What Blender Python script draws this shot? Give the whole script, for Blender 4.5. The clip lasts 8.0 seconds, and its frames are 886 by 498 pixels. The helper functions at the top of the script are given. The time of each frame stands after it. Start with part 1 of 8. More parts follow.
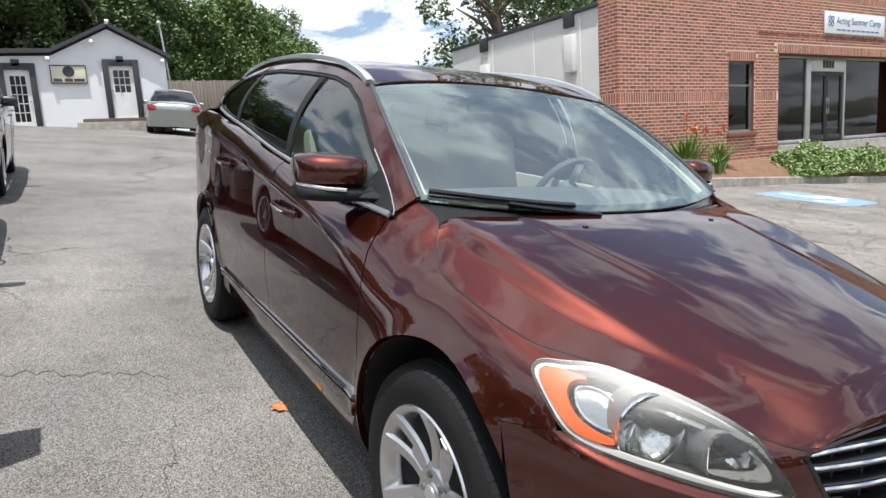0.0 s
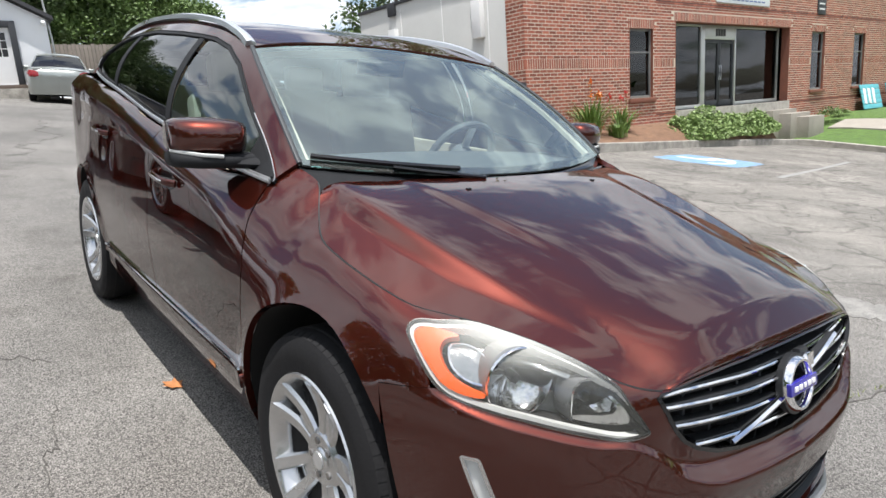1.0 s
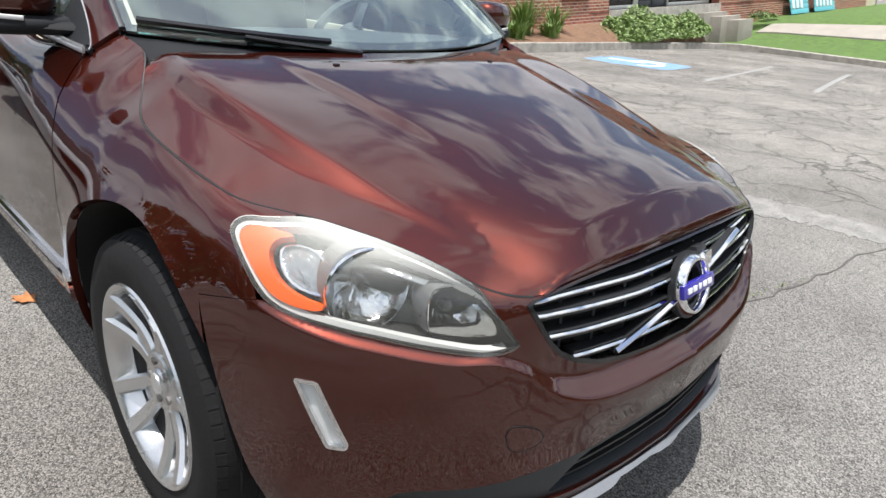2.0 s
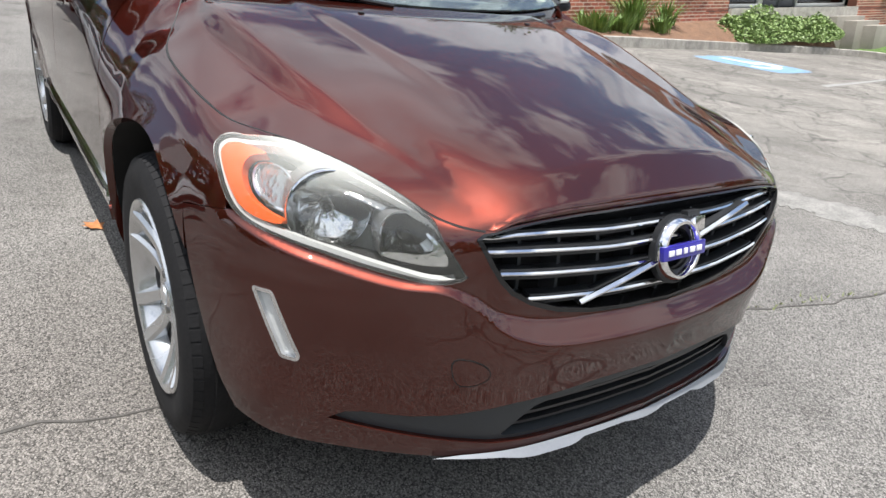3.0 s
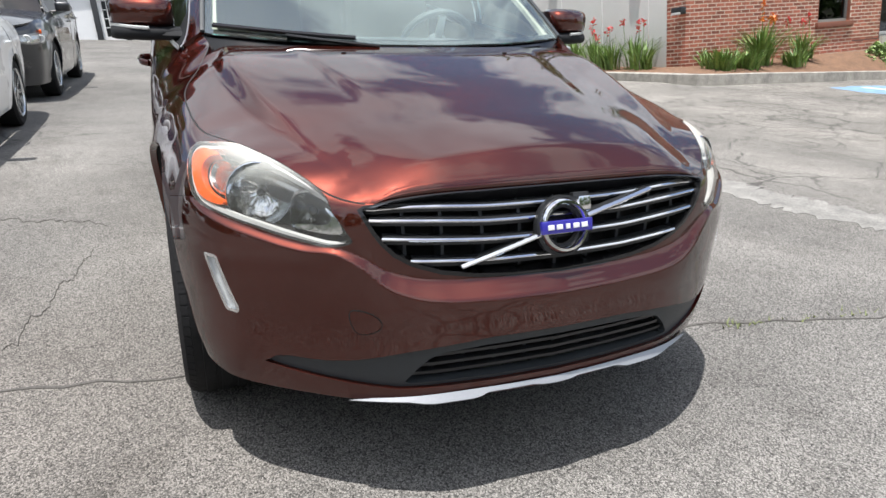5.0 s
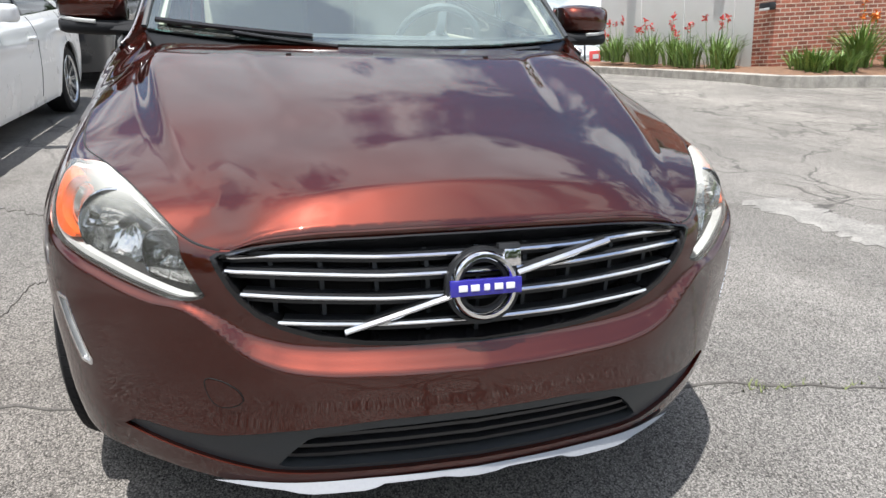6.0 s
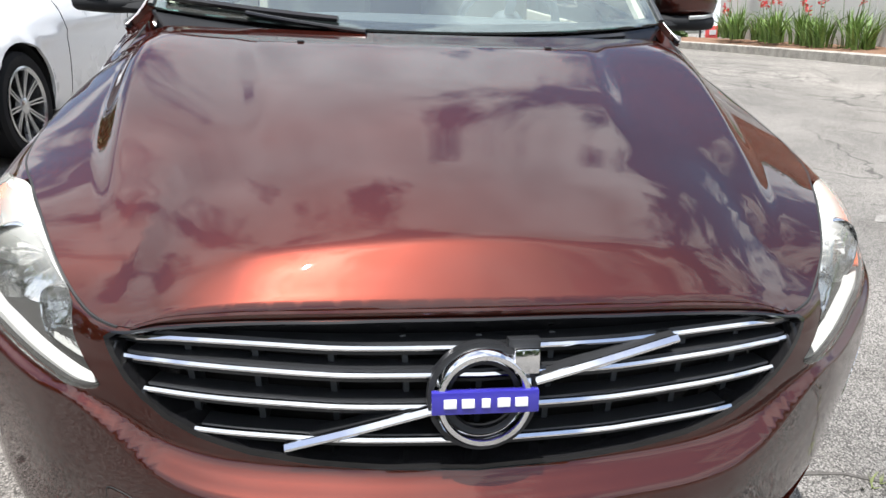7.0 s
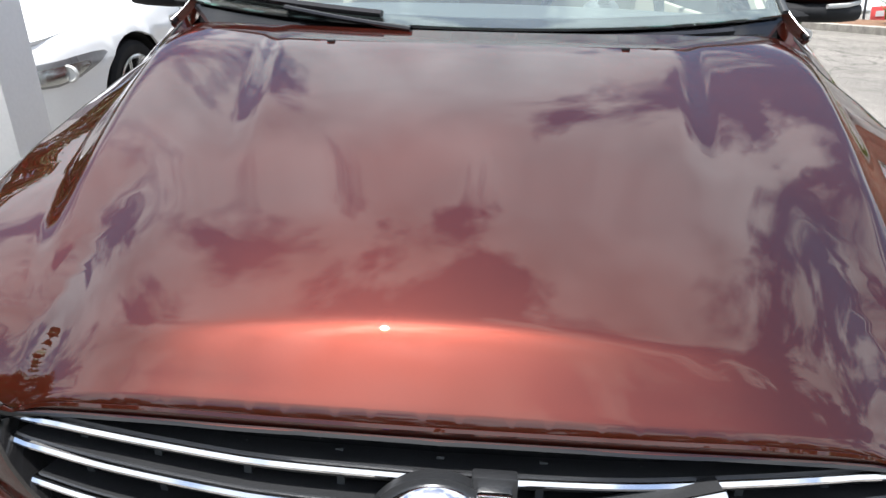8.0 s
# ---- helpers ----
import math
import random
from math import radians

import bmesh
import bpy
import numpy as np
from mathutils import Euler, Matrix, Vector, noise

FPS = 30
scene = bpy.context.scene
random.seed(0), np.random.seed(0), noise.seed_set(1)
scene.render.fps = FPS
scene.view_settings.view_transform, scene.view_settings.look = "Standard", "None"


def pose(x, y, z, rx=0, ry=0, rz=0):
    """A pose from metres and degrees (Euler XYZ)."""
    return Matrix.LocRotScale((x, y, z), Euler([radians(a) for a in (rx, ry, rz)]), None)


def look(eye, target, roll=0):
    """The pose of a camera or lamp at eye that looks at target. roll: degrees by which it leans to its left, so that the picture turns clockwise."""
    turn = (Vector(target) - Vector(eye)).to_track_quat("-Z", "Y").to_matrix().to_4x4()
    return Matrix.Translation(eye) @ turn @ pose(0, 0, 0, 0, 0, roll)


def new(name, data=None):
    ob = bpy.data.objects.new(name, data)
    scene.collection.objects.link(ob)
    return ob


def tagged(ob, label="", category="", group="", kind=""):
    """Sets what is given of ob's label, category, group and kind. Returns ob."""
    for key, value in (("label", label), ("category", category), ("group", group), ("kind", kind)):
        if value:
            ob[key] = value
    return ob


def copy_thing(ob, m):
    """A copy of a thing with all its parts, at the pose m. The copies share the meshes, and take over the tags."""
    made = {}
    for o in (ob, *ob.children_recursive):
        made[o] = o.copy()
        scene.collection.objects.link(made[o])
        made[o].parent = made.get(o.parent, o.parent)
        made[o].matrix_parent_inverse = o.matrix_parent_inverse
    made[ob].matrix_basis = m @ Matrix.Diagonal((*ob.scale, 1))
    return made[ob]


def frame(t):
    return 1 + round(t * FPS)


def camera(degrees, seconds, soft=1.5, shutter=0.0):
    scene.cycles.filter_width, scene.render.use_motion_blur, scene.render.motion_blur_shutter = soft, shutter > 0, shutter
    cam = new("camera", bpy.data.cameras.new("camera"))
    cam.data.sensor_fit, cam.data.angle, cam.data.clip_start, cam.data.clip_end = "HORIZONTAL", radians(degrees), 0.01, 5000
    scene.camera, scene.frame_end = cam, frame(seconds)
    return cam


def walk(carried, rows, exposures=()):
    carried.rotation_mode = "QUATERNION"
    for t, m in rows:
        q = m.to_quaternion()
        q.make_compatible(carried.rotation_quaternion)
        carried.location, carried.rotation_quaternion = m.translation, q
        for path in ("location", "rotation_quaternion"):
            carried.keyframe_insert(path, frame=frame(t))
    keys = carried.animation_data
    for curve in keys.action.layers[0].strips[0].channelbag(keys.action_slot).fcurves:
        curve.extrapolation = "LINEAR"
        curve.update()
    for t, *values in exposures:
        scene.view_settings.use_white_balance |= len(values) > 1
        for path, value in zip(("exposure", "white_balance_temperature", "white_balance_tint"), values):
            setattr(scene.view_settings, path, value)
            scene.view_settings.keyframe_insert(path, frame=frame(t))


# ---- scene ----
cam = camera(69.2, 8.0, soft=1.5)
# The car park is a sloping plane: PATH and all that stands on it are given in the slope's own axes, LOT turns them upright.
UP = Vector((-0.070, 0.112, 0.991)).normalized()
LOT = UP.rotation_difference(Vector((0, 0, 1))).to_matrix().to_4x4()
PATH = [
    (0, (-1.691, -0.432, 1.384), (-0.665, 1.233, 0.964), 3.4),
    (0.5, (-1.667, -0.462, 1.387), (-0.558, 1.144, 0.948), 3.2),
    (1, (-1.608, -0.49, 1.376), (-0.381, 1.009, 0.876), 3.4),
    (1.5, (-1.501, -0.47, 1.337), (-0.192, 0.911, 0.72), 4.7),
    (2, (-1.318, -0.43, 1.279), (0.012, 0.856, 0.519), 5.1),
    (2.2, (-1.266, -0.437, 1.261), (0.054, 0.819, 0.435), 5.1),
    (3.3, (-1.161, -0.768, 1.186), (-0.154, 0.759, 0.377), 7.0),
    (3.5, (-1.179, -0.851, 1.166), (-0.217, 0.695, 0.341), 5.9),
    (4, (-1.144, -1.002, 1.165), (-0.204, 0.535, 0.296), 4.8),
    (4.5, (-1.02, -1.13, 1.173), (-0.183, 0.525, 0.425), 2.2),
    (5, (-0.854, -1.181, 1.187), (-0.116, 0.548, 0.503), 1.5),
    (5.2, (-0.743, -1.137, 1.181), (-0.02, 0.601, 0.504), 2.7),
    (6.3, (-0.296, -0.9, 1.226), (0.102, 0.917, 0.493), 2.1),
    (6.5, (-0.239, -0.822, 1.231), (0.07, 1.005, 0.478), 2.5),
    (7, (-0.153, -0.614, 1.232), (0.086, 1.204, 0.433), 2.4),
    (7.5, (-0.069, -0.468, 1.232), (0.082, 1.346, 0.405), 1.6),
    (7.6, (-0.037, -0.435, 1.222), (0.06, 1.388, 0.406), 1.3),
    (7.8, (-0.002, -0.399, 1.233), (-0.014, 1.415, 0.397), 1.2),
    (8, (0.033, -0.363, 1.244), (-0.091, 1.441, 0.39), 1.05),
]
walk(cam, [(t, LOT @ look(eye, target, roll)) for t, eye, target, roll in PATH],
     [(0.0, 0.38), (2.2, 0.42), (3.3, 0.49), (5.2, 0.45), (6.3, 0.58), (7.0, 0.67), (8.0, 0.80)])

# ---- light ----
SUN_LOT = Vector((-0.17, -0.07, 1.0)).normalized()
SUN = (LOT.to_3x3() @ SUN_LOT).normalized()
world = bpy.data.worlds.new("sky")
scene.world = world
world.use_nodes = True
wn, wl = world.node_tree.nodes, world.node_tree.links
wn.clear()
w_out = wn.new("ShaderNodeOutputWorld")
w_bg = wn.new("ShaderNodeBackground")
w_bg.inputs["Strength"].default_value = 0.138
w_sky = wn.new("ShaderNodeTexSky")
w_sky.sky_type = "NISHITA"
w_sky.sun_disc = False
w_sky.sun_elevation = math.asin(SUN.z)
w_sky.sun_rotation = math.atan2(SUN.x, SUN.y)
w_sky.air_density, w_sky.dust_density = 1.0, 2.2
# broken summer cumulus: two noises on a flat cloud layer
w_tc = wn.new("ShaderNodeTexCoord")
w_sep = wn.new("ShaderNodeSeparateXYZ")
w_lift = wn.new("ShaderNodeMath")
w_lift.operation = "ADD"
w_lift.inputs[1].default_value = 0.22
w_max = wn.new("ShaderNodeMath")
w_max.operation = "MAXIMUM"
w_max.inputs[1].default_value = 0.08
w_div = wn.new("ShaderNodeVectorMath")
w_div.operation = "DIVIDE"
w_cmb = wn.new("ShaderNodeCombineXYZ")
wl.new(w_tc.outputs["Generated"], w_sep.inputs[0])
wl.new(w_sep.outputs["Z"], w_lift.inputs[0])
wl.new(w_lift.outputs[0], w_max.inputs[0])
for k in range(3):
    wl.new(w_max.outputs[0], w_cmb.inputs[k])
wl.new(w_tc.outputs["Generated"], w_div.inputs[0])
wl.new(w_cmb.outputs[0], w_div.inputs[1])
w_n1 = wn.new("ShaderNodeTexNoise")
w_n1.inputs["Scale"].default_value = 2.0
w_n1.inputs["Detail"].default_value = 9.0
w_n1.inputs["Roughness"].default_value = 0.58
w_n1.inputs["Distortion"].default_value = 0.35
wl.new(w_div.outputs[0], w_n1.inputs["Vector"])
w_ramp = wn.new("ShaderNodeValToRGB")
w_ramp.color_ramp.elements[0].position = 0.437
w_ramp.color_ramp.elements[1].position = 0.497
w_ramp.color_ramp.elements[0].color = (0, 0, 0, 1)
w_ramp.color_ramp.elements[1].color = (1, 1, 1, 1)
wl.new(w_n1.outputs["Fac"], w_ramp.inputs[0])
w_n2 = wn.new("ShaderNodeTexNoise")
w_n2.inputs["Scale"].default_value = 5.0
w_n2.inputs["Detail"].default_value = 6.0
wl.new(w_div.outputs[0], w_n2.inputs["Vector"])
w_shade = wn.new("ShaderNodeValToRGB")
w_shade.color_ramp.elements[0].position = 0.3
w_shade.color_ramp.elements[1].position = 0.7
w_shade.color_ramp.elements[0].color = (4.7, 5.1, 5.7, 1)
w_shade.color_ramp.elements[1].color = (7.9, 8.3, 8.9, 1)
wl.new(w_n2.outputs["Fac"], w_shade.inputs[0])
w_mix = wn.new("ShaderNodeMix")
w_mix.data_type = "RGBA"
wl.new(w_ramp.outputs[0], w_mix.inputs[0])
wl.new(w_sky.outputs[0], w_mix.inputs[6])
wl.new(w_shade.outputs[0], w_mix.inputs[7])
wl.new(w_mix.outputs[2], w_bg.inputs["Color"])
wl.new(w_bg.outputs[0], w_out.inputs["Surface"])

sun = new("sun", bpy.data.lights.new("sun", "SUN"))
sun.data.energy = 5.0
sun.data.angle = radians(0.53)
sun.data.color = (1.0, 0.97, 0.94)
sun.matrix_basis = Matrix.Translation((0, 0, 30)) @ (-SUN).to_track_quat("-Z", "Y").to_matrix().to_4x4()

# ---- materials ----
def mat(name, base, rough=0.6, metal=0.0, vary=0.15, scale=4.0, fine=60.0, bump=0.0, bump_scale=None, coat=0.0, island=0.0, spec=0.5, tint=None, stretch=None):
    """A surface with colour that varies at two scales, and fine relief."""
    m = bpy.data.materials.new(name)
    m.use_nodes = True
    n, l = m.node_tree.nodes, m.node_tree.links
    b = n["Principled BSDF"]
    b.inputs["Roughness"].default_value = rough
    b.inputs["Metallic"].default_value = metal
    b.inputs["Coat Weight"].default_value = coat
    b.inputs["Coat Roughness"].default_value = 0.03
    b.inputs["Specular IOR Level"].default_value = spec
    tc = n.new("ShaderNodeTexCoord")
    src = tc.outputs["Object"]
    if stretch:
        mp = n.new("ShaderNodeMapping")
        mp.inputs["Scale"].default_value = stretch
        l.new(src, mp.inputs["Vector"])
        src = mp.outputs["Vector"]
    big, small = n.new("ShaderNodeTexNoise"), n.new("ShaderNodeTexNoise")
    big.inputs["Scale"].default_value, big.inputs["Detail"].default_value = scale, 5
    small.inputs["Scale"].default_value, small.inputs["Detail"].default_value = fine, 3
    l.new(src, big.inputs["Vector"])
    l.new(src, small.inputs["Vector"])
    add = n.new("ShaderNodeMath")
    add.operation = "ADD"
    l.new(big.outputs["Fac"], add.inputs[0])
    l.new(small.outputs["Fac"], add.inputs[1])
    last = add.outputs[0]
    lo, hi = 0.65, 1.35
    if island:
        info = n.new("ShaderNodeObjectInfo")
        mul = n.new("ShaderNodeMath")
        mul.operation = "MULTIPLY_ADD"
        mul.inputs[1].default_value = island
        l.new(info.outputs["Random"], mul.inputs[0])
        l.new(last, mul.inputs[2])
        last = mul.outputs[0]
        hi += island
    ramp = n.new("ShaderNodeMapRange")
    ramp.inputs[1].default_value, ramp.inputs[2].default_value = lo, hi
    l.new(last, ramp.inputs[0])
    mix = n.new("ShaderNodeMix")
    mix.data_type = "RGBA"
    dark = [c * (1 - vary) for c in base]
    light = [min(1, c * (1 + vary)) for c in (tint or base)]
    mix.inputs[6].default_value = (*dark, 1)
    mix.inputs[7].default_value = (*light, 1)
    l.new(ramp.outputs[0], mix.inputs[0])
    l.new(mix.outputs[2], b.inputs["Base Color"])
    rr = n.new("ShaderNodeMapRange")
    rr.inputs[1].default_value, rr.inputs[2].default_value = 0.3, 0.7
    rr.inputs[3].default_value, rr.inputs[4].default_value = max(0.0, rough * 0.85), min(1, rough * 1.15)
    l.new(big.outputs["Fac"], rr.inputs[0])
    l.new(rr.outputs[0], b.inputs["Roughness"])
    if bump:
        bp = n.new("ShaderNodeBump")
        bp.inputs["Strength"].default_value = 1.0
        bp.inputs["Distance"].default_value = bump
        src2 = small.outputs["Fac"]
        if bump_scale:
            bn = n.new("ShaderNodeTexNoise")
            bn.inputs["Scale"].default_value, bn.inputs["Detail"].default_value = bump_scale, 4
            l.new(src, bn.inputs["Vector"])
            src2 = bn.outputs["Fac"]
        l.new(src2, bp.inputs["Height"])
        l.new(bp.outputs[0], b.inputs["Normal"])
    return m


def glass(name, tint, gloss_rough=0.0, ior=1.52, haze=0.0):
    """Thin glass: clear or tinted through, mirror-like by its Fresnel gloss."""
    m = bpy.data.materials.new(name)
    m.use_nodes = True
    n, l = m.node_tree.nodes, m.node_tree.links
    n.remove(n["Principled BSDF"])
    t, g, f, mx = n.new("ShaderNodeBsdfTransparent"), n.new("ShaderNodeBsdfGlossy"), n.new("ShaderNodeFresnel"), n.new("ShaderNodeMixShader")
    t.inputs["Color"].default_value = (*tint, 1)
    g.inputs["Roughness"].default_value = gloss_rough
    f.inputs["IOR"].default_value = ior
    l.new(f.outputs[0], mx.inputs[0])
    l.new(t.outputs[0], mx.inputs[1])
    l.new(g.outputs[0], mx.inputs[2])
    last = mx.outputs[0]
    # pale diffuse film: clouding on the lens, painted sky sheen on the windscreen
    if haze:
        d, dm, nz, mr = n.new("ShaderNodeBsdfDiffuse"), n.new("ShaderNodeMixShader"), n.new("ShaderNodeTexNoise"), n.new("ShaderNodeMapRange")
        d.inputs["Color"].default_value = (0.74, 0.76, 0.72, 1)
        nz.inputs["Scale"].default_value, nz.inputs["Detail"].default_value = 6.0, 6
        tc = n.new("ShaderNodeTexCoord")
        l.new(tc.outputs["Object"], nz.inputs["Vector"])
        mr.inputs[3].default_value, mr.inputs[4].default_value = haze * 0.6, haze * 1.4
        l.new(nz.outputs["Fac"], mr.inputs[0])
        l.new(mr.outputs[0], dm.inputs[0])
        l.new(last, dm.inputs[1])
        l.new(d.outputs[0], dm.inputs[2])
        last = dm.outputs[0]
    l.new(last, n["Material Output"].inputs["Surface"])
    return m


def car_paint():
    """Dark copper-brown metallic paint under clear lacquer, with fine flake."""
    m = mat("copper_brown_paint", (0.081, 0.0156, 0.0092), rough=0.43, metal=0.94, vary=0.06, scale=3, fine=900, coat=1.0)
    n, l = m.node_tree.nodes, m.node_tree.links
    b = n["Principled BSDF"]
    v = n.new("ShaderNodeTexVoronoi")
    v.inputs["Scale"].default_value = 1600
    tc = n.new("ShaderNodeTexCoord")
    l.new(tc.outputs["Object"], v.inputs["Vector"])
    nm = n.new("ShaderNodeBump")
    nm.inputs["Strength"].default_value = 0.10
    nm.inputs["Distance"].default_value = 0.0004
    l.new(v.outputs["Distance"], nm.inputs["Height"])
    l.new(nm.outputs[0], b.inputs["Normal"])
    b.inputs["Specular Tint"].default_value = (0.22, 0.07, 0.05, 1)
    b.inputs["Coat IOR"].default_value = 1.60
    b.inputs["Coat Roughness"].default_value = 0.008
    return m


def asphalt():
    """Old bleached asphalt: pale aggregate in a grey binder, stains and fine cracks."""
    m = bpy.data.materials.new("weathered_asphalt")
    m.use_nodes = True
    n, l = m.node_tree.nodes, m.node_tree.links
    b = n["Principled BSDF"]
    b.inputs["Roughness"].default_value = 0.9
    b.inputs["Specular IOR Level"].default_value = 0.25
    tc = n.new("ShaderNodeTexCoord")
    pos = tc.outputs["Object"]

    def noise_tex(scale, detail=4, rough=0.5):
        t = n.new("ShaderNodeTexNoise")
        t.inputs["Scale"].default_value, t.inputs["Detail"].default_value, t.inputs["Roughness"].default_value = scale, detail, rough
        l.new(pos, t.inputs["Vector"])
        return t.outputs["Fac"]

    def ramp(src, p0, c0, p1, c1):
        r = n.new("ShaderNodeValToRGB")
        r.color_ramp.elements[0].position, r.color_ramp.elements[1].position = p0, p1
        r.color_ramp.elements[0].color, r.color_ramp.elements[1].color = (*c0, 1), (*c1, 1)
        l.new(src, r.inputs[0])
        return r.outputs[0]

    def mixed(kind, fac, a, c):
        x = n.new("ShaderNodeMix")
        x.data_type, x.blend_type = "RGBA", kind
        if isinstance(fac, float):
            x.inputs[0].default_value = fac
        else:
            l.new(fac, x.inputs[0])
        l.new(a, x.inputs[6])
        l.new(c, x.inputs[7])
        return x.outputs[2]

    vor = n.new("ShaderNodeTexVoronoi")
    vor.inputs["Scale"].default_value = 225
    l.new(pos, vor.inputs["Vector"])
    stones = ramp(vor.outputs["Color"], 0.08, (0.045, 0.045, 0.044), 0.92, (0.352, 0.343, 0.328))
    pits = ramp(vor.outputs["Distance"], 0.35, (1, 1, 1), 0.85, (0.45, 0.44, 0.43))
    col = mixed("MULTIPLY", 1.0, stones, pits)
    patches = ramp(noise_tex(0.55, 6, 0.6), 0.36, (0.82, 0.81, 0.80), 0.66, (1.32, 1.30, 1.27))
    col = mixed("MULTIPLY", 1.0, col, patches)
    stains = ramp(noise_tex(2.4, 5, 0.65), 0.28, (0.72, 0.71, 0.70), 0.48, (1, 1, 1))
    col = mixed("MULTIPLY", 0.8, col, stains)
    # cracks: cell borders wobbled by noise, only in worn areas
    wob = n.new("ShaderNodeTexNoise")
    wob.inputs["Scale"].default_value, wob.inputs["Detail"].default_value = 1.7, 4
    l.new(pos, wob.inputs["Vector"])
    madd = n.new("ShaderNodeVectorMath")
    madd.operation = "MULTIPLY_ADD"
    madd.inputs[1].default_value = (0.7, 0.7, 0.7)
    l.new(wob.outputs["Color"], madd.inputs[0])
    l.new(pos, madd.inputs[2])
    heights = []
    # the bays by the shop are the most broken up
    sp, bays = n.new("ShaderNodeSeparateXYZ"), n.new("ShaderNodeMapRange")
    l.new(pos, sp.inputs[0])
    l.new(sp.outputs["X"], bays.inputs[0])
    bays.inputs[1].default_value, bays.inputs[2].default_value = 2.0, 6.0
    for scale, width, lo, hi in ((0.75, 0.012, 0.50, 0.58), (1.5, 0.030, 0.57, 0.64)):
        cr = n.new("ShaderNodeTexVoronoi")
        cr.feature = "DISTANCE_TO_EDGE"
        cr.inputs["Scale"].default_value = scale
        l.new(madd.outputs[0], cr.inputs["Vector"])
        line = ramp(cr.outputs["Distance"], width * 0.25, (1, 1, 1), width, (0, 0, 0))
        worn = n.new("ShaderNodeMath")
        worn.operation = "MULTIPLY_ADD"
        worn.inputs[1].default_value = 0.16
        l.new(bays.outputs[0], worn.inputs[0])
        l.new(noise_tex(0.23 if scale < 1 else 0.31, 2), worn.inputs[2])
        where = ramp(worn.outputs[0], lo, (0, 0, 0), hi, (1, 1, 1))
        both = mixed("MULTIPLY", 1.0, line, where)
        dark = n.new("ShaderNodeRGB")
        dark.outputs[0].default_value = (0.045, 0.044, 0.042, 1)
        sc = n.new("ShaderNodeMath")
        sc.operation = "MULTIPLY"
        sc.inputs[1].default_value = 0.75
        l.new(both, sc.inputs[0])
        col = mixed("MIX", sc.outputs[0], col, dark.outputs[0])
        heights.append(both)
    pale = n.new("ShaderNodeRGB")
    pale.outputs[0].default_value = (1.24, 1.22, 1.18, 1)
    col = mixed("MULTIPLY", bays.outputs[0], col, pale.outputs[0])
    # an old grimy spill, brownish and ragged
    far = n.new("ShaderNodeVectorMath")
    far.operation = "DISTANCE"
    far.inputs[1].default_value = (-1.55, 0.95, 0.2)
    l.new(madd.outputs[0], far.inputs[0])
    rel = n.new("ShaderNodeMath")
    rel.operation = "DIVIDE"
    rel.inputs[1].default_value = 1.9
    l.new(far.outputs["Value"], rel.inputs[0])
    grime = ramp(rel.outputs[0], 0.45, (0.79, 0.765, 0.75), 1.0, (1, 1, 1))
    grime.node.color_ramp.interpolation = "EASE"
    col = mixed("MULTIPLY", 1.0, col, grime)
    l.new(col, b.inputs["Base Color"])
    bp = n.new("ShaderNodeBump")
    bp.inputs["Strength"].default_value = 0.8
    bp.inputs["Distance"].default_value = 0.003
    bp.invert = True
    l.new(vor.outputs["Distance"], bp.inputs["Height"])
    l.new(bp.outputs[0], b.inputs["Normal"])
    return m


M = {}
M["paint"] = car_paint()
M["asphalt"] = asphalt()
M["chrome"] = mat("polished_chrome", (0.80, 0.81, 0.83), rough=0.07, metal=1.0, vary=0.03)
M["satin"] = mat("satin_silver", (0.74, 0.76, 0.78), rough=0.32, metal=0.85, vary=0.05)
M["skid"] = mat("brushed_bright_silver", (0.32, 0.33, 0.35), rough=0.45, metal=0.6, vary=0.06, fine=160)
M["alloy"] = mat("machined_alloy", (0.58, 0.59, 0.60), rough=0.24, metal=0.9, vary=0.06, fine=200)
M["black"] = mat("black_plastic", (0.018, 0.019, 0.021), rough=0.42, vary=0.2, fine=300, bump=0.0003)
M["trim"] = mat("dark_grey_plastic", (0.030, 0.034, 0.038), rough=0.5, vary=0.15, fine=400, bump=0.0004)
M["matt"] = mat("matt_black_plastic", (0.016, 0.017, 0.019), rough=0.7, vary=0.2, fine=400, bump=0.0004, spec=0.2)
M["gloss_black"] = mat("gloss_black_plastic", (0.012, 0.012, 0.013), rough=0.12, vary=0.1)
M["liner"] = mat("black_felt_liner", (0.008, 0.008, 0.008), rough=0.95, vary=0.2)
M["rubber"] = mat("tyre_rubber", (0.014, 0.014, 0.015), rough=0.8, spec=0.2, vary=0.25, scale=9, fine=120, bump=0.0006)
# near-black for the shade in narrow gaps between body panels
M["seal"] = mat("rubber_seal", (0.012, 0.012, 0.012), rough=0.6, vary=0.1)
M["lens"] = glass("hazed_clear_lens", (0.97, 0.975, 0.97), haze=0.05)
# the lens has yellowed and clouded along its upper side
_n, _l = M["lens"].node_tree.nodes, M["lens"].node_tree.links
_tc, _sp, _up, _ad = _n.new("ShaderNodeTexCoord"), _n.new("ShaderNodeSeparateXYZ"), _n.new("ShaderNodeMapRange"), _n.new("ShaderNodeMath")
_l.new(_tc.outputs["Object"], _sp.inputs[0])
_l.new(_sp.outputs["Z"], _up.inputs[0])
_up.interpolation_type = "SMOOTHSTEP"
_up.inputs[1].default_value, _up.inputs[2].default_value, _up.inputs[4].default_value = 0.795, 0.88, 0.58
_old = [q for q in _n if q.type == "BSDF_DIFFUSE"][0]
_old.inputs["Color"].default_value = (0.70, 0.71, 0.66, 1)
_mx = _old.outputs[0].links[0].to_node
_was = _mx.inputs[0].links[0].from_socket
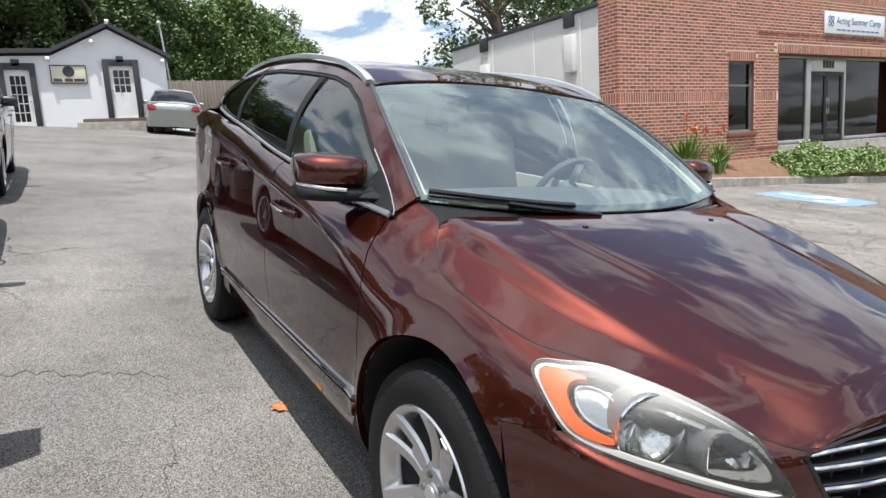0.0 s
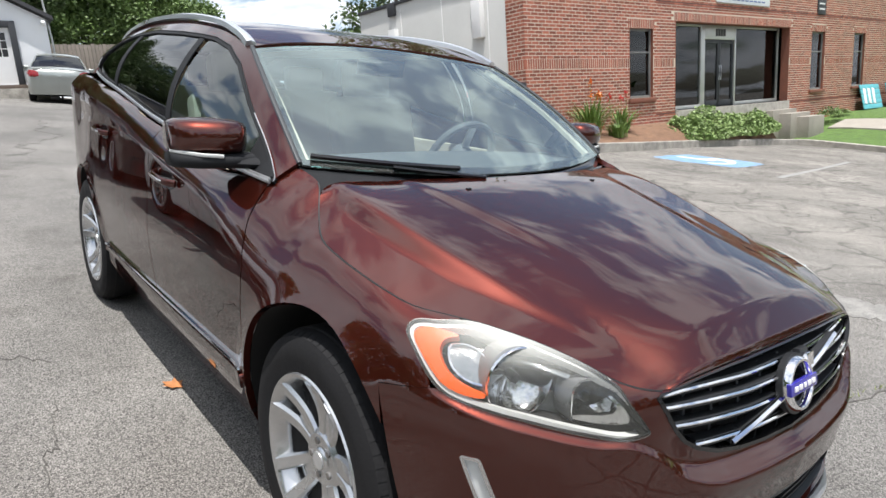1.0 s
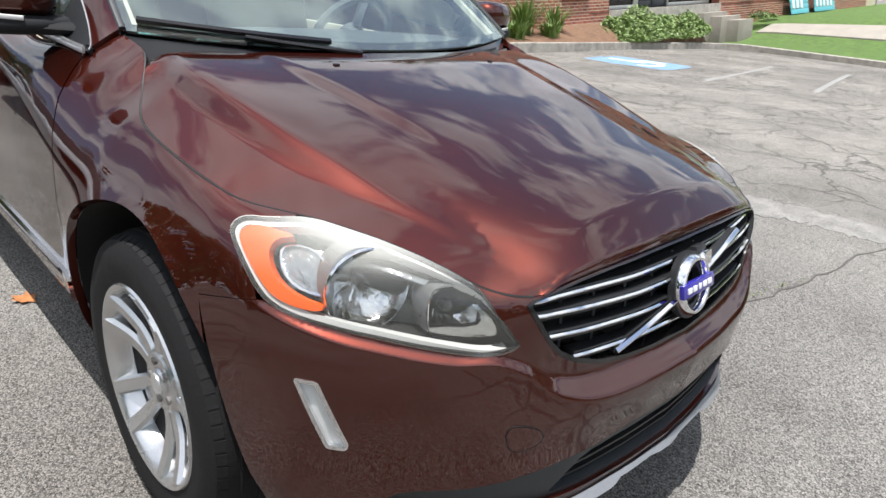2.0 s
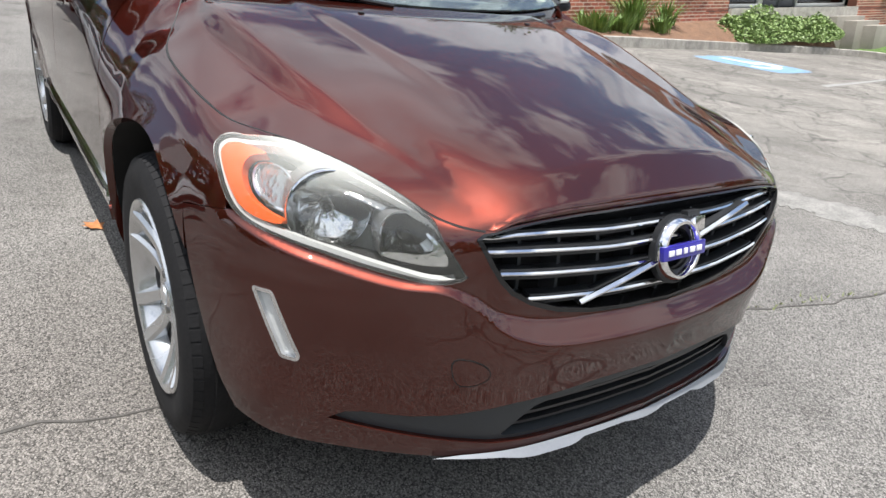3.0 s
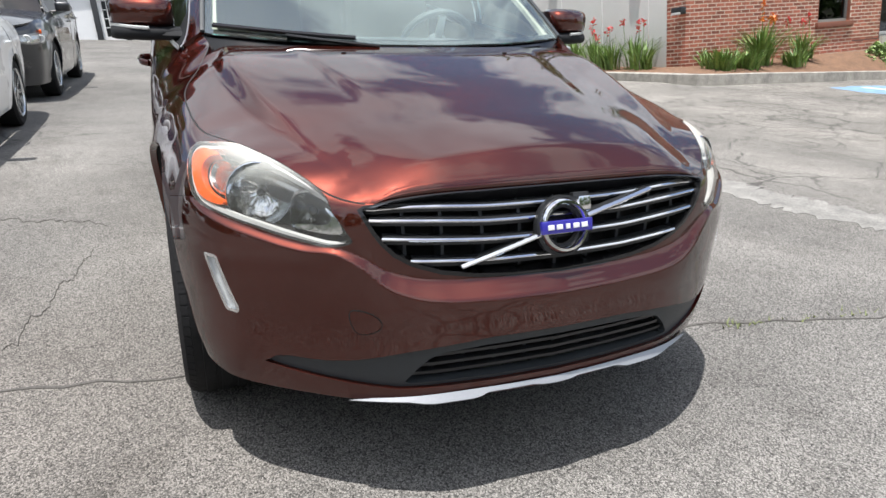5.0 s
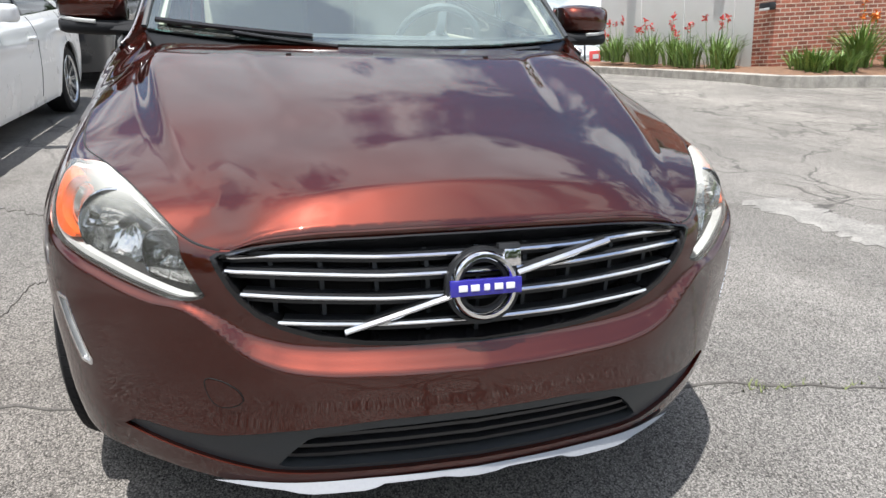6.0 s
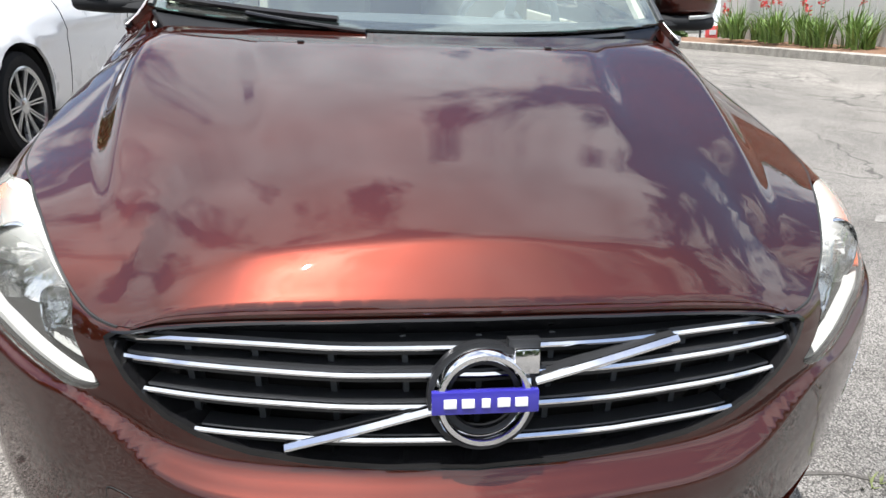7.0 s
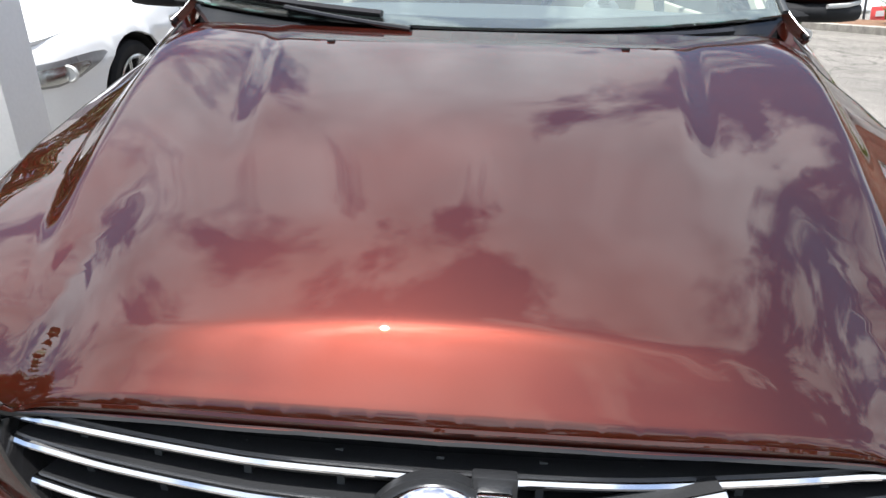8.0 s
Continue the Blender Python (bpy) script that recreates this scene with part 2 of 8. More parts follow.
_ad.operation = "ADD"
_l.new(_was, _ad.inputs[0])
_ax, _in, _ml = _n.new("ShaderNodeMath"), _n.new("ShaderNodeMapRange"), _n.new("ShaderNodeMath")
_ax.operation, _ml.operation = "ABSOLUTE", "MULTIPLY"
_l.new(_sp.outputs["X"], _ax.inputs[0])
_l.new(_ax.outputs[0], _in.inputs[0])
_in.inputs[1].default_value, _in.inputs[2].default_value, _in.inputs[3].default_value, _in.inputs[4].default_value = 0.70, 0.79, 0.9, 0.18
_l.new(_up.outputs[0], _ml.inputs[0])
_l.new(_in.outputs[0], _ml.inputs[1])
_l.new(_ml.outputs[0], _ad.inputs[1])
_l.new(_ad.outputs[0], _mx.inputs[0])
# the screen's pale film and cyan gloss paint in brighter sky reflection
M["windscreen"] = glass("windscreen_glass", (0.74, 0.90, 0.88), ior=2.7, haze=0.05)
[q for q in M["windscreen"].node_tree.nodes if q.type == "BSDF_GLOSSY"][0].inputs["Color"].default_value = (0.82, 1.0, 1.0, 1)
M["door_glass"] = glass("lightly_tinted_glass", (0.50, 0.72, 0.74), ior=2.2, haze=0.004)
M["privacy_glass"] = glass("dark_privacy_glass", (0.06, 0.07, 0.07), ior=1.85)
M["orange"] = mat("amber_reflector", (0.78, 0.11, 0.003), rough=0.4, vary=0.05, fine=250, bump=0.0008)
M["reflector"] = mat("silvered_reflector", (0.72, 0.73, 0.73), rough=0.10, metal=1.0, vary=0.05, fine=90, bump=0.0012)
M["dim_reflector"] = mat("dim_faceted_reflector", (0.50, 0.51, 0.50), rough=0.14, metal=1.0, vary=0.1, fine=120, bump=0.002)
M["frost"] = mat("frosted_white_plastic", (0.58, 0.59, 0.58), rough=0.35, vary=0.05)
M["bezel"] = mat("smoked_bezel", (0.26, 0.265, 0.27), rough=0.28, metal=0.5, vary=0.1)
M["blue"] = mat("blue_enamel", (0.035, 0.03, 0.30), rough=0.25, vary=0.05, coat=0.7)
M["white_mark"] = mat("white_enamel", (0.8, 0.8, 0.82), rough=0.35, vary=0.03)
M["beige"] = mat("cream_leather", (0.62, 0.57, 0.46), rough=0.55, vary=0.08, bump=0.0008, fine=220)
M["dash"] = mat("grey_dashboard_vinyl", (0.10, 0.11, 0.115), rough=0.6, vary=0.1, bump=0.0006, fine=350)
M["red_lens"] = mat("red_lamp_plastic", (0.26, 0.008, 0.012), rough=0.18, vary=0.1, coat=0.6)
M["steel"] = mat("brake_steel", (0.30, 0.29, 0.28), rough=0.4, metal=0.9, vary=0.2)
M["white_car"] = mat("white_car_paint", (0.78, 0.79, 0.79), rough=0.3, vary=0.02, coat=1.0)
M["black_car"] = mat("black_car_paint", (0.012, 0.014, 0.018), rough=0.3, vary=0.05, coat=1.0)
M["silver_car"] = mat("pale_silver_car_paint", (0.36, 0.38, 0.36), rough=0.33, metal=0.6, vary=0.03, coat=1.0)

# ---- building helpers ----
from mathutils.geometry import delaunay_2d_cdt


def thing(name, m, label, category, group="", kind=""):
    return tagged_at(new(name), m, label, category, group, kind)


def tagged_at(ob, m, label, category, group="", kind=""):
    ob.matrix_basis = m
    return tagged(ob, label, category, group, kind)


def smooth(me, angle=35):
    me.set_sharp_from_angle(angle=radians(angle))


def part(name, bm, material, parent=None, label="", angle=35, m=None):
    """Link a bmesh as one mesh object under a thing or a part."""
    me = bpy.data.meshes.new(name)
    bm.to_mesh(me)
    bm.free()
    for p in me.polygons:
        p.use_smooth = True
    smooth(me, angle)
    me.materials.append(material)
    ob = new(name, me)
    if parent:
        ob.parent = parent
    if m is not None:
        ob.matrix_basis = m
    if label:
        ob["label"] = label
    return ob


def box(bm, size, at=(0, 0, 0), turn=None, bevel=0.0, seg=2):
    r = bmesh.ops.create_cube(bm, size=1.0)
    vs = r["verts"]
    bmesh.ops.scale(bm, verts=vs, vec=size)
    if bevel:
        es = list({e for v in vs for e in v.link_edges})
        b = bmesh.ops.bevel(bm, geom=es, offset=bevel, segments=seg, profile=0.6, affect="EDGES")
        vs = list({v for f in b["faces"] for v in f.verts} | {v for v in vs if v.is_valid})
    m = Matrix.Translation(at) @ (turn if turn is not None else Matrix.Identity(4))
    bmesh.ops.transform(bm, matrix=m, verts=vs)
    return bm


def lathe(bm, profile, seg=32, axis="x", at=(0, 0, 0), closed=False):
    """Turn a profile of (along, radius) round an axis."""
    rings = []
    for a, r in profile:
        ring = []
        for k in range(seg):
            th = 2 * math.pi * k / seg
            c, s = r * math.cos(th), r * math.sin(th)
            co = {"x": (a, c, s), "y": (c, a, s), "z": (c, s, a)}[axis]
            ring.append(bm.verts.new(Vector(co) + Vector(at)))
        rings.append(ring)
    for i in range(len(rings) - 1 + (1 if closed else 0)):
        r0, r1 = rings[i], rings[(i + 1) % len(rings)]
        for k in range(seg):
            bm.faces.new((r0[k], r0[(k + 1) % seg], r1[(k + 1) % seg], r1[k]))
    if not closed:
        for ring in (rings[0], rings[-1]):
            if (ring[0].co - ring[seg // 2].co).length > 1e-4:
                bm.faces.new(ring)
    bmesh.ops.recalc_face_normals(bm, faces=bm.faces[:])
    return bm


def sweep(bm, path, profile, up=(0, 0, 1), close=True, scale=None):
    """Carry a closed 2D profile (side, up) along a path of points."""
    path = [Vector(p) for p in path]
    rings = []
    for i, p in enumerate(path):
        t = (path[min(i + 1, len(path) - 1)] - path[max(i - 1, 0)]).normalized()
        side = t.cross(Vector(up)).normalized()
        u = side.cross(t)
        k = scale[i] if scale else 1.0
        rings.append([bm.verts.new(p + side * a * k + u * b * k) for a, b in profile])
    n = len(profile)
    for r0, r1 in zip(rings, rings[1:]):
        for k in range(n):
            bm.faces.new((r0[k], r0[(k + 1) % n], r1[(k + 1) % n], r1[k]))
    if close:
        bm.faces.new(rings[0])
        bm.faces.new(list(reversed(rings[-1])))
    bmesh.ops.recalc_face_normals(bm, faces=bm.faces[:])
    return bm


def oval(a, b, n=10):
    return [(a * math.cos(2 * math.pi * k / n), b * math.sin(2 * math.pi * k / n)) for k in range(n)]


def inside(poly, pts):
    """Which of the points lie in the polygon."""
    x, y = pts[:, 0], pts[:, 1]
    res = np.zeros(len(pts), bool)
    j = len(poly) - 1
    for i in range(len(poly)):
        (xi, yi), (xj, yj) = poly[i], poly[j]
        if abs(yj - yi) > 1e-12:
            res ^= ((yi > y) != (yj > y)) & (x < (xj - xi) * (y - yi) / (yj - yi) + xi)
        j = i
    return res


def resample(poly, step, closed=True):
    poly = np.asarray(poly, float)
    out = []
    n = len(poly)
    for i in range(n if closed else n - 1):
        a, b = poly[i], poly[(i + 1) % n]
        k = max(1, int(math.ceil(np.linalg.norm(b - a) / step)))
        for q in range(k):
            out.append(a + (b - a) * q / k)
    if not closed:
        out.append(poly[-1])
    return np.array(out)


def rounded(poly, times=2):
    """Corner-cut a closed polygon into a soft outline."""
    p = np.asarray(poly, float)
    for _ in range(times):
        q = np.roll(p, -1, axis=0)
        p = np.stack([0.75 * p + 0.25 * q, 0.25 * p + 0.75 * q], 1).reshape(-1, 2)
    return p


def edge_dist(poly, pts):
    a = np.asarray(poly)
    b = np.roll(a, -1, axis=0)
    best = np.full(len(pts), 1e9)
    for p, q in zip(a, b):
        d = q - p
        t = np.clip(((pts - p) @ d) / max(d @ d, 1e-12), 0, 1)
        best = np.minimum(best, np.linalg.norm(pts - (p + t[:, None] * d), axis=1))
    return best


def panel(name, outline, surf, material, parent, side=1, holes=(), step=0.03, thick=0.012, label="", offset=0.0, centre=(0, 2.2, 0.5), guides=None):
    """A sheet on a smooth surface surf(uv) -> xyz, cut to an outline, with holes and turned-in edges of real depth."""
    outline = resample(outline, step * 0.8)
    holes = [resample(h, step * 0.8) for h in holes]
    lo, hi = outline.min(0), outline.max(0)
    gx, gy = np.meshgrid(np.arange(lo[0], hi[0] + step, step), np.arange(lo[1], hi[1] + step, step))
    gx[1::2] += step / 2
    grid = np.stack([gx.ravel(), gy.ravel()], 1)
    keep = inside(outline, grid)
    for h in holes:
        keep &= ~inside(h, grid)
    grid = grid[keep]
    if len(grid):
        far = edge_dist(outline, grid)
        for h in holes:
            far = np.minimum(far, edge_dist(h, grid))
        grid = grid[far > step * 0.42]
    if guides is not None:
        ok = inside(outline, guides)
        for h in holes:
            ok &= ~inside(h, guides)
        guides = guides[ok]
        near = edge_dist(outline, guides)
        for h in holes:
            near = np.minimum(near, edge_dist(h, guides))
        guides = guides[near > step * 0.15]
        d2 = ((grid[:, None, :] - guides[None, :, :]) ** 2).sum(2).min(1)
        grid = np.concatenate([grid[d2 > (step * 0.45) ** 2], guides])
    verts, edges = [Vector(p) for p in outline], [(i, (i + 1) % len(outline)) for i in range(len(outline))]
    for h in holes:
        o = len(verts)
        verts += [Vector(p) for p in h]
        edges += [(o + i, o + (i + 1) % len(h)) for i in range(len(h))]
    verts += [Vector(p) for p in grid]
    v2, _, faces, *_ = delaunay_2d_cdt(verts, edges, [], 0, 1e-6)
    uv = np.array([(v[0], v[1]) for v in v2])
    tri = np.array([f for f in faces if len(f) == 3])
    mid = uv[tri].mean(1)
    ok = inside(outline, mid)
    for h in holes:
        ok &= ~inside(h, mid)
    tri = tri[ok]
    e = 0.0012
    p0 = surf(uv)
    du = surf(uv + (e, 0)) - surf(uv - (e, 0))
    dv = surf(uv + (0, e)) - surf(uv - (0, e))
    nor = np.cross(du, dv)
    nor /= np.maximum(np.linalg.norm(nor, axis=1, keepdims=True), 1e-12)
    if np.sum(np.einsum("ij,ij->i", nor, p0 - np.array(centre))) < 0:
        nor = -nor
    p0 = p0 + nor * offset
    if side < 0:
        p0, nor = p0 * (-1, 1, 1), nor * (-1, 1, 1)
    fn = np.cross(p0[tri[:, 1]] - p0[tri[:, 0]], p0[tri[:, 2]] - p0[tri[:, 0]])
    flip = np.einsum("ij,ij->i", fn, nor[tri].mean(1)) < 0
    tri[flip] = tri[flip][:, ::-1]
    used = {}
    for f in tri:
        for a, b in ((f[0], f[1]), (f[1], f[2]), (f[2], f[0])):
            used[(int(a), int(b))] = True
    rim = [(a, b) for a, b in used if (b, a) not in used]
    pos, nrm, fcs = list(p0), list(nor), [tuple(int(i) for i in f) for f in tri]
    ring = {}
    for a, b in rim:
        for i in (a, b):
            if i not in ring:
                ring[i] = len(pos)
                pos += [p0[i], p0[i] - nor[i] * thick]
                nrm += [np.zeros(3), np.zeros(3)]
        out = np.cross(p0[b] - p0[a], nor[a])
        for i in (a, b):
            nrm[ring[i]] = nrm[ring[i]] + out
            nrm[ring[i] + 1] = nrm[ring[i] + 1] + out
        fcs.append((ring[b], ring[a], ring[a] + 1, ring[b] + 1))
    nrm = np.array(nrm)
    nrm /= np.maximum(np.linalg.norm(nrm, axis=1, keepdims=True), 1e-12)
    me = bpy.data.meshes.new(name)
    me.from_pydata([tuple(p) for p in pos], [], fcs)
    for p in me.polygons:
        p.use_smooth = True
    me.normals_split_custom_set_from_vertices([tuple(v) for v in nrm])
    me.materials.append(material)
    ob = new(name, me)
    ob.parent = parent
    if label:
        ob["label"] = label
    return ob

# ---- the crossover's skin: smooth surfaces in metres, car axes (x across, y from nose to tail, z up) ----
def curve(knots, values):
    """A smooth curve through values at knots (cubic, one tangent at each knot)."""
    k, v = np.asarray(knots, float), np.asarray(values, float)
    if v.ndim == 1:
        v = v[:, None]
    t = np.gradient(v, k, axis=0)

    def f(s):
        s = np.clip(np.asarray(s, float), k[0], k[-1])
        i = np.clip(np.searchsorted(k, s, side="right") - 1, 0, len(k) - 2)
        h = (k[i + 1] - k[i])
        q = ((s - k[i]) / h)[..., None]
        h = h[..., None]
        r = (2 * q**3 - 3 * q**2 + 1) * v[i] + (q**3 - 2 * q**2 + q) * h * t[i] + (-2 * q**3 + 3 * q**2) * v[i + 1] + (q**3 - q**2) * h * t[i + 1]
        return r if v.shape[1] > 1 else r[..., 0]

    return f


def step01(a, b, x):
    q = np.clip((x - a) / (b - a), 0, 1)
    return q * q * (3 - 2 * q)


# the outline seen from above, from the middle of the nose to the middle of the tail
PLAN = np.array([(0, 0.030), (0.2, 0.043), (0.40, 0.078), (0.5, 0.122), (0.6, 0.182), (0.713, 0.272), (0.764, 0.318), (0.816, 0.385), (0.853, 0.465), (0.880, 0.56), (0.901, 0.70),
                 (0.916, 0.90), (0.922, 1.2), (0.923, 1.36), (0.924, 1.5), (0.925, 2.1), (0.923, 3.0), (0.908, 3.7), (0.86, 4.15), (0.78, 4.42), (0.65, 4.55), (0.4, 4.61), (0, 4.63)])
# at each of those: where the side begins to turn in, its upper edge, and how far in that edge lies
CROWN = np.array([(0.60, 0.827, 0.066), (0.60, 0.825, 0.066), (0.60, 0.799, 0.068), (0.60, 0.781, 0.075), (0.60, 0.801, 0.090), (0.60, 0.859, 0.112), (0.60, 0.879, 0.124), (0.61, 0.888, 0.136),
                  (0.62, 0.891, 0.136), (0.62, 0.895, 0.102), (0.64, 0.912, 0.072), (0.68, 0.968, 0.060), (0.78, 1.083, 0.150), (0.84, 1.100, 0.150), (0.90, 1.058, 0.088), (1.00, 1.115, 0.078), (1.105, 1.222, 0.084), (1.17, 1.28, 0.10),
                  (1.21, 1.30, 0.13), (1.18, 1.30, 0.14), (1.15, 1.30, 0.13), (1.15, 1.30, 0.12), (1.15, 1.30, 0.12)])
_arc = np.concatenate([[0], np.cumsum(np.linalg.norm(np.diff(PLAN, axis=0), axis=1))])
plan_at, crown_at = curve(_arc, PLAN), curve(_arc, CROWN)
low_front = curve([0.15, 0.22, 0.27, 0.35, 0.47, 0.56, 0.62, 0.9], [0.10, 0.055, 0.030, 0.012, 0.004, 0.0, 0.0, 0.0])
low_side = curve([0.15, 0.22, 0.30, 0.36, 0.45, 0.6, 0.72, 0.8, 1.3], [0.14, 0.103, 0.066, 0.044, 0.028, 0.011, 0.001, 0.0, 0.0])
edge_at = curve([0, 1.2, 1.4, 1.55, 1.95, 2.2, 9.0], [1.309, 1.309, 1.1, 0.82, 0.82, 1.05, 1.05])
# a shelf runs under the grille, up past its corners and along below the lamps
_lu = [0, 0.2, 0.31, 0.40, 0.455, 0.508, 0.560, 0.65, 0.80, 0.95, 1.05, 1.10, 1.2, 6.0]
ledge_v = curve(_lu, [0.560, 0.562, 0.567, 0.582, 0.604, 0.645, 0.672, 0.676, 0.702, 0.736, 0.760, 0.765, 0.765, 0.765])
ledge_d = curve(_lu, [0.040, 0.040, 0.039, 0.034, 0.028, 0.020, 0.014, 0.013, 0.012, 0.008, 0.0, 0.0, 0.0, 0.0])
ledge_w = curve(_lu, [0.042, 0.042, 0.042, 0.040, 0.034, 0.026, 0.018, 0.016, 0.016, 0.016, 0.016, 0.016, 0.016, 0.016])
WHEELS = (0.90, 3.674)


def raw_skin(uv):
    """u: metres along the outline (negative: the other side); v: metres up the side."""
    u, v = uv[:, 0], uv[:, 1]
    sgn, a = np.sign(u + 1e-12), np.abs(u)
    p = plan_at(a)
    t = plan_at(a + 2e-3) - plan_at(np.maximum(a - 2e-3, 0))
    t[a < 2e-3] = (1, 0)
    t /= np.linalg.norm(t, axis=1, keepdims=True)
    nx, ny = t[:, 1], -t[:, 0]
    zc, zt, dm = crown_at(a).T
    turn = edge_at(a)
    h = (zt - zc) / np.sin(turn)
    th = np.clip((v - zc) / h, 0, 1.5)
    z = np.where(v > zc, zc + h * np.sin(th), v)
    d = dm / (1 - np.cos(turn)) * (1 - np.cos(th))
    side = step01(0.42, 0.75, p[:, 1])
    d = d + low_side(v) * side + low_front(v) * (1 - side)
    vl = ledge_v(a)
    d = d + ledge_d(a) * step01(0.0, 1.0, (v - vl) / ledge_w(a)) - 0.006 * step01(0.46, 0.555, v) * (1 - step01(0.0, 0.012, v - vl)) * (1 - step01(0.3, 0.6, a))
    # the doors lean in towards the shoulder line, below which they stand upright
    d = d + 0.022 * np.clip((v - 0.70) / 0.3, 0, 1.3) ** 1.3 * step01(0.62, 0.95, p[:, 1]) * (1 - step01(3.7, 4.2, p[:, 1]))
    for yw in WHEELS:
        r = np.hypot(p[:, 1] - yw, v - 0.36)
        d = d - 0.016 * np.exp(-((r - 0.40) / 0.06) ** 2) * side
    return np.stack([sgn * (p[:, 0] - nx * d), p[:, 1] - ny * d, z], 1)


def top_v(u):
    zc, zt, _ = crown_at(np.abs(u)).T
    turn = edge_at(np.abs(u))
    return zc + (zt - zc) / np.sin(turn) * turn


# the line along which bonnet and nose, lamps and wings meet: distance along the outline, then x, y, z
MEET = np.array([(0.0, 0.0, 0.124, 0.808), (0.20, 0.2, 0.126, 0.808), (0.34, 0.336, 0.132, 0.805), (0.43, 0.415, 0.141, 0.797), (0.485, 0.462, 0.149, 0.789), (0.535, 0.505, 0.172, 0.792),
                 (0.60, 0.548, 0.217, 0.803), (0.667, 0.587, 0.268, 0.829), (0.74, 0.625, 0.333, 0.850), (0.80, 0.655, 0.388, 0.862), (0.86, 0.683, 0.440, 0.870), (0.94, 0.712, 0.496, 0.875),
                 (1.03, 0.745, 0.556, 0.878), (1.11, 0.772, 0.615, 0.880), (1.25, 0.795, 0.720, 0.897), (1.35, 0.802, 0.80, 0.910), (1.452, 0.807, 0.90, 0.928), (1.56, 0.803, 0.994, 0.948),
                 (1.62, 0.793, 1.035, 0.963), (1.72, 0.746, 1.133, 1.012), (1.79, 0.712, 1.198, 1.066), (1.86, 0.710, 1.262, 1.086), (1.912, 0.722, 1.322, 1.102)])
meet_at = curve(MEET[:, 0], MEET[:, 1:])
_mu = np.linspace(0, 1.912, 190)
_pull = meet_at(_mu) - raw_skin(np.stack([_mu, top_v(_mu)], 1))
_mu, _pull = np.append(_mu, [_arc[13] + 0.13, 9.0]), np.concatenate([_pull, np.zeros((2, 3))])


def skin(uv):
    """The same, drawn in at its upper edge to the line where the bonnet meets it."""
    u, v = uv[:, 0], uv[:, 1]
    a = np.abs(u)
    zc = crown_at(a)[:, 0]
    t = np.clip((v - zc) / (top_v(a) - zc), 0, 1.15)
    w = np.where(t < 0.35, t * t / 0.7, t - 0.175) / 0.825
    pull = np.stack([np.interp(a, _mu, _pull[:, k]) for k in range(3)], 1) * w[:, None]
    pull[:, 0] *= np.sign(u + 1e-12)
    return raw_skin(uv) + pull


def v_of(u, z):
    """The height parameter of a point at height z."""
    a, b = 0.0, float(top_v(np.array([u]))[0]) * 1.02
    for _ in range(40):
        m = (a + b) / 2
        if skin(np.array([[u, m]]))[0, 2] < z:
            a = m
        else:
            b = m
    return (a + b) / 2


def u_of_y(y, lo=0.3):
    """The place along the side outline at distance y behind the nose."""
    a, b = lo, _arc[-1] * 0.93
    for _ in range(50):
        m = (a + b) / 2
        if plan_at(np.array([m]))[0, 1] < y:
            a = m
        else:
            b = m
    return (a + b) / 2


def yz(pts):
    """Side-view points (y, z) as (u, v) on the skin."""
    out = []
    for y, z in pts:
        u = u_of_y(y)
        out.append((u, v_of(u, z)))
    return np.array(out)


# bonnet: its side seam is the skin's upper edge
_us = np.linspace(0.485, _arc[12], 120)
_seam = skin(np.stack([_us, top_v(_us)], 1))
seam_x = lambda y: np.interp(y, _seam[:, 1], _seam[:, 0])
seam_z = lambda y: np.interp(y, _seam[:, 1], _seam[:, 2])
lip_at = curve([0, 0.2, 0.336, 0.415, 0.462, 0.55], [(0.119, 0.824), (0.121, 0.824), (0.127, 0.821), (0.136, 0.813), (0.146, 0.800), (0.17, 0.775)])
crest = curve([0.05, 0.20, 0.35, 0.5, 0.8, 1.06, 1.3], [0.848, 0.889, 0.929, 0.962, 1.022, 1.068, 1.098])
crown_of = curve([0.05, 0.2, 0.35, 0.45, 0.58, 0.73, 0.855, 1.02, 1.3], [0.18, 0.18, 0.165, 0.15, 0.11, 0.075, 0.05, 0.022, 0.015])
# the crease on each side of the bonnet: nearly flat between, a steep fall outside that eases towards the seam
crease_x = curve([0.05, 0.147, 0.20, 0.25, 0.30, 0.354, 0.447, 0.582, 0.733, 0.855, 1.023, 1.25], [0.43, 0.446, 0.463, 0.481, 0.500, 0.521, 0.553, 0.587, 0.621, 0.644, 0.674, 0.70])


def bonnet_top(x, y):
    """The plateau, cut by the sloping facet that runs down to the lip."""
    lip = lip_at(np.minimum(x, 0.47))
    q = y - lip[:, 0]
    facet = lip[:, 1] + (0.80 - 1.1 * np.minimum(x, 0.5) ** 2) * q - 0.1 * np.clip(q, 0, 0.15) ** 2
    flat = crest(y) - crown_of(y) * x**2
    top = (facet + flat - np.sqrt((facet - flat) ** 2 + (0.0045 + 0.030 * step01(0.28, 0.50, x)) ** 2)) / 2
    return top - 0.016 * np.clip(1 - q / 0.012, 0, 1.2) ** 2 * (1 - step01(0.40, 0.46, x))


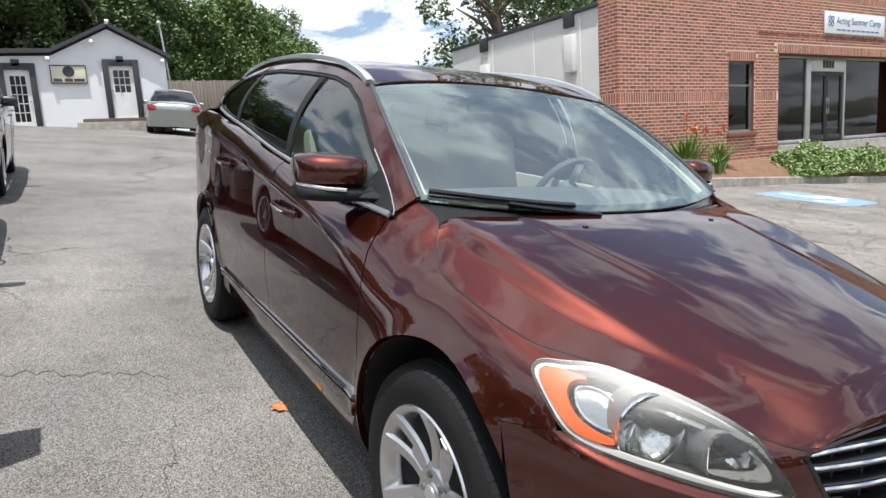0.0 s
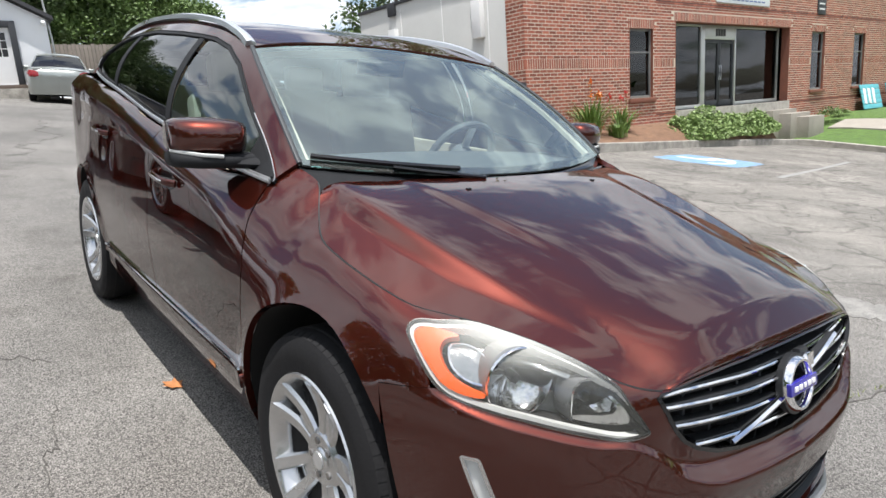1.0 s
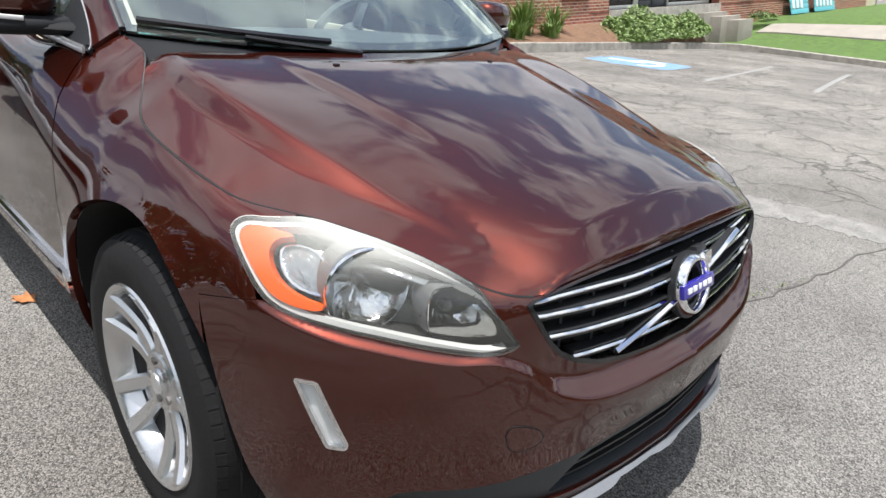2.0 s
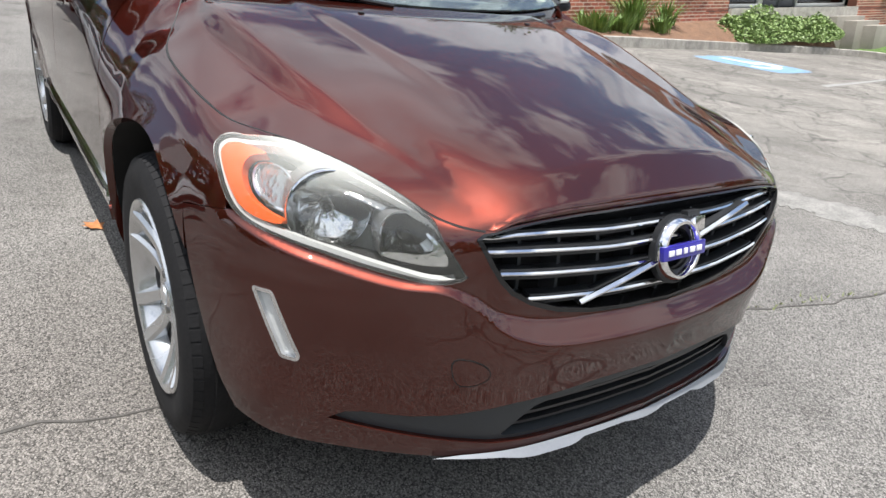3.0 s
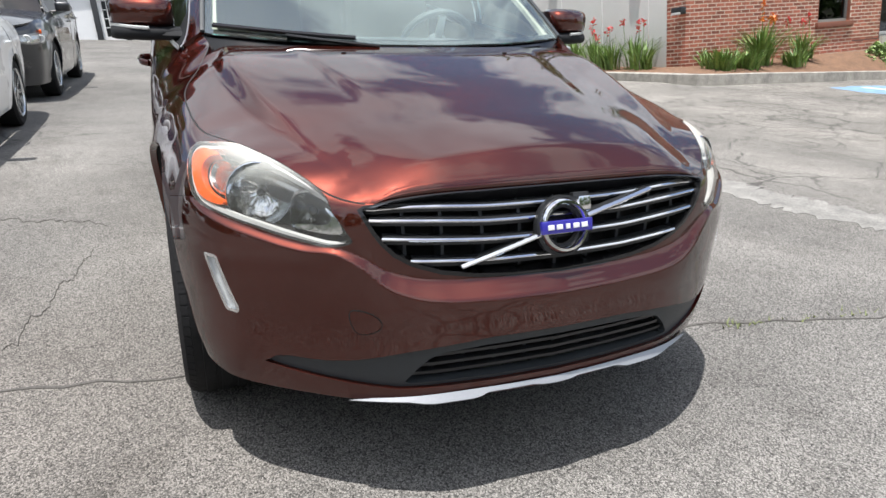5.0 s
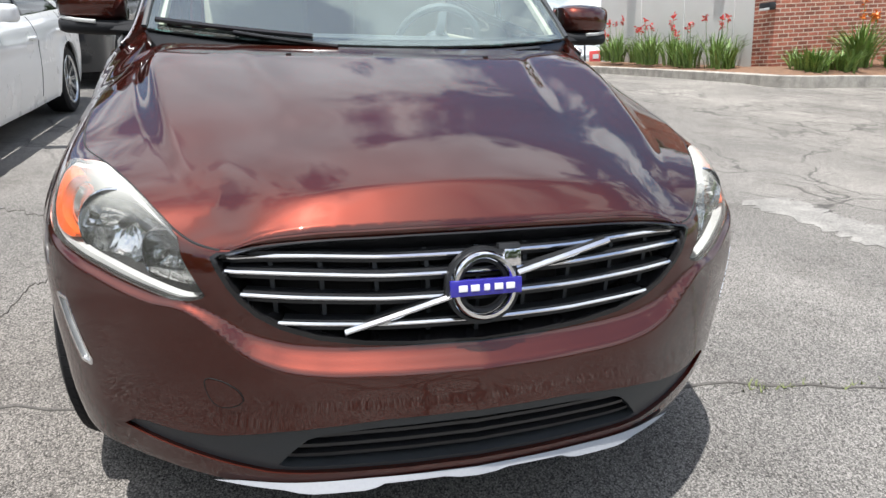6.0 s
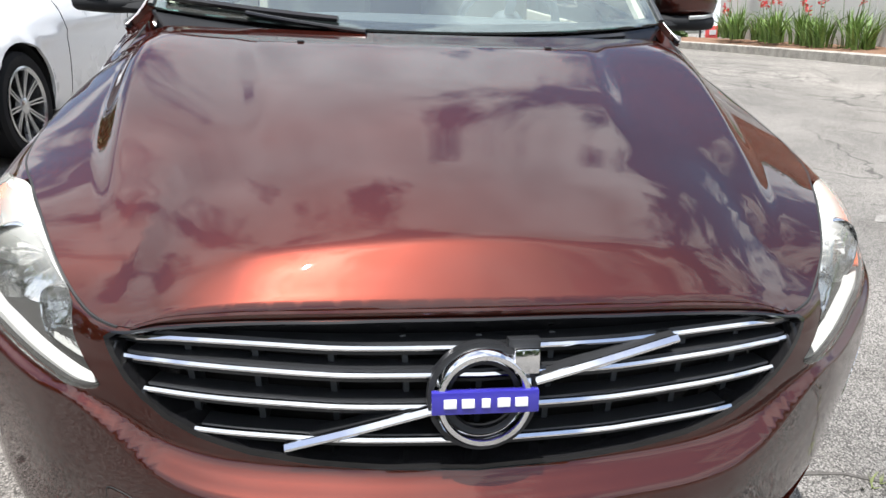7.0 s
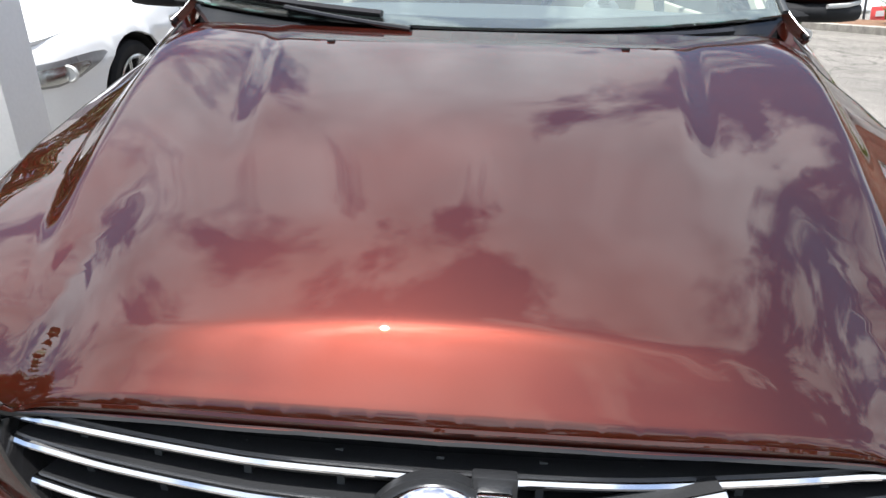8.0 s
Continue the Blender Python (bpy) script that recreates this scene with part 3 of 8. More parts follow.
def bonnet(xy):
    x, y = np.abs(xy[:, 0]), xy[:, 1]
    sx, sz = seam_x(y), seam_z(y)
    cx = np.minimum(crease_x(y), sx - 0.02)
    w = sx - cx
    soft = 0.010 + 0.02 * step01(0.8, 1.15, y) + 0.016 * (1 - step01(0.22, 0.42, y))
    q = (np.sqrt((x - cx) ** 2 + soft**2) + (x - cx)) / 2
    qe = (np.sqrt(w**2 + soft**2) + w) / 2
    r = np.clip(q / qe, 0, 1.2)
    band = 0.08 + 0.24 * step01(0.25, 0.50, y)
    fall = band * step01(0.0, 0.34, r) + (1 - band) * np.maximum(r, 0) ** 1.15
    z = bonnet_top(x - q, y) - (bonnet_top(sx - qe, y) - sz) * fall
    # two long soft ridges
    ridge = 0.37 + 0.18 * (y - 0.68)
    z = z + 0.006 * step01(-0.03, 0.03, ridge - x) * step01(0.42, 0.75, y) * (1 - 0.5 * step01(0.95, 1.1, y))
    return np.stack([xy[:, 0], y, z], 1)


# greenhouse: side glass between the belt and the roof edge
belt_y = [1.20, 1.45, 1.65, 1.91, 2.15, 2.5, 3.0, 3.5, 3.8, 4.2, 4.5]
belt = curve(belt_y, [(0.802, 1.045), (0.811, 1.057), (0.820, 1.075), (0.822, 1.10), (0.822, 1.123), (0.820, 1.158), (0.815, 1.228), (0.80, 1.285), (0.765, 1.315), (0.66, 1.34), (0.53, 1.35)])
eave = curve([1.20, 1.30, 1.35, 1.45, 1.55, 1.65, 1.75, 1.91, 2.15, 2.5, 3.0, 3.5, 4.0, 4.3, 4.5], [(0.728, 1.083), (0.727, 1.104), (0.721, 1.133), (0.708, 1.201), (0.695, 1.266), (0.679, 1.325), (0.657, 1.380), (0.621, 1.462), (0.604, 1.528), (0.592, 1.574), (0.580, 1.596), (0.572, 1.582), (0.555, 1.522), (0.53, 1.46), (0.50, 1.41)])


def side_glass(q):
    y, z = q[:, 0], q[:, 1]
    b, e = belt(y), eave(y)
    w = np.clip((z - b[:, 1]) / np.maximum(e[:, 1] - b[:, 1], 0.01), 0.0, 1.15)
    x = b[:, 0] + (e[:, 0] - b[:, 0]) * w + 0.055 * 4 * w * (1 - w) * step01(1.3, 2.1, y)
    x = x - 0.35 * np.maximum(b[:, 1] - z, 0)
    return np.stack([x, y, z], 1)


roof_mid = curve([1.95, 2.05, 2.3, 2.6, 3.0, 3.5, 4.0, 4.4, 4.55], [1.495, 1.518, 1.575, 1.612, 1.632, 1.626, 1.590, 1.53, 1.50])


def roof(q):
    """(x, y) on the roof."""
    x, y = q[:, 0], q[:, 1]
    e = eave(y)
    r = np.abs(x) / e[:, 0]
    z = roof_mid(y + 0.12 * r**2) + (e[:, 1] - roof_mid(y + 0.12)) * r**2.4
    return np.stack([x, y, z], 1)


def windscreen(q):
    """(across -1 to 1, up 0 to 1)."""
    a, b = q[:, 0], q[:, 1]
    foot = np.stack([0.726 * a, 1.125 + 0.185 * a**2, 1.085 + 0.026 * a**2], 1)
    head = np.stack([0.620 * a, 2.03 - 0.12 * a**2, 1.508 - 0.046 * a**2], 1)
    p = foot + (head - foot) * b[:, None]
    p[:, 2] += 0.022 * np.sin(math.pi * np.clip(b, 0, 1))
    p[:, 0] += 0.012 * a * np.sin(math.pi * np.clip(b, 0, 1))
    return p

# ---- the brown crossover ----
CAR = thing("crossover_car", LOT.copy(), "dark copper-brown metallic crossover parked on grey asphalt", "car")


def inset(poly, d):
    p = np.asarray(poly, float)
    t = np.roll(p, -1, axis=0) - np.roll(p, 1, axis=0)
    t /= np.maximum(np.linalg.norm(t, axis=1, keepdims=True), 1e-9)
    area = np.sum(p[:, 0] * np.roll(p[:, 1], -1) - p[:, 1] * np.roll(p[:, 0], -1))
    n = np.stack([-t[:, 1], t[:, 0]], 1) * (1 if area > 0 else -1)
    return p + n * d


def seam_line(u0, u1, n=60, below=0.0):
    us = np.linspace(u0, u1, n)
    return np.stack([us, top_v(us) - below], 1)


LAMP = np.array([(1.102, 0.888), (1.106, 0.906), (1.094, 0.930), (1.070, 0.950), (1.030, 0.964), (0.940, 0.966), (0.860, 0.949), (0.786, 0.931), (0.724, 0.915), (0.667, 0.893), (0.642, 0.872), (0.619, 0.851),
                 (0.597, 0.826), (0.578, 0.794), (0.555, 0.755), (0.536, 0.722), (0.528, 0.709), (0.537, 0.700), (0.566, 0.691), (0.600, 0.689), (0.647, 0.694), (0.694, 0.701), (0.742, 0.710),
                 (0.792, 0.721), (0.844, 0.731), (0.885, 0.738), (0.930, 0.745), (0.964, 0.753), (0.992, 0.766), (1.015, 0.786), (1.040, 0.814), (1.072, 0.851)])
for k in range(5, 13):
    LAMP[k, 1] = float(top_v(LAMP[k:k + 1, 0])[0]) - (0.003 if k < 11 else 0.006 + 0.016 * (k - 11))
LAMP[0:5, 1] = (0.886, 0.914, 0.941, 0.957, 0.966)
LAMP_ROUND = rounded(LAMP, 2)
GRILLE_HALF = np.array([(0, 0.884), (0.13, 0.880), (0.25, 0.869), (0.36, 0.852), (0.44, 0.833), (0.474, 0.822), (0.486, 0.806), (0.476, 0.780), (0.458, 0.735), (0.438, 0.700), (0.412, 0.670), (0.37, 0.645), (0.30, 0.621), (0.22, 0.607), (0.12, 0.600), (0, 0.598)])
GRILLE_HALF = GRILLE_HALF * (1.06, 1.0)
GRILLE_HALF[:5, 1] = top_v(GRILLE_HALF[:5, 0]) - 0.010
GRILLE_HALF[5:7, 1] = (0.838, 0.814)
GRILLE = np.concatenate([GRILLE_HALF, GRILLE_HALF[-2:0:-1] * (-1, 1)])
DRL = rounded(resample([(0.926, 0.634), (0.884, 0.634), (0.827, 0.508), (0.832, 0.496), (0.866, 0.498)], 0.016), 2)
TRIM_HALF = np.array([(0, 0.461), (0.19, 0.459), (0.33, 0.446), (0.40, 0.437), (0.464, 0.423), (0.526, 0.410), (0.60, 0.402), (0.70, 0.401), (0.735, 0.394), (0.770, 0.371), (0.71, 0.362), (0.62, 0.352), (0.53, 0.341), (0.43, 0.331), (0.30, 0.333), (0.15, 0.333), (0, 0.334)])
TRIM = np.concatenate([TRIM_HALF, TRIM_HALF[-2:0:-1] * (-1, 1)])
INTAKE_HALF = np.array([(0, 0.437), (0.2, 0.433), (0.31, 0.424), (0.345, 0.412), (0.375, 0.385), (0.41, 0.345), (0.40, 0.340), (0.30, 0.342), (0.15, 0.342), (0, 0.343)])
INTAKE = np.concatenate([INTAKE_HALF, INTAKE_HALF[-2:0:-1] * (-1, 1)])


def arch(yw, a0, a1, n=26, ry=0.408, rz=0.428, zc=0.38):
    """Side-view points over a wheel, a0 to a1 in degrees from straight back over the top."""
    return [(yw + ry * math.cos(radians(a)), zc + rz * math.sin(radians(a))) for a in np.linspace(a0, a1, n)]


# bonnet
_gx = np.linspace(-0.455, 0.455, 75)
_gy = np.linspace(0.20, 1.05, 60)
_us = np.concatenate([np.linspace(0, 0.5, 30), np.linspace(0.51, _arc[12] + 0.01, 90)])
rim = skin(np.stack([_us, top_v(_us)], 1))[:, :2]
right = rim - np.stack([step01(0.45, 0.55, _us) * 0.002, np.zeros(len(_us))], 1)
right = np.array([p for p in right if p[1] < 1.193])
back = [(x, 1.098 + 0.102 * (abs(x) / 0.70) ** 2.2) for x in np.linspace(0.69, 0, 12)]
half = np.concatenate([right, np.array(back)])
lines = [np.stack([sd * (crease_x(_gy) + q), _gy], 1) for sd in (-1, 1) for q in (-0.03, -0.018, -0.009, -0.003, 0.003, 0.009, 0.018, 0.027, 0.036, 0.045, 0.054, 0.063, 0.075)]
lines += [np.stack([sd * (0.37 + 0.18 * (_gy[18:] - 0.68) + q), _gy[18:]], 1) for sd in (-1, 1) for q in (-0.036, -0.024, -0.012, 0.0, 0.012, 0.024, 0.036)]
lines += [np.stack([_gx, lip_at(np.abs(_gx))[:, 0] + q], 1) for q in (0.006, 0.009, 0.0125, 0.018, 0.03, 0.045)]
lines += [np.stack([_gx, 0.20 + 0.4 * _gx**2 + q], 1) for q in (-0.03, -0.02, -0.012, -0.006, 0.0, 0.006, 0.012, 0.02, 0.03)]
panel("bonnet", np.concatenate([half, half[-2:0:-1] * (-1, 1)]), bonnet, M["paint"], CAR, step=0.022, thick=0.022, centre=(0, 0.8, 0), guides=np.concatenate(lines))
# the dark gap beside the bonnet: its shade drawn as a thin black tube
for s in (-1, 1):
    p = skin(np.stack([np.linspace(0.50, 1.80, 110) * s, top_v(np.linspace(0.50, 1.80, 110))], 1))
    part("bonnet_seal", sweep(bmesh.new(), p - np.array((0, 0, 0.0016)), oval(0.0026, 0.0026, 6)), M["seal"], CAR)

# the bonnet's turned-down front edge
_us = np.linspace(-0.48, 0.48, 65)
low = skin(np.stack([_us, top_v(_us)], 1))
top = bonnet(low[:, :2])
drop = np.maximum(top[:, 2] - low[:, 2], 0.001)
turned = [top + (0, 0.004, 0.0), top + (0, -0.0008, -0.0006), top + np.stack([0 * drop, -0.0028 + 0 * drop, -0.003 - 0.05 * drop], 1), top + np.stack([0 * drop, -0.0022 + 0 * drop, -0.55 * drop], 1),
          low + (0, 0.001, -0.002), low + (0, 0.006, -0.005), low + (0, 0.020, -0.004)]
bm = bmesh.new()
rows = [[bm.verts.new(p) for p in row] for row in turned]
for r0, r1 in zip(rows, rows[1:]):
    for k in range(64):
        bm.faces.new((r0[k], r1[k], r1[k + 1], r0[k + 1]))
part("bonnet_edge", bm, M["paint"], CAR)

_gu = np.linspace(-1.0, 1.0, 151)
# nose and bumper skin, with holes for grille, lamps and the lower trim
h = [(0, 0.288), (0.25, 0.290), (0.54, 0.292), (0.65, 0.295), (0.78, 0.293), (0.90, 0.294), (0.995, 0.314)]
h += [(1.036, 0.379), (1.07, 0.457), (1.10, 0.563), (1.128, 0.665), (1.150, 0.728), (1.008, 0.762)]
h += [tuple(p) for p in LAMP[28:15:-1]] + [tuple(p) for p in LAMP[15:10:-1]]
h += [tuple(p) for p in seam_line(0.606, 0.0, 26, 0.001)]
half = np.array(h)
panel("front_bumper", np.concatenate([half, half[-2:0:-1] * (-1, 1)]), skin, M["paint"], CAR, holes=[GRILLE, DRL, DRL * (-1, 1), TRIM], step=0.022, thick=0.02,
      guides=np.concatenate([np.stack([_gu, ledge_v(np.abs(_gu)) + f * ledge_w(np.abs(_gu))], 1) for f in (-0.12, 0.06, 0.22, 0.38, 0.54, 0.70, 0.86, 1.04)]))

# grille
grille = new("grille")
grille.parent = CAR
def skin_in(depth):
    def f(q):
        e = 0.002
        p = skin(q)
        n = np.cross(skin(q + (e, 0)) - skin(q - (e, 0)), skin(q + (0, e)) - skin(q - (0, e)))
        n /= np.linalg.norm(n, axis=1, keepdims=True)
        n *= np.where(n[:, :1] * p[:, :1] + n[:, 1:2] * (p[:, 1:2] - 2.2) < 0, -1, 1)
        return p - n * depth
    return f


panel("grille_backing", GRILLE, skin_in(0.085), M["liner"], grille, step=0.05, thick=0.004)
ring_out, ring_in = inset(GRILLE, -0.002), inset(GRILLE, 0.008)
panel("grille_surround", ring_out, skin_in(-0.002), M["gloss_black"], grille, holes=[ring_in], step=0.02, thick=0.05)


def chord(v):
    """Half width of the grille opening at height v."""
    g = GRILLE_HALF[5:]
    return float(np.interp(v, g[::-1, 1], g[::-1, 0]))


def bar(vc, prof, depth, material, name, rise=0.010, label=""):
    w = chord(vc) - 0.005
    us = np.linspace(-w, w, 41)
    vs = vc - rise * 0.4 + rise * np.clip(np.abs(us) - 0.20, 0, 1) / 0.22
    p = skin_in(depth)(np.stack([us, vs], 1))
    part(name, sweep(bmesh.new(), p, prof), material, grille, label)


for vc, deep in ((0.822, 0.020), (0.763, 0.014), (0.706, 0.009), (0.650, 0.006)):
    bar(vc, [(-0.002, -0.0045), (0.005, -0.0042), (0.007, -0.0015), (0.007, 0.001), (0.004, 0.0042), (-0.002, 0.0045)], deep, M["chrome"], "chrome_bar", label="polished chrome grille bar")
    bar(vc - 0.004, [(-0.03, -0.007), (0.0, -0.010), (0.0, 0.010), (-0.03, 0.007)], deep + 0.002, M["black"], "bar_backing")
for k in range(-4, 5):
    u = k * 0.103
    vs = np.linspace(0.60 + 0.05 * abs(k) / 4, 0.875 - 0.05 * (abs(k) / 4) ** 2, 9)
    p = skin_in(0.055)(np.stack([np.full(9, u), vs], 1))
    part("grille_rib", sweep(bmesh.new(), p, [(-0.004, -0.022), (0.004, -0.022), (0.004, 0.022), (-0.004, 0.022)], up=(0, -1, 0)), M["trim"], grille)

# badge: ring, enamel band with light bars, and the slanting bar
badge_at = Vector(skin_in(-0.004)(np.array([[0.0, 0.724]]))[0])
tilt = Matrix.Rotation(radians(-14), 4, "X")
bm = bmesh.new()
lathe(bm, [(0.010, 0.050), (-0.006, 0.051), (-0.014, 0.056), (-0.014, 0.062), (-0.006, 0.068), (0.010, 0.069)], 48, "y", closed=True)
badge = part("badge_ring", bm, M["chrome"], grille, "polished chrome badge ring", m=Matrix.Translation(badge_at) @ tilt)
bm = bmesh.new()
lathe(bm, [(0.018, 0.045), (0.018, 0.075), (0.002, 0.075), (0.002, 0.045)], 40, "y", closed=True)
part("badge_mount", bm, M["black"], badge)
bm = bmesh.new()
box(bm, (0.142, 0.012, 0.031), (0, -0.012, 0), bevel=0.002)
band = part("badge_band", bm, M["blue"], badge, "blue enamel band")
for k, wd in enumerate((0.021, 0.021, 0.014, 0.021, 0.021)):
    bm = bmesh.new()
    box(bm, (wd * 0.8, 0.003, 0.012), (-0.047 + 0.0235 * k, -0.019, 0), bevel=0.0008)
    part("light_bar", bm, M["white_mark"], band)
bm = bmesh.new()
box(bm, (0.034, 0.022, 0.034), (0.055, -0.002, 0.052), bevel=0.003)
part("badge_arrow", bm, M["chrome"], badge)
bm = bmesh.new()
box(bm, (0.044, 0.018, 0.044), (0.055, 0.012, 0.056), bevel=0.003)
part("badge_arrow_mount", bm, M["black"], badge)
lo, hi = np.array([-0.268, 0.634]), np.array([0.275, 0.815])
for a, b in ((0.0, 0.385), (0.625, 1.0)):
    q = np.array([lo + (hi - lo) * k for k in np.linspace(a, b, 14)])
    p = skin_in(-0.004)(q)
    part("slanting_bar", sweep(bmesh.new(), p, [(-0.003, -0.0055), (0.002, -0.0055), (0.0055, -0.002), (0.0050, 0.001), (-0.001, 0.0060), (-0.003, 0.0060)]), M["chrome"], grille, "chrome bar slanting across the grille")
    p = skin_in(0.010)(q)
    part("slanting_bar_backing", sweep(bmesh.new(), p, [(-0.012, -0.0065), (0.008, -0.0075), (0.008, 0.0075), (-0.012, 0.0065)]), M["black"], grille)

# lower trim, intake slats, skid plate
panel("lower_trim", inset(TRIM, -0.002), skin_in(0.010), M["trim"], CAR, holes=[INTAKE], step=0.025, thick=0.03, label="matt dark grey plastic lower trim")
intake = panel("intake_backing", INTAKE, skin_in(0.09), M["liner"], CAR, step=0.05, thick=0.004)
for vc in (0.417, 0.392, 0.366):
    w = float(np.interp(vc, INTAKE_HALF[3:6, 1][::-1], INTAKE_HALF[3:6, 0][::-1]))
    us = np.linspace(-w, w, 25)
    p = skin_in(0.035)(np.stack([us, np.full(25, vc) - 0.008 * (us / 0.4) ** 2], 1))
    part("intake_slat", sweep(bmesh.new(), p, [(-0.02, -0.004), (0.012, -0.005), (0.014, 0.004), (-0.02, 0.003)]), M["black"], intake)
for k in range(-4, 5):
    vs = np.linspace(0.345, 0.43, 5)
    p = skin_in(0.06)(np.stack([np.full(5, k * 0.085), vs], 1))
    part("intake_rib", sweep(bmesh.new(), p, [(-0.004, -0.02), (0.004, -0.02), (0.004, 0.02), (-0.004, 0.02)], up=(0, -1, 0)), M["black"], intake)
def skid(q):
    """A blade that juts forward and down from the foot of the bumper; v is the fall from its upper edge."""
    p = skin(np.stack([q[:, 0], np.full(len(q), 0.312)], 1))
    e = skin(np.stack([q[:, 0] + 0.01, np.full(len(q), 0.312)], 1)) - p
    n = np.stack([e[:, 1], -e[:, 0], np.zeros(len(q))], 1)
    n /= np.linalg.norm(n, axis=1, keepdims=True)
    t = q[:, 1] * 0.72
    return p + n * (0.004 + 0.75 * t)[:, None] + np.stack([0 * t, 0 * t, 0.002 - 0.018 * (np.abs(q[:, 0]) / 0.55) ** 4 - 0.8 * t], 1)


sk = np.array([(0, 0.0), (0.15, 0.0), (0.30, 0.0), (0.41, 0.0), (0.49, 0.0), (0.550, 0.004), (0.49, 0.010), (0.40, 0.017), (0.36, 0.026), (0.335, 0.029), (0.235, 0.029), (0.215, 0.025), (0.195, 0.016), (0.07, 0.015), (0.04, 0.021), (0, 0.022)])
panel("skid_plate", np.concatenate([sk, sk[-2:0:-1] * (-1, 1)]), skid, M["skid"], CAR, step=0.012, thick=0.012, label="bright satin silver skid plate")
bm = bmesh.new()
box(bm, (1.1, 1.0, 0.03), (0, 1.0, 0.245), bevel=0.01)
part("undertray", bm, M["liner"], CAR)
tow = rounded([(-0.546, 0.545), (-0.531, 0.484), (-0.498, 0.478), (-0.460, 0.498), (-0.464, 0.525), (-0.500, 0.545)], 2)
# the cover's gap is a raised black ring that paints its shade
panel("tow_cover_gap", tow, skin, M["seal"], CAR, holes=[inset(tow, 0.0018)], step=0.012, thick=0.004, offset=0.0012)
panel("tow_cover", inset(tow, 0.0025), skin, M["paint"], CAR, step=0.012, thick=0.004, offset=0.0015)

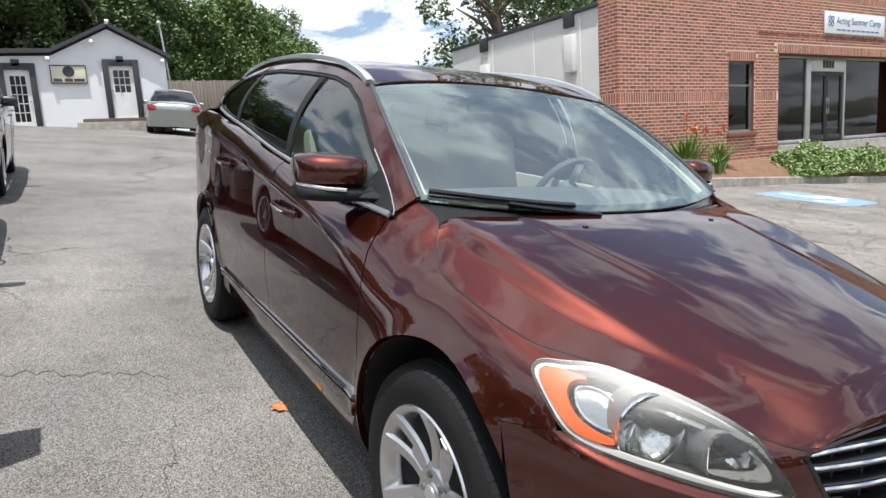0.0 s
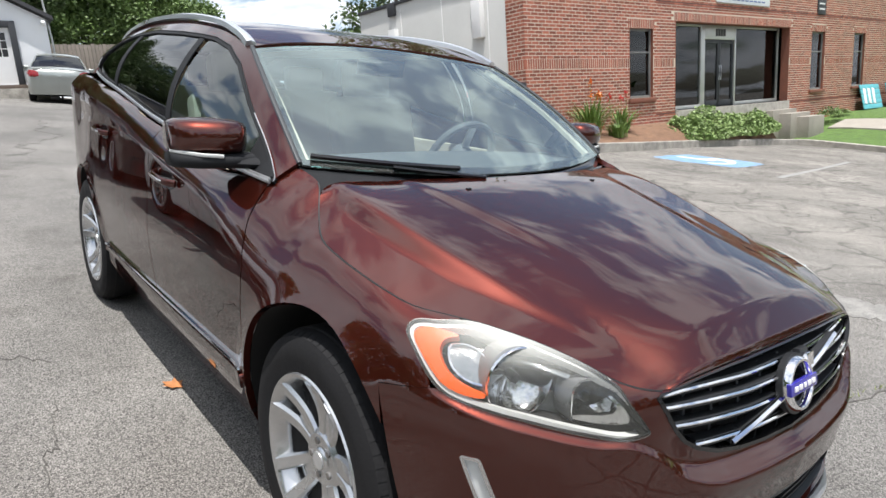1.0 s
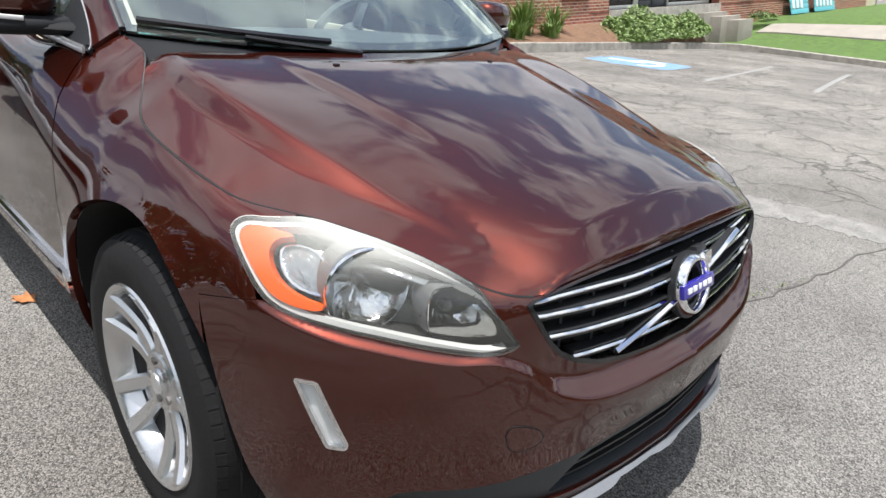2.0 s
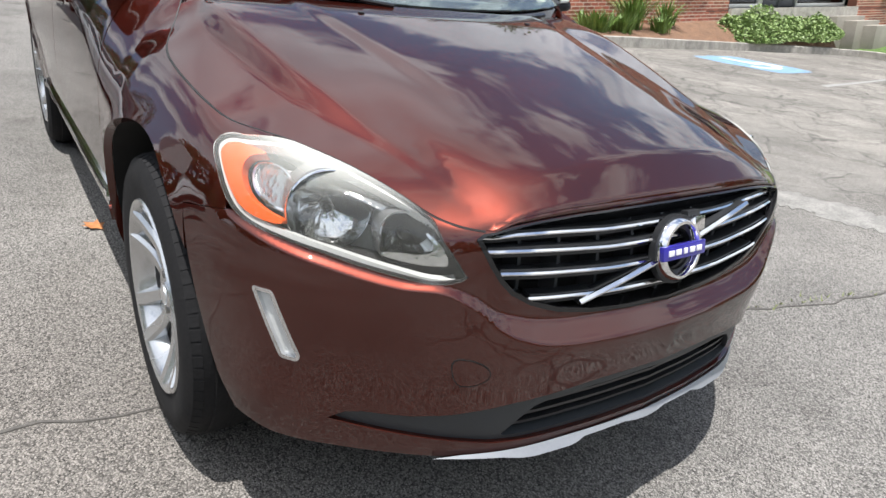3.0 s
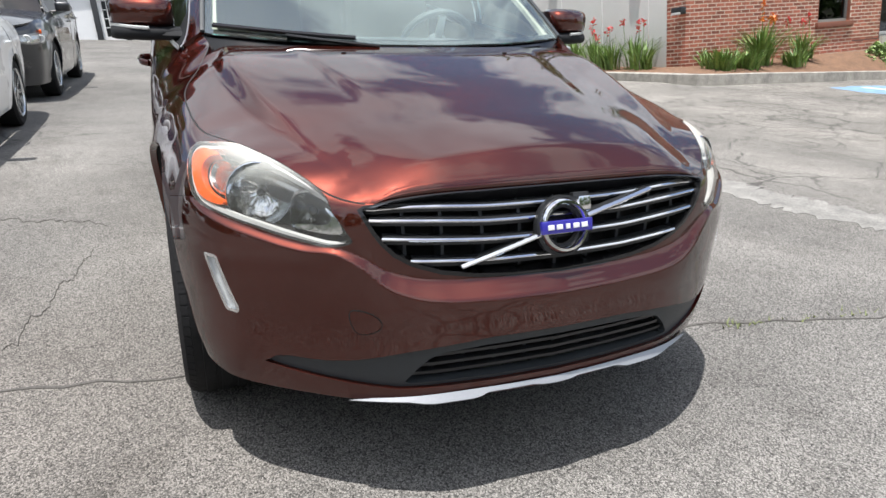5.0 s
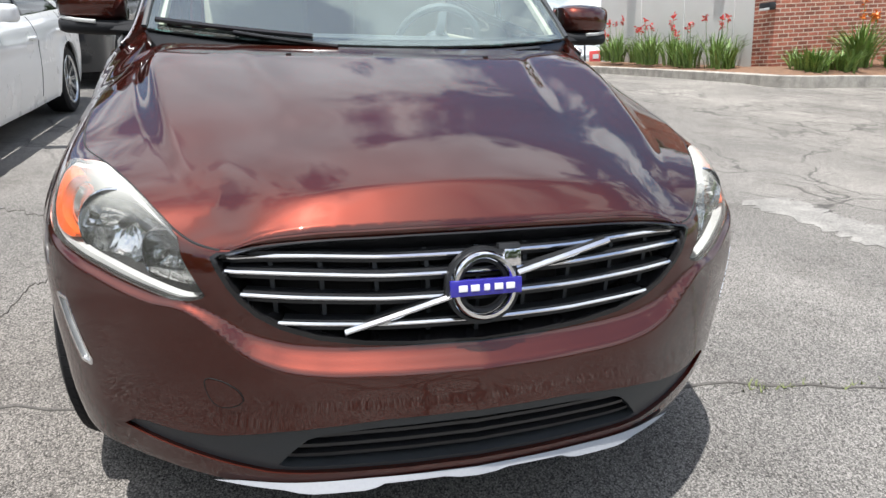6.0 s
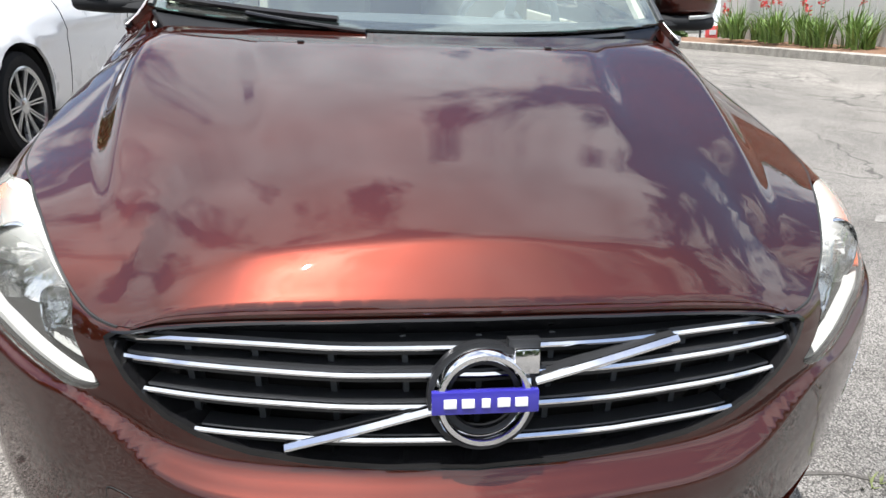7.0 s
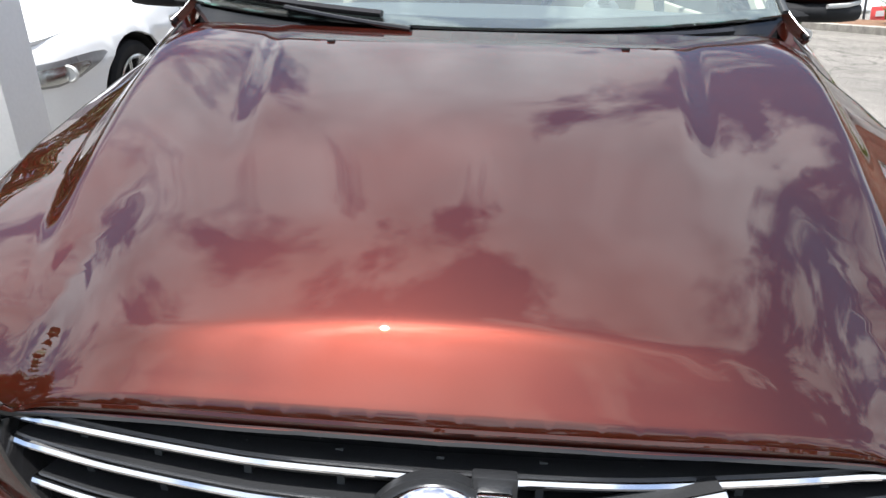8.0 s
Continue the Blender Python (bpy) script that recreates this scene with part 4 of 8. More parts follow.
_us2 = np.arange(u_of_y(0.95), u_of_y(4.1), 0.02)
shoulder = np.concatenate([np.stack([_us2, crown_at(_us2)[:, 0] + q], 1) for q in (-0.09, -0.06, -0.04, -0.022, -0.01, -0.002, 0.006, 0.02)])
for s in (-1, 1):
    # headlamp
    lamp = new("headlamp")
    lamp.parent = CAR
    lamp["label"] = "slightly hazed headlamp with amber side reflector"
    panel("bezel", inset(LAMP_ROUND, 0.001), skin_in(0.11), M["bezel"], lamp, side=s, step=0.03, thick=0.004)
    panel("lamp_wall", inset(LAMP_ROUND, -0.001), skin_in(0.004), M["liner"], lamp, side=s, holes=[inset(LAMP_ROUND, 0.004)], step=0.02, thick=0.105)
    wide = np.interp(np.arange(32), [0, 2, 5, 8, 11, 13, 15, 17, 19, 22, 26, 28, 31], [0.017, 0.020, 0.026, 0.022, 0.010, 0.004, 0.003, 0.003, 0.008, 0.013, 0.017, 0.018, 0.016])
    ring_in = LAMP + (inset(LAMP, 1.0) - LAMP) * wide[:, None]
    panel("frosted_ring", inset(LAMP_ROUND, 0.003), skin_in(0.010), M["frost"], lamp, side=s, holes=[rounded(ring_in, 1)], step=0.013, thick=0.02, label="pale frosted ring round the lamp")
    amber = [(1.080, 0.880), (1.084, 0.902), (1.070, 0.926), (1.040, 0.940), (0.975, 0.938), (0.955, 0.930), (0.992, 0.912), (1.004, 0.880), (0.996, 0.845), (0.968, 0.806), (0.926, 0.786), (0.880, 0.776), (0.884, 0.762), (0.934, 0.763), (0.979, 0.775), (1.010, 0.803), (1.045, 0.840)]
    panel("side_reflector", rounded(amber, 1), skin_in(0.006), M["orange"], lamp, side=s, step=0.012, thick=0.02, label="amber side reflector")
    clear = [(0.986, 0.900), (0.955, 0.918), (0.915, 0.915), (0.885, 0.88), (0.875, 0.825), (0.880, 0.795), (0.925, 0.798), (0.960, 0.818), (0.980, 0.850)]
    bowl = panel("turn_lamp_bowl", rounded(clear, 1), skin_in(0.030), M["dim_reflector"], lamp, side=s, step=0.012, thick=0.03)
    panel("bowl_rim", rounded(inset(clear, -0.003), 1), skin_in(0.022), M["chrome"], bowl, side=s, holes=[rounded(inset(clear, 0.003), 1)], step=0.012, thick=0.012)
    shroud = [(0.970, 0.905), (0.930, 0.935), (0.840, 0.925), (0.760, 0.905), (0.700, 0.884), (0.665, 0.862), (0.690, 0.845), (0.735, 0.866), (0.800, 0.902), (0.862, 0.882), (0.890, 0.830), (0.880, 0.780), (0.950, 0.806), (0.985, 0.850)]
    panel("silver_shroud", rounded(shroud, 1), skin_in(0.040), M["dim_reflector"], lamp, side=s, step=0.015, thick=0.03, label="silvered lamp shroud")
    # chrome wedge along the inner end
    wedge = [(0.606, 0.812), (0.614, 0.808), (0.592, 0.768), (0.606, 0.738), (0.700, 0.734), (0.698, 0.724), (0.640, 0.714), (0.568, 0.714), (0.562, 0.728), (0.580, 0.770)]
    panel("chrome_wedge", rounded(wedge, 1), skin_in(0.034), M["reflector"], lamp, side=s, step=0.015, thick=0.02)
    for uu, vv, rad, power in ((0.808, 0.820, 0.076, 2.0), (0.650, 0.775, 0.049, 3.2)):
        c = skin_in(0.046)(np.array([[uu, vv]]))[0]
        m = look(c, c + np.array((0.30, -1.0, 0.05)))
        if s < 0:
            m = Matrix.Diagonal((-1, 1, 1, 1)) @ m @ Matrix.Diagonal((-1, 1, 1, 1))

        def bowl_mesh(prof, flutes=0.0, seg=48):
            """A bowl whose round may be squared off, with upright flutes pressed into its wall."""
            bm = bmesh.new()
            rows = []
            for z, r in prof:
                ring = []
                for j in range(seg):
                    th = 2 * math.pi * j / seg
                    c1, s1 = math.cos(th), math.sin(th)
                    e = rad * r / (abs(c1) ** power + abs(s1) ** power) ** (1 / power)
                    px, py = e * c1, e * s1
                    ring.append(bm.verts.new((px, py, z + flutes * math.sin(px * 900) * (0.2 < r < 0.98))))
                rows.append(ring)
            for r0, r1 in zip(rows, rows[1:]):
                for j in range(seg):
                    bm.faces.new((r0[j], r1[j], r1[(j + 1) % seg], r0[(j + 1) % seg]))
            return bm

        bowl = part("reflector_bowl", bowl_mesh([(0.0, 1.0), (0.006, 0.98), (0.018, 0.90), (0.030, 0.76), (0.039, 0.60), (0.046, 0.42), (0.050, 0.22), (0.051, 0.02)], 0.0016, 64), M["reflector"], lamp, m=m)
        part("bowl_ring", bowl_mesh([(0.010, 1.0), (-0.003, 0.995), (-0.006, 1.015), (-0.003, 1.04), (0.012, 1.045)]), M["chrome"], bowl)
        part("bowl_sleeve", bowl_mesh([(-0.001, 1.04), (0.03, 1.07), (0.06, 1.08)]), M["bezel"], bowl)
        bm = bmesh.new()
        lathe(bm, [(0.050, 0.010), (0.022, 0.011), (0.016, 0.009), (0.014, 0.0006)], 14, "z")
        part("bulb_shield", bm, M["black"], bowl)
    lens = panel("lens", LAMP_ROUND, skin, M["lens"], lamp, side=s, step=0.02, thick=0.003, offset=0.001)
    lens.visible_shadow = False
    # upright running lamp in the bumper
    drl = panel("running_lamp", inset(DRL, 0.006), skin_in(0.008), M["frost"], CAR, side=s, step=0.012, thick=0.02, label="upright white running lamp")
    panel("running_lamp_frame", inset(DRL, -0.002), skin, M["chrome"], drl, side=s, holes=[inset(DRL, 0.006)], step=0.012, thick=0.016, offset=0.001)

    # front wing
    o = [(1.008, 0.763)] + [tuple(p) for p in LAMP[29:32]] + [tuple(p) for p in LAMP[0:2]] + sorted([tuple(p) for p in inset(LAMP_ROUND, -0.0015) if 0.965 < p[0] < 1.1 and p[1] > 0.925], reverse=True)
    o += [tuple(p) for p in seam_line(0.968, _arc[13] - 0.012, 46)]
    o += [tuple(p) for p in yz([(1.352, 1.084), (1.372, 1.058)])]
    o += [tuple(p) for p in yz([(1.371, 1.043), (1.356, 1.003), (1.340, 0.95), (1.313, 0.90), (1.291, 0.84), (1.288, 0.737), (1.300, 0.60), (1.312, 0.50), (1.319, 0.42), (1.324, 0.36)])]
    o += [tuple(p) for p in yz(arch(WHEELS[0], -8, 143, 30))]
    o += [(1.150, 0.730)]
    panel("front_wing", o, skin, M["paint"], CAR, side=s, step=0.028, thick=0.02, guides=shoulder)
    # doors and quarter
    front = [(1.376, 1.043), (1.361, 1.003), (1.345, 0.95), (1.318, 0.90), (1.296, 0.84), (1.293, 0.737), (1.305, 0.60), (1.317, 0.50), (1.324, 0.43), (1.330, 0.40), (2.287, 0.40), (2.287, 1.131), (1.9, 1.094), (1.65, 1.070), (1.5, 1.055), (1.40, 1.049)]
    rear = [(2.293, 0.40), (3.22, 0.40), (3.27, 0.47)] + [(y, z) for y, z in arch(WHEELS[1], 166, 118, 8)] + [(3.47, 0.90), (3.50, 1.05), (3.46, 1.20), (3.42, 1.275), (3.0, 1.228), (2.6, 1.170), (2.293, 1.132)]
    for nm, pts, hy, hz in (("front_door", front, 2.03, 0.965), ("rear_door", rear, 3.10, 1.045)):
        d = panel(nm, yz(pts), skin, M["paint"], CAR, side=s, step=0.04, thick=0.02, guides=shoulder)
        uu = u_of_y(hy)
        hp = [skin_in(-0.006 - 0.036 * (1 - (2 * k - 1) ** 4))(np.array([[uu - 0.12 + 0.24 * k, v_of(uu, hz + 0.012 * k)]]))[0] * (s, 1, 1) for k in np.linspace(0, 1, 13)]
        handle = part("door_handle", sweep(bmesh.new(), hp, oval(0.008, 0.014)), M["paint"], d)
        part("handle_strip", sweep(bmesh.new(), [q + np.array((s * 0.009, 0, 0.002)) for q in hp[2:-2]], oval(0.002, 0.005, 6)), M["chrome"], handle)
        cup = rounded([(uu - 0.09, v_of(uu, hz - 0.035)), (uu + 0.07, v_of(uu, hz - 0.03)), (uu + 0.08, v_of(uu, hz + 0.04)), (uu - 0.07, v_of(uu, hz + 0.035))], 2)
        panel("handle_recess", cup, skin, M["gloss_black"], d, side=s, step=0.03, thick=0.002, offset=0.0015)
    qq = [tuple(p) for p in yz([(3.475, 0.86), (3.505, 1.05), (3.465, 1.20), (3.43, 1.275)])] + [tuple(p) for p in seam_line(u_of_y(3.46), _arc[-1] - 0.001, 40)]
    qq += [(_arc[-1] - 0.001, 0.30), (_arc[-4], 0.30), (_arc[-5] - 0.02, 0.31)] + [tuple(p) for p in yz(arch(WHEELS[1], -6, 116, 24))]
    panel("rear_quarter", qq, skin, M["paint"], CAR, side=s, step=0.05, thick=0.02, guides=shoulder)
    # sill, cladding and its bright strip
    panel("sill", yz([(1.318, 0.30), (1.330, 0.395), (3.22, 0.395), (3.27, 0.30), (3.24, 0.22), (1.34, 0.22)]), skin, M["paint"], CAR, side=s, step=0.04, thick=0.03)
    p = [skin_in(-0.010)(yz([(y, 0.474 - 0.030 * (y - 1.33) / 1.885)]))[0] * (s, 1, 1) for y in np.linspace(1.330, 3.215, 40)]
    part("sill_strip", sweep(bmesh.new(), p, [(s * x, z) for x, z in ((-0.012, -0.006), (0.002, -0.0055), (0.005, 0.0), (0.002, 0.0055), (-0.012, 0.006))]), M["chrome"], CAR, "bright strip along the doors")
    panel("sill_moulding", yz([(1.332, 0.405), (1.326, 0.452), (3.225, 0.430), (3.23, 0.405)]), skin, M["paint"], CAR, side=s, step=0.03, thick=0.02, offset=0.010)

    # side glass and its frame
    dlo = [(1.325, 1.057), (1.45, 1.064), (1.65, 1.080), (1.91, 1.105), (2.15, 1.128), (2.5, 1.163), (3.0, 1.233), (3.4, 1.278), (3.60, 1.297), (3.74, 1.315), (3.775, 1.350), (3.72, 1.43), (3.56, 1.503), (3.35, 1.533), (3.0, 1.545), (2.6, 1.530), (2.35, 1.514), (2.2, 1.500), (2.04, 1.467), (1.88, 1.403), (1.75, 1.328), (1.61, 1.242), (1.51, 1.180), (1.42, 1.120), (1.375, 1.090), (1.34, 1.070)]
    yb, yt = np.linspace(1.350, 4.5, 60), np.linspace(4.5, 1.315, 60)
    fr = np.concatenate([np.stack([yb, belt(yb)[:, 1] - 0.024], 1), np.stack([yt, eave(yt)[:, 1] + 0.002], 1)])
    panel("window_frame", fr, side_glass, M["paint"], CAR, side=s, holes=[np.array(dlo)], step=0.03, thick=0.02, centre=(0, 2.5, 1.0))
    panel("window_seal", dlo, side_glass, M["matt"], CAR, side=s, holes=[inset(dlo, 0.011)], step=0.025, thick=0.012, offset=0.001, centre=(0, 2.5, 1.0))
    g = inset(dlo, 0.010)
    def cut(y0, y1, skew=0.0):
        poly = [p for p in resample(g, 0.02)]
        def clip(poly, f):
            res = []
            for a, b in zip(poly, poly[1:] + poly[:1]):
                fa, fb = f(a), f(b)
                if fa >= 0:
                    res.append(a)
                if (fa >= 0) != (fb >= 0):
                    res.append(a + (b - a) * fa / (fa - fb))
            return res
        poly = clip(poly, lambda p: p[0] - (y0 + skew * (p[1] - 1.2)))
        poly = clip(poly, lambda p: (y1 + skew * (p[1] - 1.2)) - p[0])
        return np.array(poly)
    for nm, a, b, mm in (("mirror_triangle", 1.0, 1.53, "matt"), ("front_door_glass", 1.54, 2.27, "door_glass"), ("door_pillar", 2.28, 2.34, "matt"), ("rear_door_glass", 2.35, 3.16, "privacy_glass"), ("rear_pillar", 3.17, 3.23, "matt"), ("quarter_glass", 3.24, 4.2, "privacy_glass")):
        gl = panel(nm, cut(a, b, 0.12 if a > 1.6 else 0.0), side_glass, M[mm], CAR, side=s, step=0.05, thick=0.004, offset=-0.006 if "glass" in nm else -0.003, centre=(0, 2.5, 1.0))
        if "glass" in nm:
            gl.visible_shadow = False
    bt = [side_glass(np.array([[y, belt(np.array([y]))[0, 1] + 0.010]]))[0] * (s, 1, 1) + np.array((s * 0.008, 0, 0)) for y in np.linspace(1.338, 3.78, 50)]
    part("belt_moulding", sweep(bmesh.new(), bt, oval(0.004, 0.0105, 8)), M["satin"], CAR, "bright moulding under the side windows")
    bt = [side_glass(np.array([[y, z]]))[0] * (s, 1, 1) for y, z in resample(np.array(dlo[8:] + [(1.328, 1.060)]), 0.03, closed=False)]
    cutp = next(i for i, q in enumerate(bt) if q[1] < 1.62 and i > 10)
    part("window_surround_moulding", sweep(bmesh.new(), bt[:cutp + 1], oval(0.003, 0.004, 8)), M["matt"], CAR)
    part("window_surround_moulding", sweep(bmesh.new(), bt[cutp:], oval(0.002, 0.003, 8)), M["satin"], CAR)
    # roof rail
    ys = np.linspace(1.93, 4.15, 40)
    rp = []
    for y in ys:
        e = eave(np.array([y]))[0]
        k = np.clip(min((y - 1.93) / 0.28, (4.15 - y) / 0.25), 0, 1)
        rp.append((s * (e[0] - 0.006), y, e[1] + 0.004 + 0.012 * (k * (2 - k))))
    part("roof_rail", sweep(bmesh.new(), rp, [(-0.020, -0.008), (0.020, -0.010), (0.017, 0.010), (0.0, 0.016), (-0.017, 0.012)]), M["satin"], CAR, "satin aluminium roof rail")

# windscreen, roof, tail
ws = np.array([(-0.985, 0.0), (-0.5, -0.005), (0, -0.005), (0.5, -0.005), (0.985, 0.0), (0.985, 0.5), (0.98, 0.985), (0.5, 0.99), (0, 0.99), (-0.5, 0.99), (-0.98, 0.985), (-0.985, 0.5)])
wsg = panel("windscreen", ws, windscreen, M["windscreen"], CAR, step=0.05, thick=0.005, centre=(0, 2.5, 0.8))
wsg.visible_shadow = False
panel("windscreen_frit", ws, windscreen, M["gloss_black"], wsg, holes=[np.array([(-0.955, 0.045), (0, 0.04), (0.955, 0.045), (0.945, 0.5), (0.94, 0.955), (0, 0.965), (-0.94, 0.955), (-0.945, 0.5)])], step=0.04, thick=0.002, offset=-0.007, centre=(0, 2.5, 0.8))
for s in (-1, 1):
    b = np.linspace(0, 1, 14)
    p = windscreen(np.stack([np.full(14, 0.992 * s), b], 1)) + np.array((0, 0, 0.004))
    part("pillar_trim", sweep(bmesh.new(), p, oval(0.009, 0.006, 8)), M["trim"], CAR)
for s in (-1, 1):
    b = np.linspace(0.03, 0.97, 14)
    p = windscreen(np.stack([np.full(14, 0.945 * s), b], 1)) + np.array((-s * 0.002, 0.030, -0.016))
    part("pillar_lining", sweep(bmesh.new(), p, [(-0.016, -0.010), (0.016, -0.010), (0.013, 0.006), (-0.013, 0.006)]), M["beige"], CAR, "cream pillar lining behind the screen")
ye = np.linspace(0, 1, 30)
yy = 1.915 + ye * 2.55
edge = np.stack([eave(yy)[:, 0], yy], 1)
nose = [(x, 2.035 - 0.12 * (x / 0.620) ** 2) for x in np.linspace(-0.613, 0.613, 15)]
ro = np.concatenate([np.array(nose), edge, [(0, 4.52)], edge[::-1] * (-1, 1)])
panel("roof", ro, roof, M["paint"], CAR, holes=[rounded([(-0.43, 2.2), (0.43, 2.2), (0.43, 3.55), (-0.43, 3.55)], 2)], step=0.05, thick=0.02, centre=(0, 3, 0.5))
panel("glass_roof", rounded([(-0.426, 2.204), (0.426, 2.204), (0.426, 3.546), (-0.426, 3.546)], 2), roof, M["gloss_black"], CAR, step=0.06, thick=0.006, offset=-0.004, centre=(0, 3, 0.5), label="dark panoramic glass roof")
bm = bmesh.new()
lathe(bm, [(0.0, 0.032), (0.012, 0.03), (0.03, 0.014), (0.036, 0.0006)], 16, "z")
part("roof_aerial", bm, M["gloss_black"], CAR, m=Matrix.Translation((0.0, 4.05, 1.56)))


def tail(q):
    x, z = q[:, 0], q[:, 1]
    y = 4.63 - 0.55 * np.clip(z - 1.15, 0, 1) ** 1.1 - 0.22 * x**2
    return np.stack([x, y, z], 1)


panel("tailgate_glass", rounded([(-0.60, 1.30), (0.60, 1.30), (0.48, 1.46), (-0.48, 1.46)], 1), tail, M["privacy_glass"], CAR, step=0.08, thick=0.01, offset=-0.004, centre=(0, 2, 1))
panel("tailgate", [(-0.70, 1.27), (0.70, 1.27), (0.52, 1.495), (-0.52, 1.495)], tail, M["paint"], CAR, holes=[rounded([(-0.60, 1.30), (0.60, 1.30), (0.48, 1.46), (-0.48, 1.46)], 1)], step=0.08, thick=0.02, centre=(0, 2, 1))
for s in (-1, 1):
    panel("tail_lamp", rounded([(_arc[19] - 0.16, 0.98), (_arc[19] + 0.02, 0.95), (_arc[19] + 0.06, 1.30), (_arc[19] - 0.06, 1.30)], 1), skin, M["red_lens"], CAR, side=s, step=0.04, thick=0.02, offset=0.004)

# scuttle and wipers
bm = bmesh.new()
rows = []
for a in np.linspace(-1, 1, 21):
    f = windscreen(np.array([[a, 0.01]]))[0]
    yb = 1.093 + 0.102 * (abs(a * 0.70) / 0.70) ** 2.2
    zb = bonnet(np.array([[a * 0.69, yb]]))[0, 2] - 0.022
    rows.append([bm.verts.new((a * 0.70, yb, zb)), bm.verts.new((a * 0.70, (yb + f[1]) / 2, min(zb, f[2]) - 0.018)), bm.verts.new((f[0], f[1] + 0.01, f[2] - 0.008))])
for r0, r1 in zip(rows, rows[1:]):
    for k in range(2):
        bm.faces.new((r0[k], r1[k], r1[k + 1], r0[k + 1]))
part("scuttle", bm, M["gloss_black"], CAR)
for x0, x1, b0, b1 in ((-0.945, -0.30, 0.040, 0.012), (0.05, 0.80, 0.010, 0.012)):
    wiper = new("wiper")
    wiper.parent = CAR
    q = np.stack([np.linspace(x0, x1, 16), np.linspace(b0, b1, 16)], 1)
    p = windscreen(q) + (np.array((0, -0.006, 0.010)) if x0 < 0 else np.array((0, -0.02, -0.03)))
    part("wiper_blade", sweep(bmesh.new(), p, [(-0.010, -0.006), (0.008, -0.007), (0.010, 0.002), (0.0, 0.009), (-0.010, 0.005)]), M["gloss_black"], wiper)
    p = windscreen(np.stack([np.linspace((x0 + x1) / 2, x1 + 0.10, 6), np.linspace((b0 + b1) / 2 - 0.01, -0.030, 6)], 1)) + np.array((0, -0.012, 0.006 if x0 < 0 else -0.03))
    part("wiper_arm", sweep(bmesh.new(), p, oval(0.010, 0.007, 8)), M["gloss_black"], wiper)
for x in (-0.30, 0.30):
    bm = bmesh.new()
    z = bonnet(np.array([[x, 1.0]]))[0, 2]
    box(bm, (0.016, 0.012, 0.006), (x, 1.0, z + 0.001), bevel=0.002)
    part("washer_jet", bm, M["black"], CAR)

# door mirrors
for s in (-1, 1):
    mir = new("door_mirror")
    mir.parent = CAR
    secs = [(-0.805, 0.55), (-0.835, 0.92), (-0.89, 1.05), (-0.955, 1.0), (-1.002, 0.80), (-1.02, 0.45)]
    def shell(z0, z1, y0, y1, wide, secs=secs):
        bm = bmesh.new()
        rings = []
        for x, k in secs:
            ring = []
            for j in range(20):
                th = 2 * math.pi * j / 20
                cy, cz = (y0 + y1) / 2, (z0 + z1) / 2
                c, sn = math.cos(th), math.sin(th)
                py = cy + (y1 - y0) / 2 * k * math.copysign(abs(c) ** 0.7, c) + (abs(x) - 0.9) * 0.22
                pz = cz + (z1 - z0) / 2 * (0.55 + 0.45 * k) * math.copysign(abs(sn) ** 0.7, sn) * wide
                ring.append(bm.verts.new((-s * x, py, pz)))
            rings.append(ring)
        for r0, r1 in zip(rings, rings[1:]):
            for j in range(20):
                bm.faces.new((r0[j], r0[(j + 1) % 20], r1[(j + 1) % 20], r1[j]))
        bm.faces.new(rings[0])
        bm.faces.new(rings[-1])
        bmesh.ops.recalc_face_normals(bm, faces=bm.faces[:])
        return bm
    part("mirror_cap", shell(1.112, 1.228, 1.485, 1.675, 1.0), M["paint"], mir, angle=60)
    part("mirror_base", shell(1.070, 1.130, 1.48, 1.665, 0.9, [(-0.765, 0.50), (-0.80, 0.72), (-0.84, 0.92), (-0.89, 1.05), (-0.955, 1.0), (-1.002, 0.80), (-1.02, 0.45)]), M["matt"], mir, angle=60)
    part("mirror_arm", sweep(bmesh.new(), [(s * 0.765, 1.50, 1.092), (s * 0.83, 1.52, 1.094), (s * 0.92, 1.55, 1.099)], oval(0.05, 0.020, 12)), M["matt"], mir)
    part("turn_signal", sweep(bmesh.new(), [(s * 0.89, 1.475, 1.118), (s * 0.95, 1.495, 1.121), (s * 1.0, 1.538, 1.126), (s * 1.018, 1.583, 1.128)], oval(0.004, 0.006, 8)), M["frost"], mir, "pale turn signal strip")
    bm = bmesh.new()
    box(bm, (0.165, 0.004, 0.085), (s * 0.91, 1.677, 1.172), bevel=0.002)
    part("mirror_glass", bm, M["chrome"], mir)


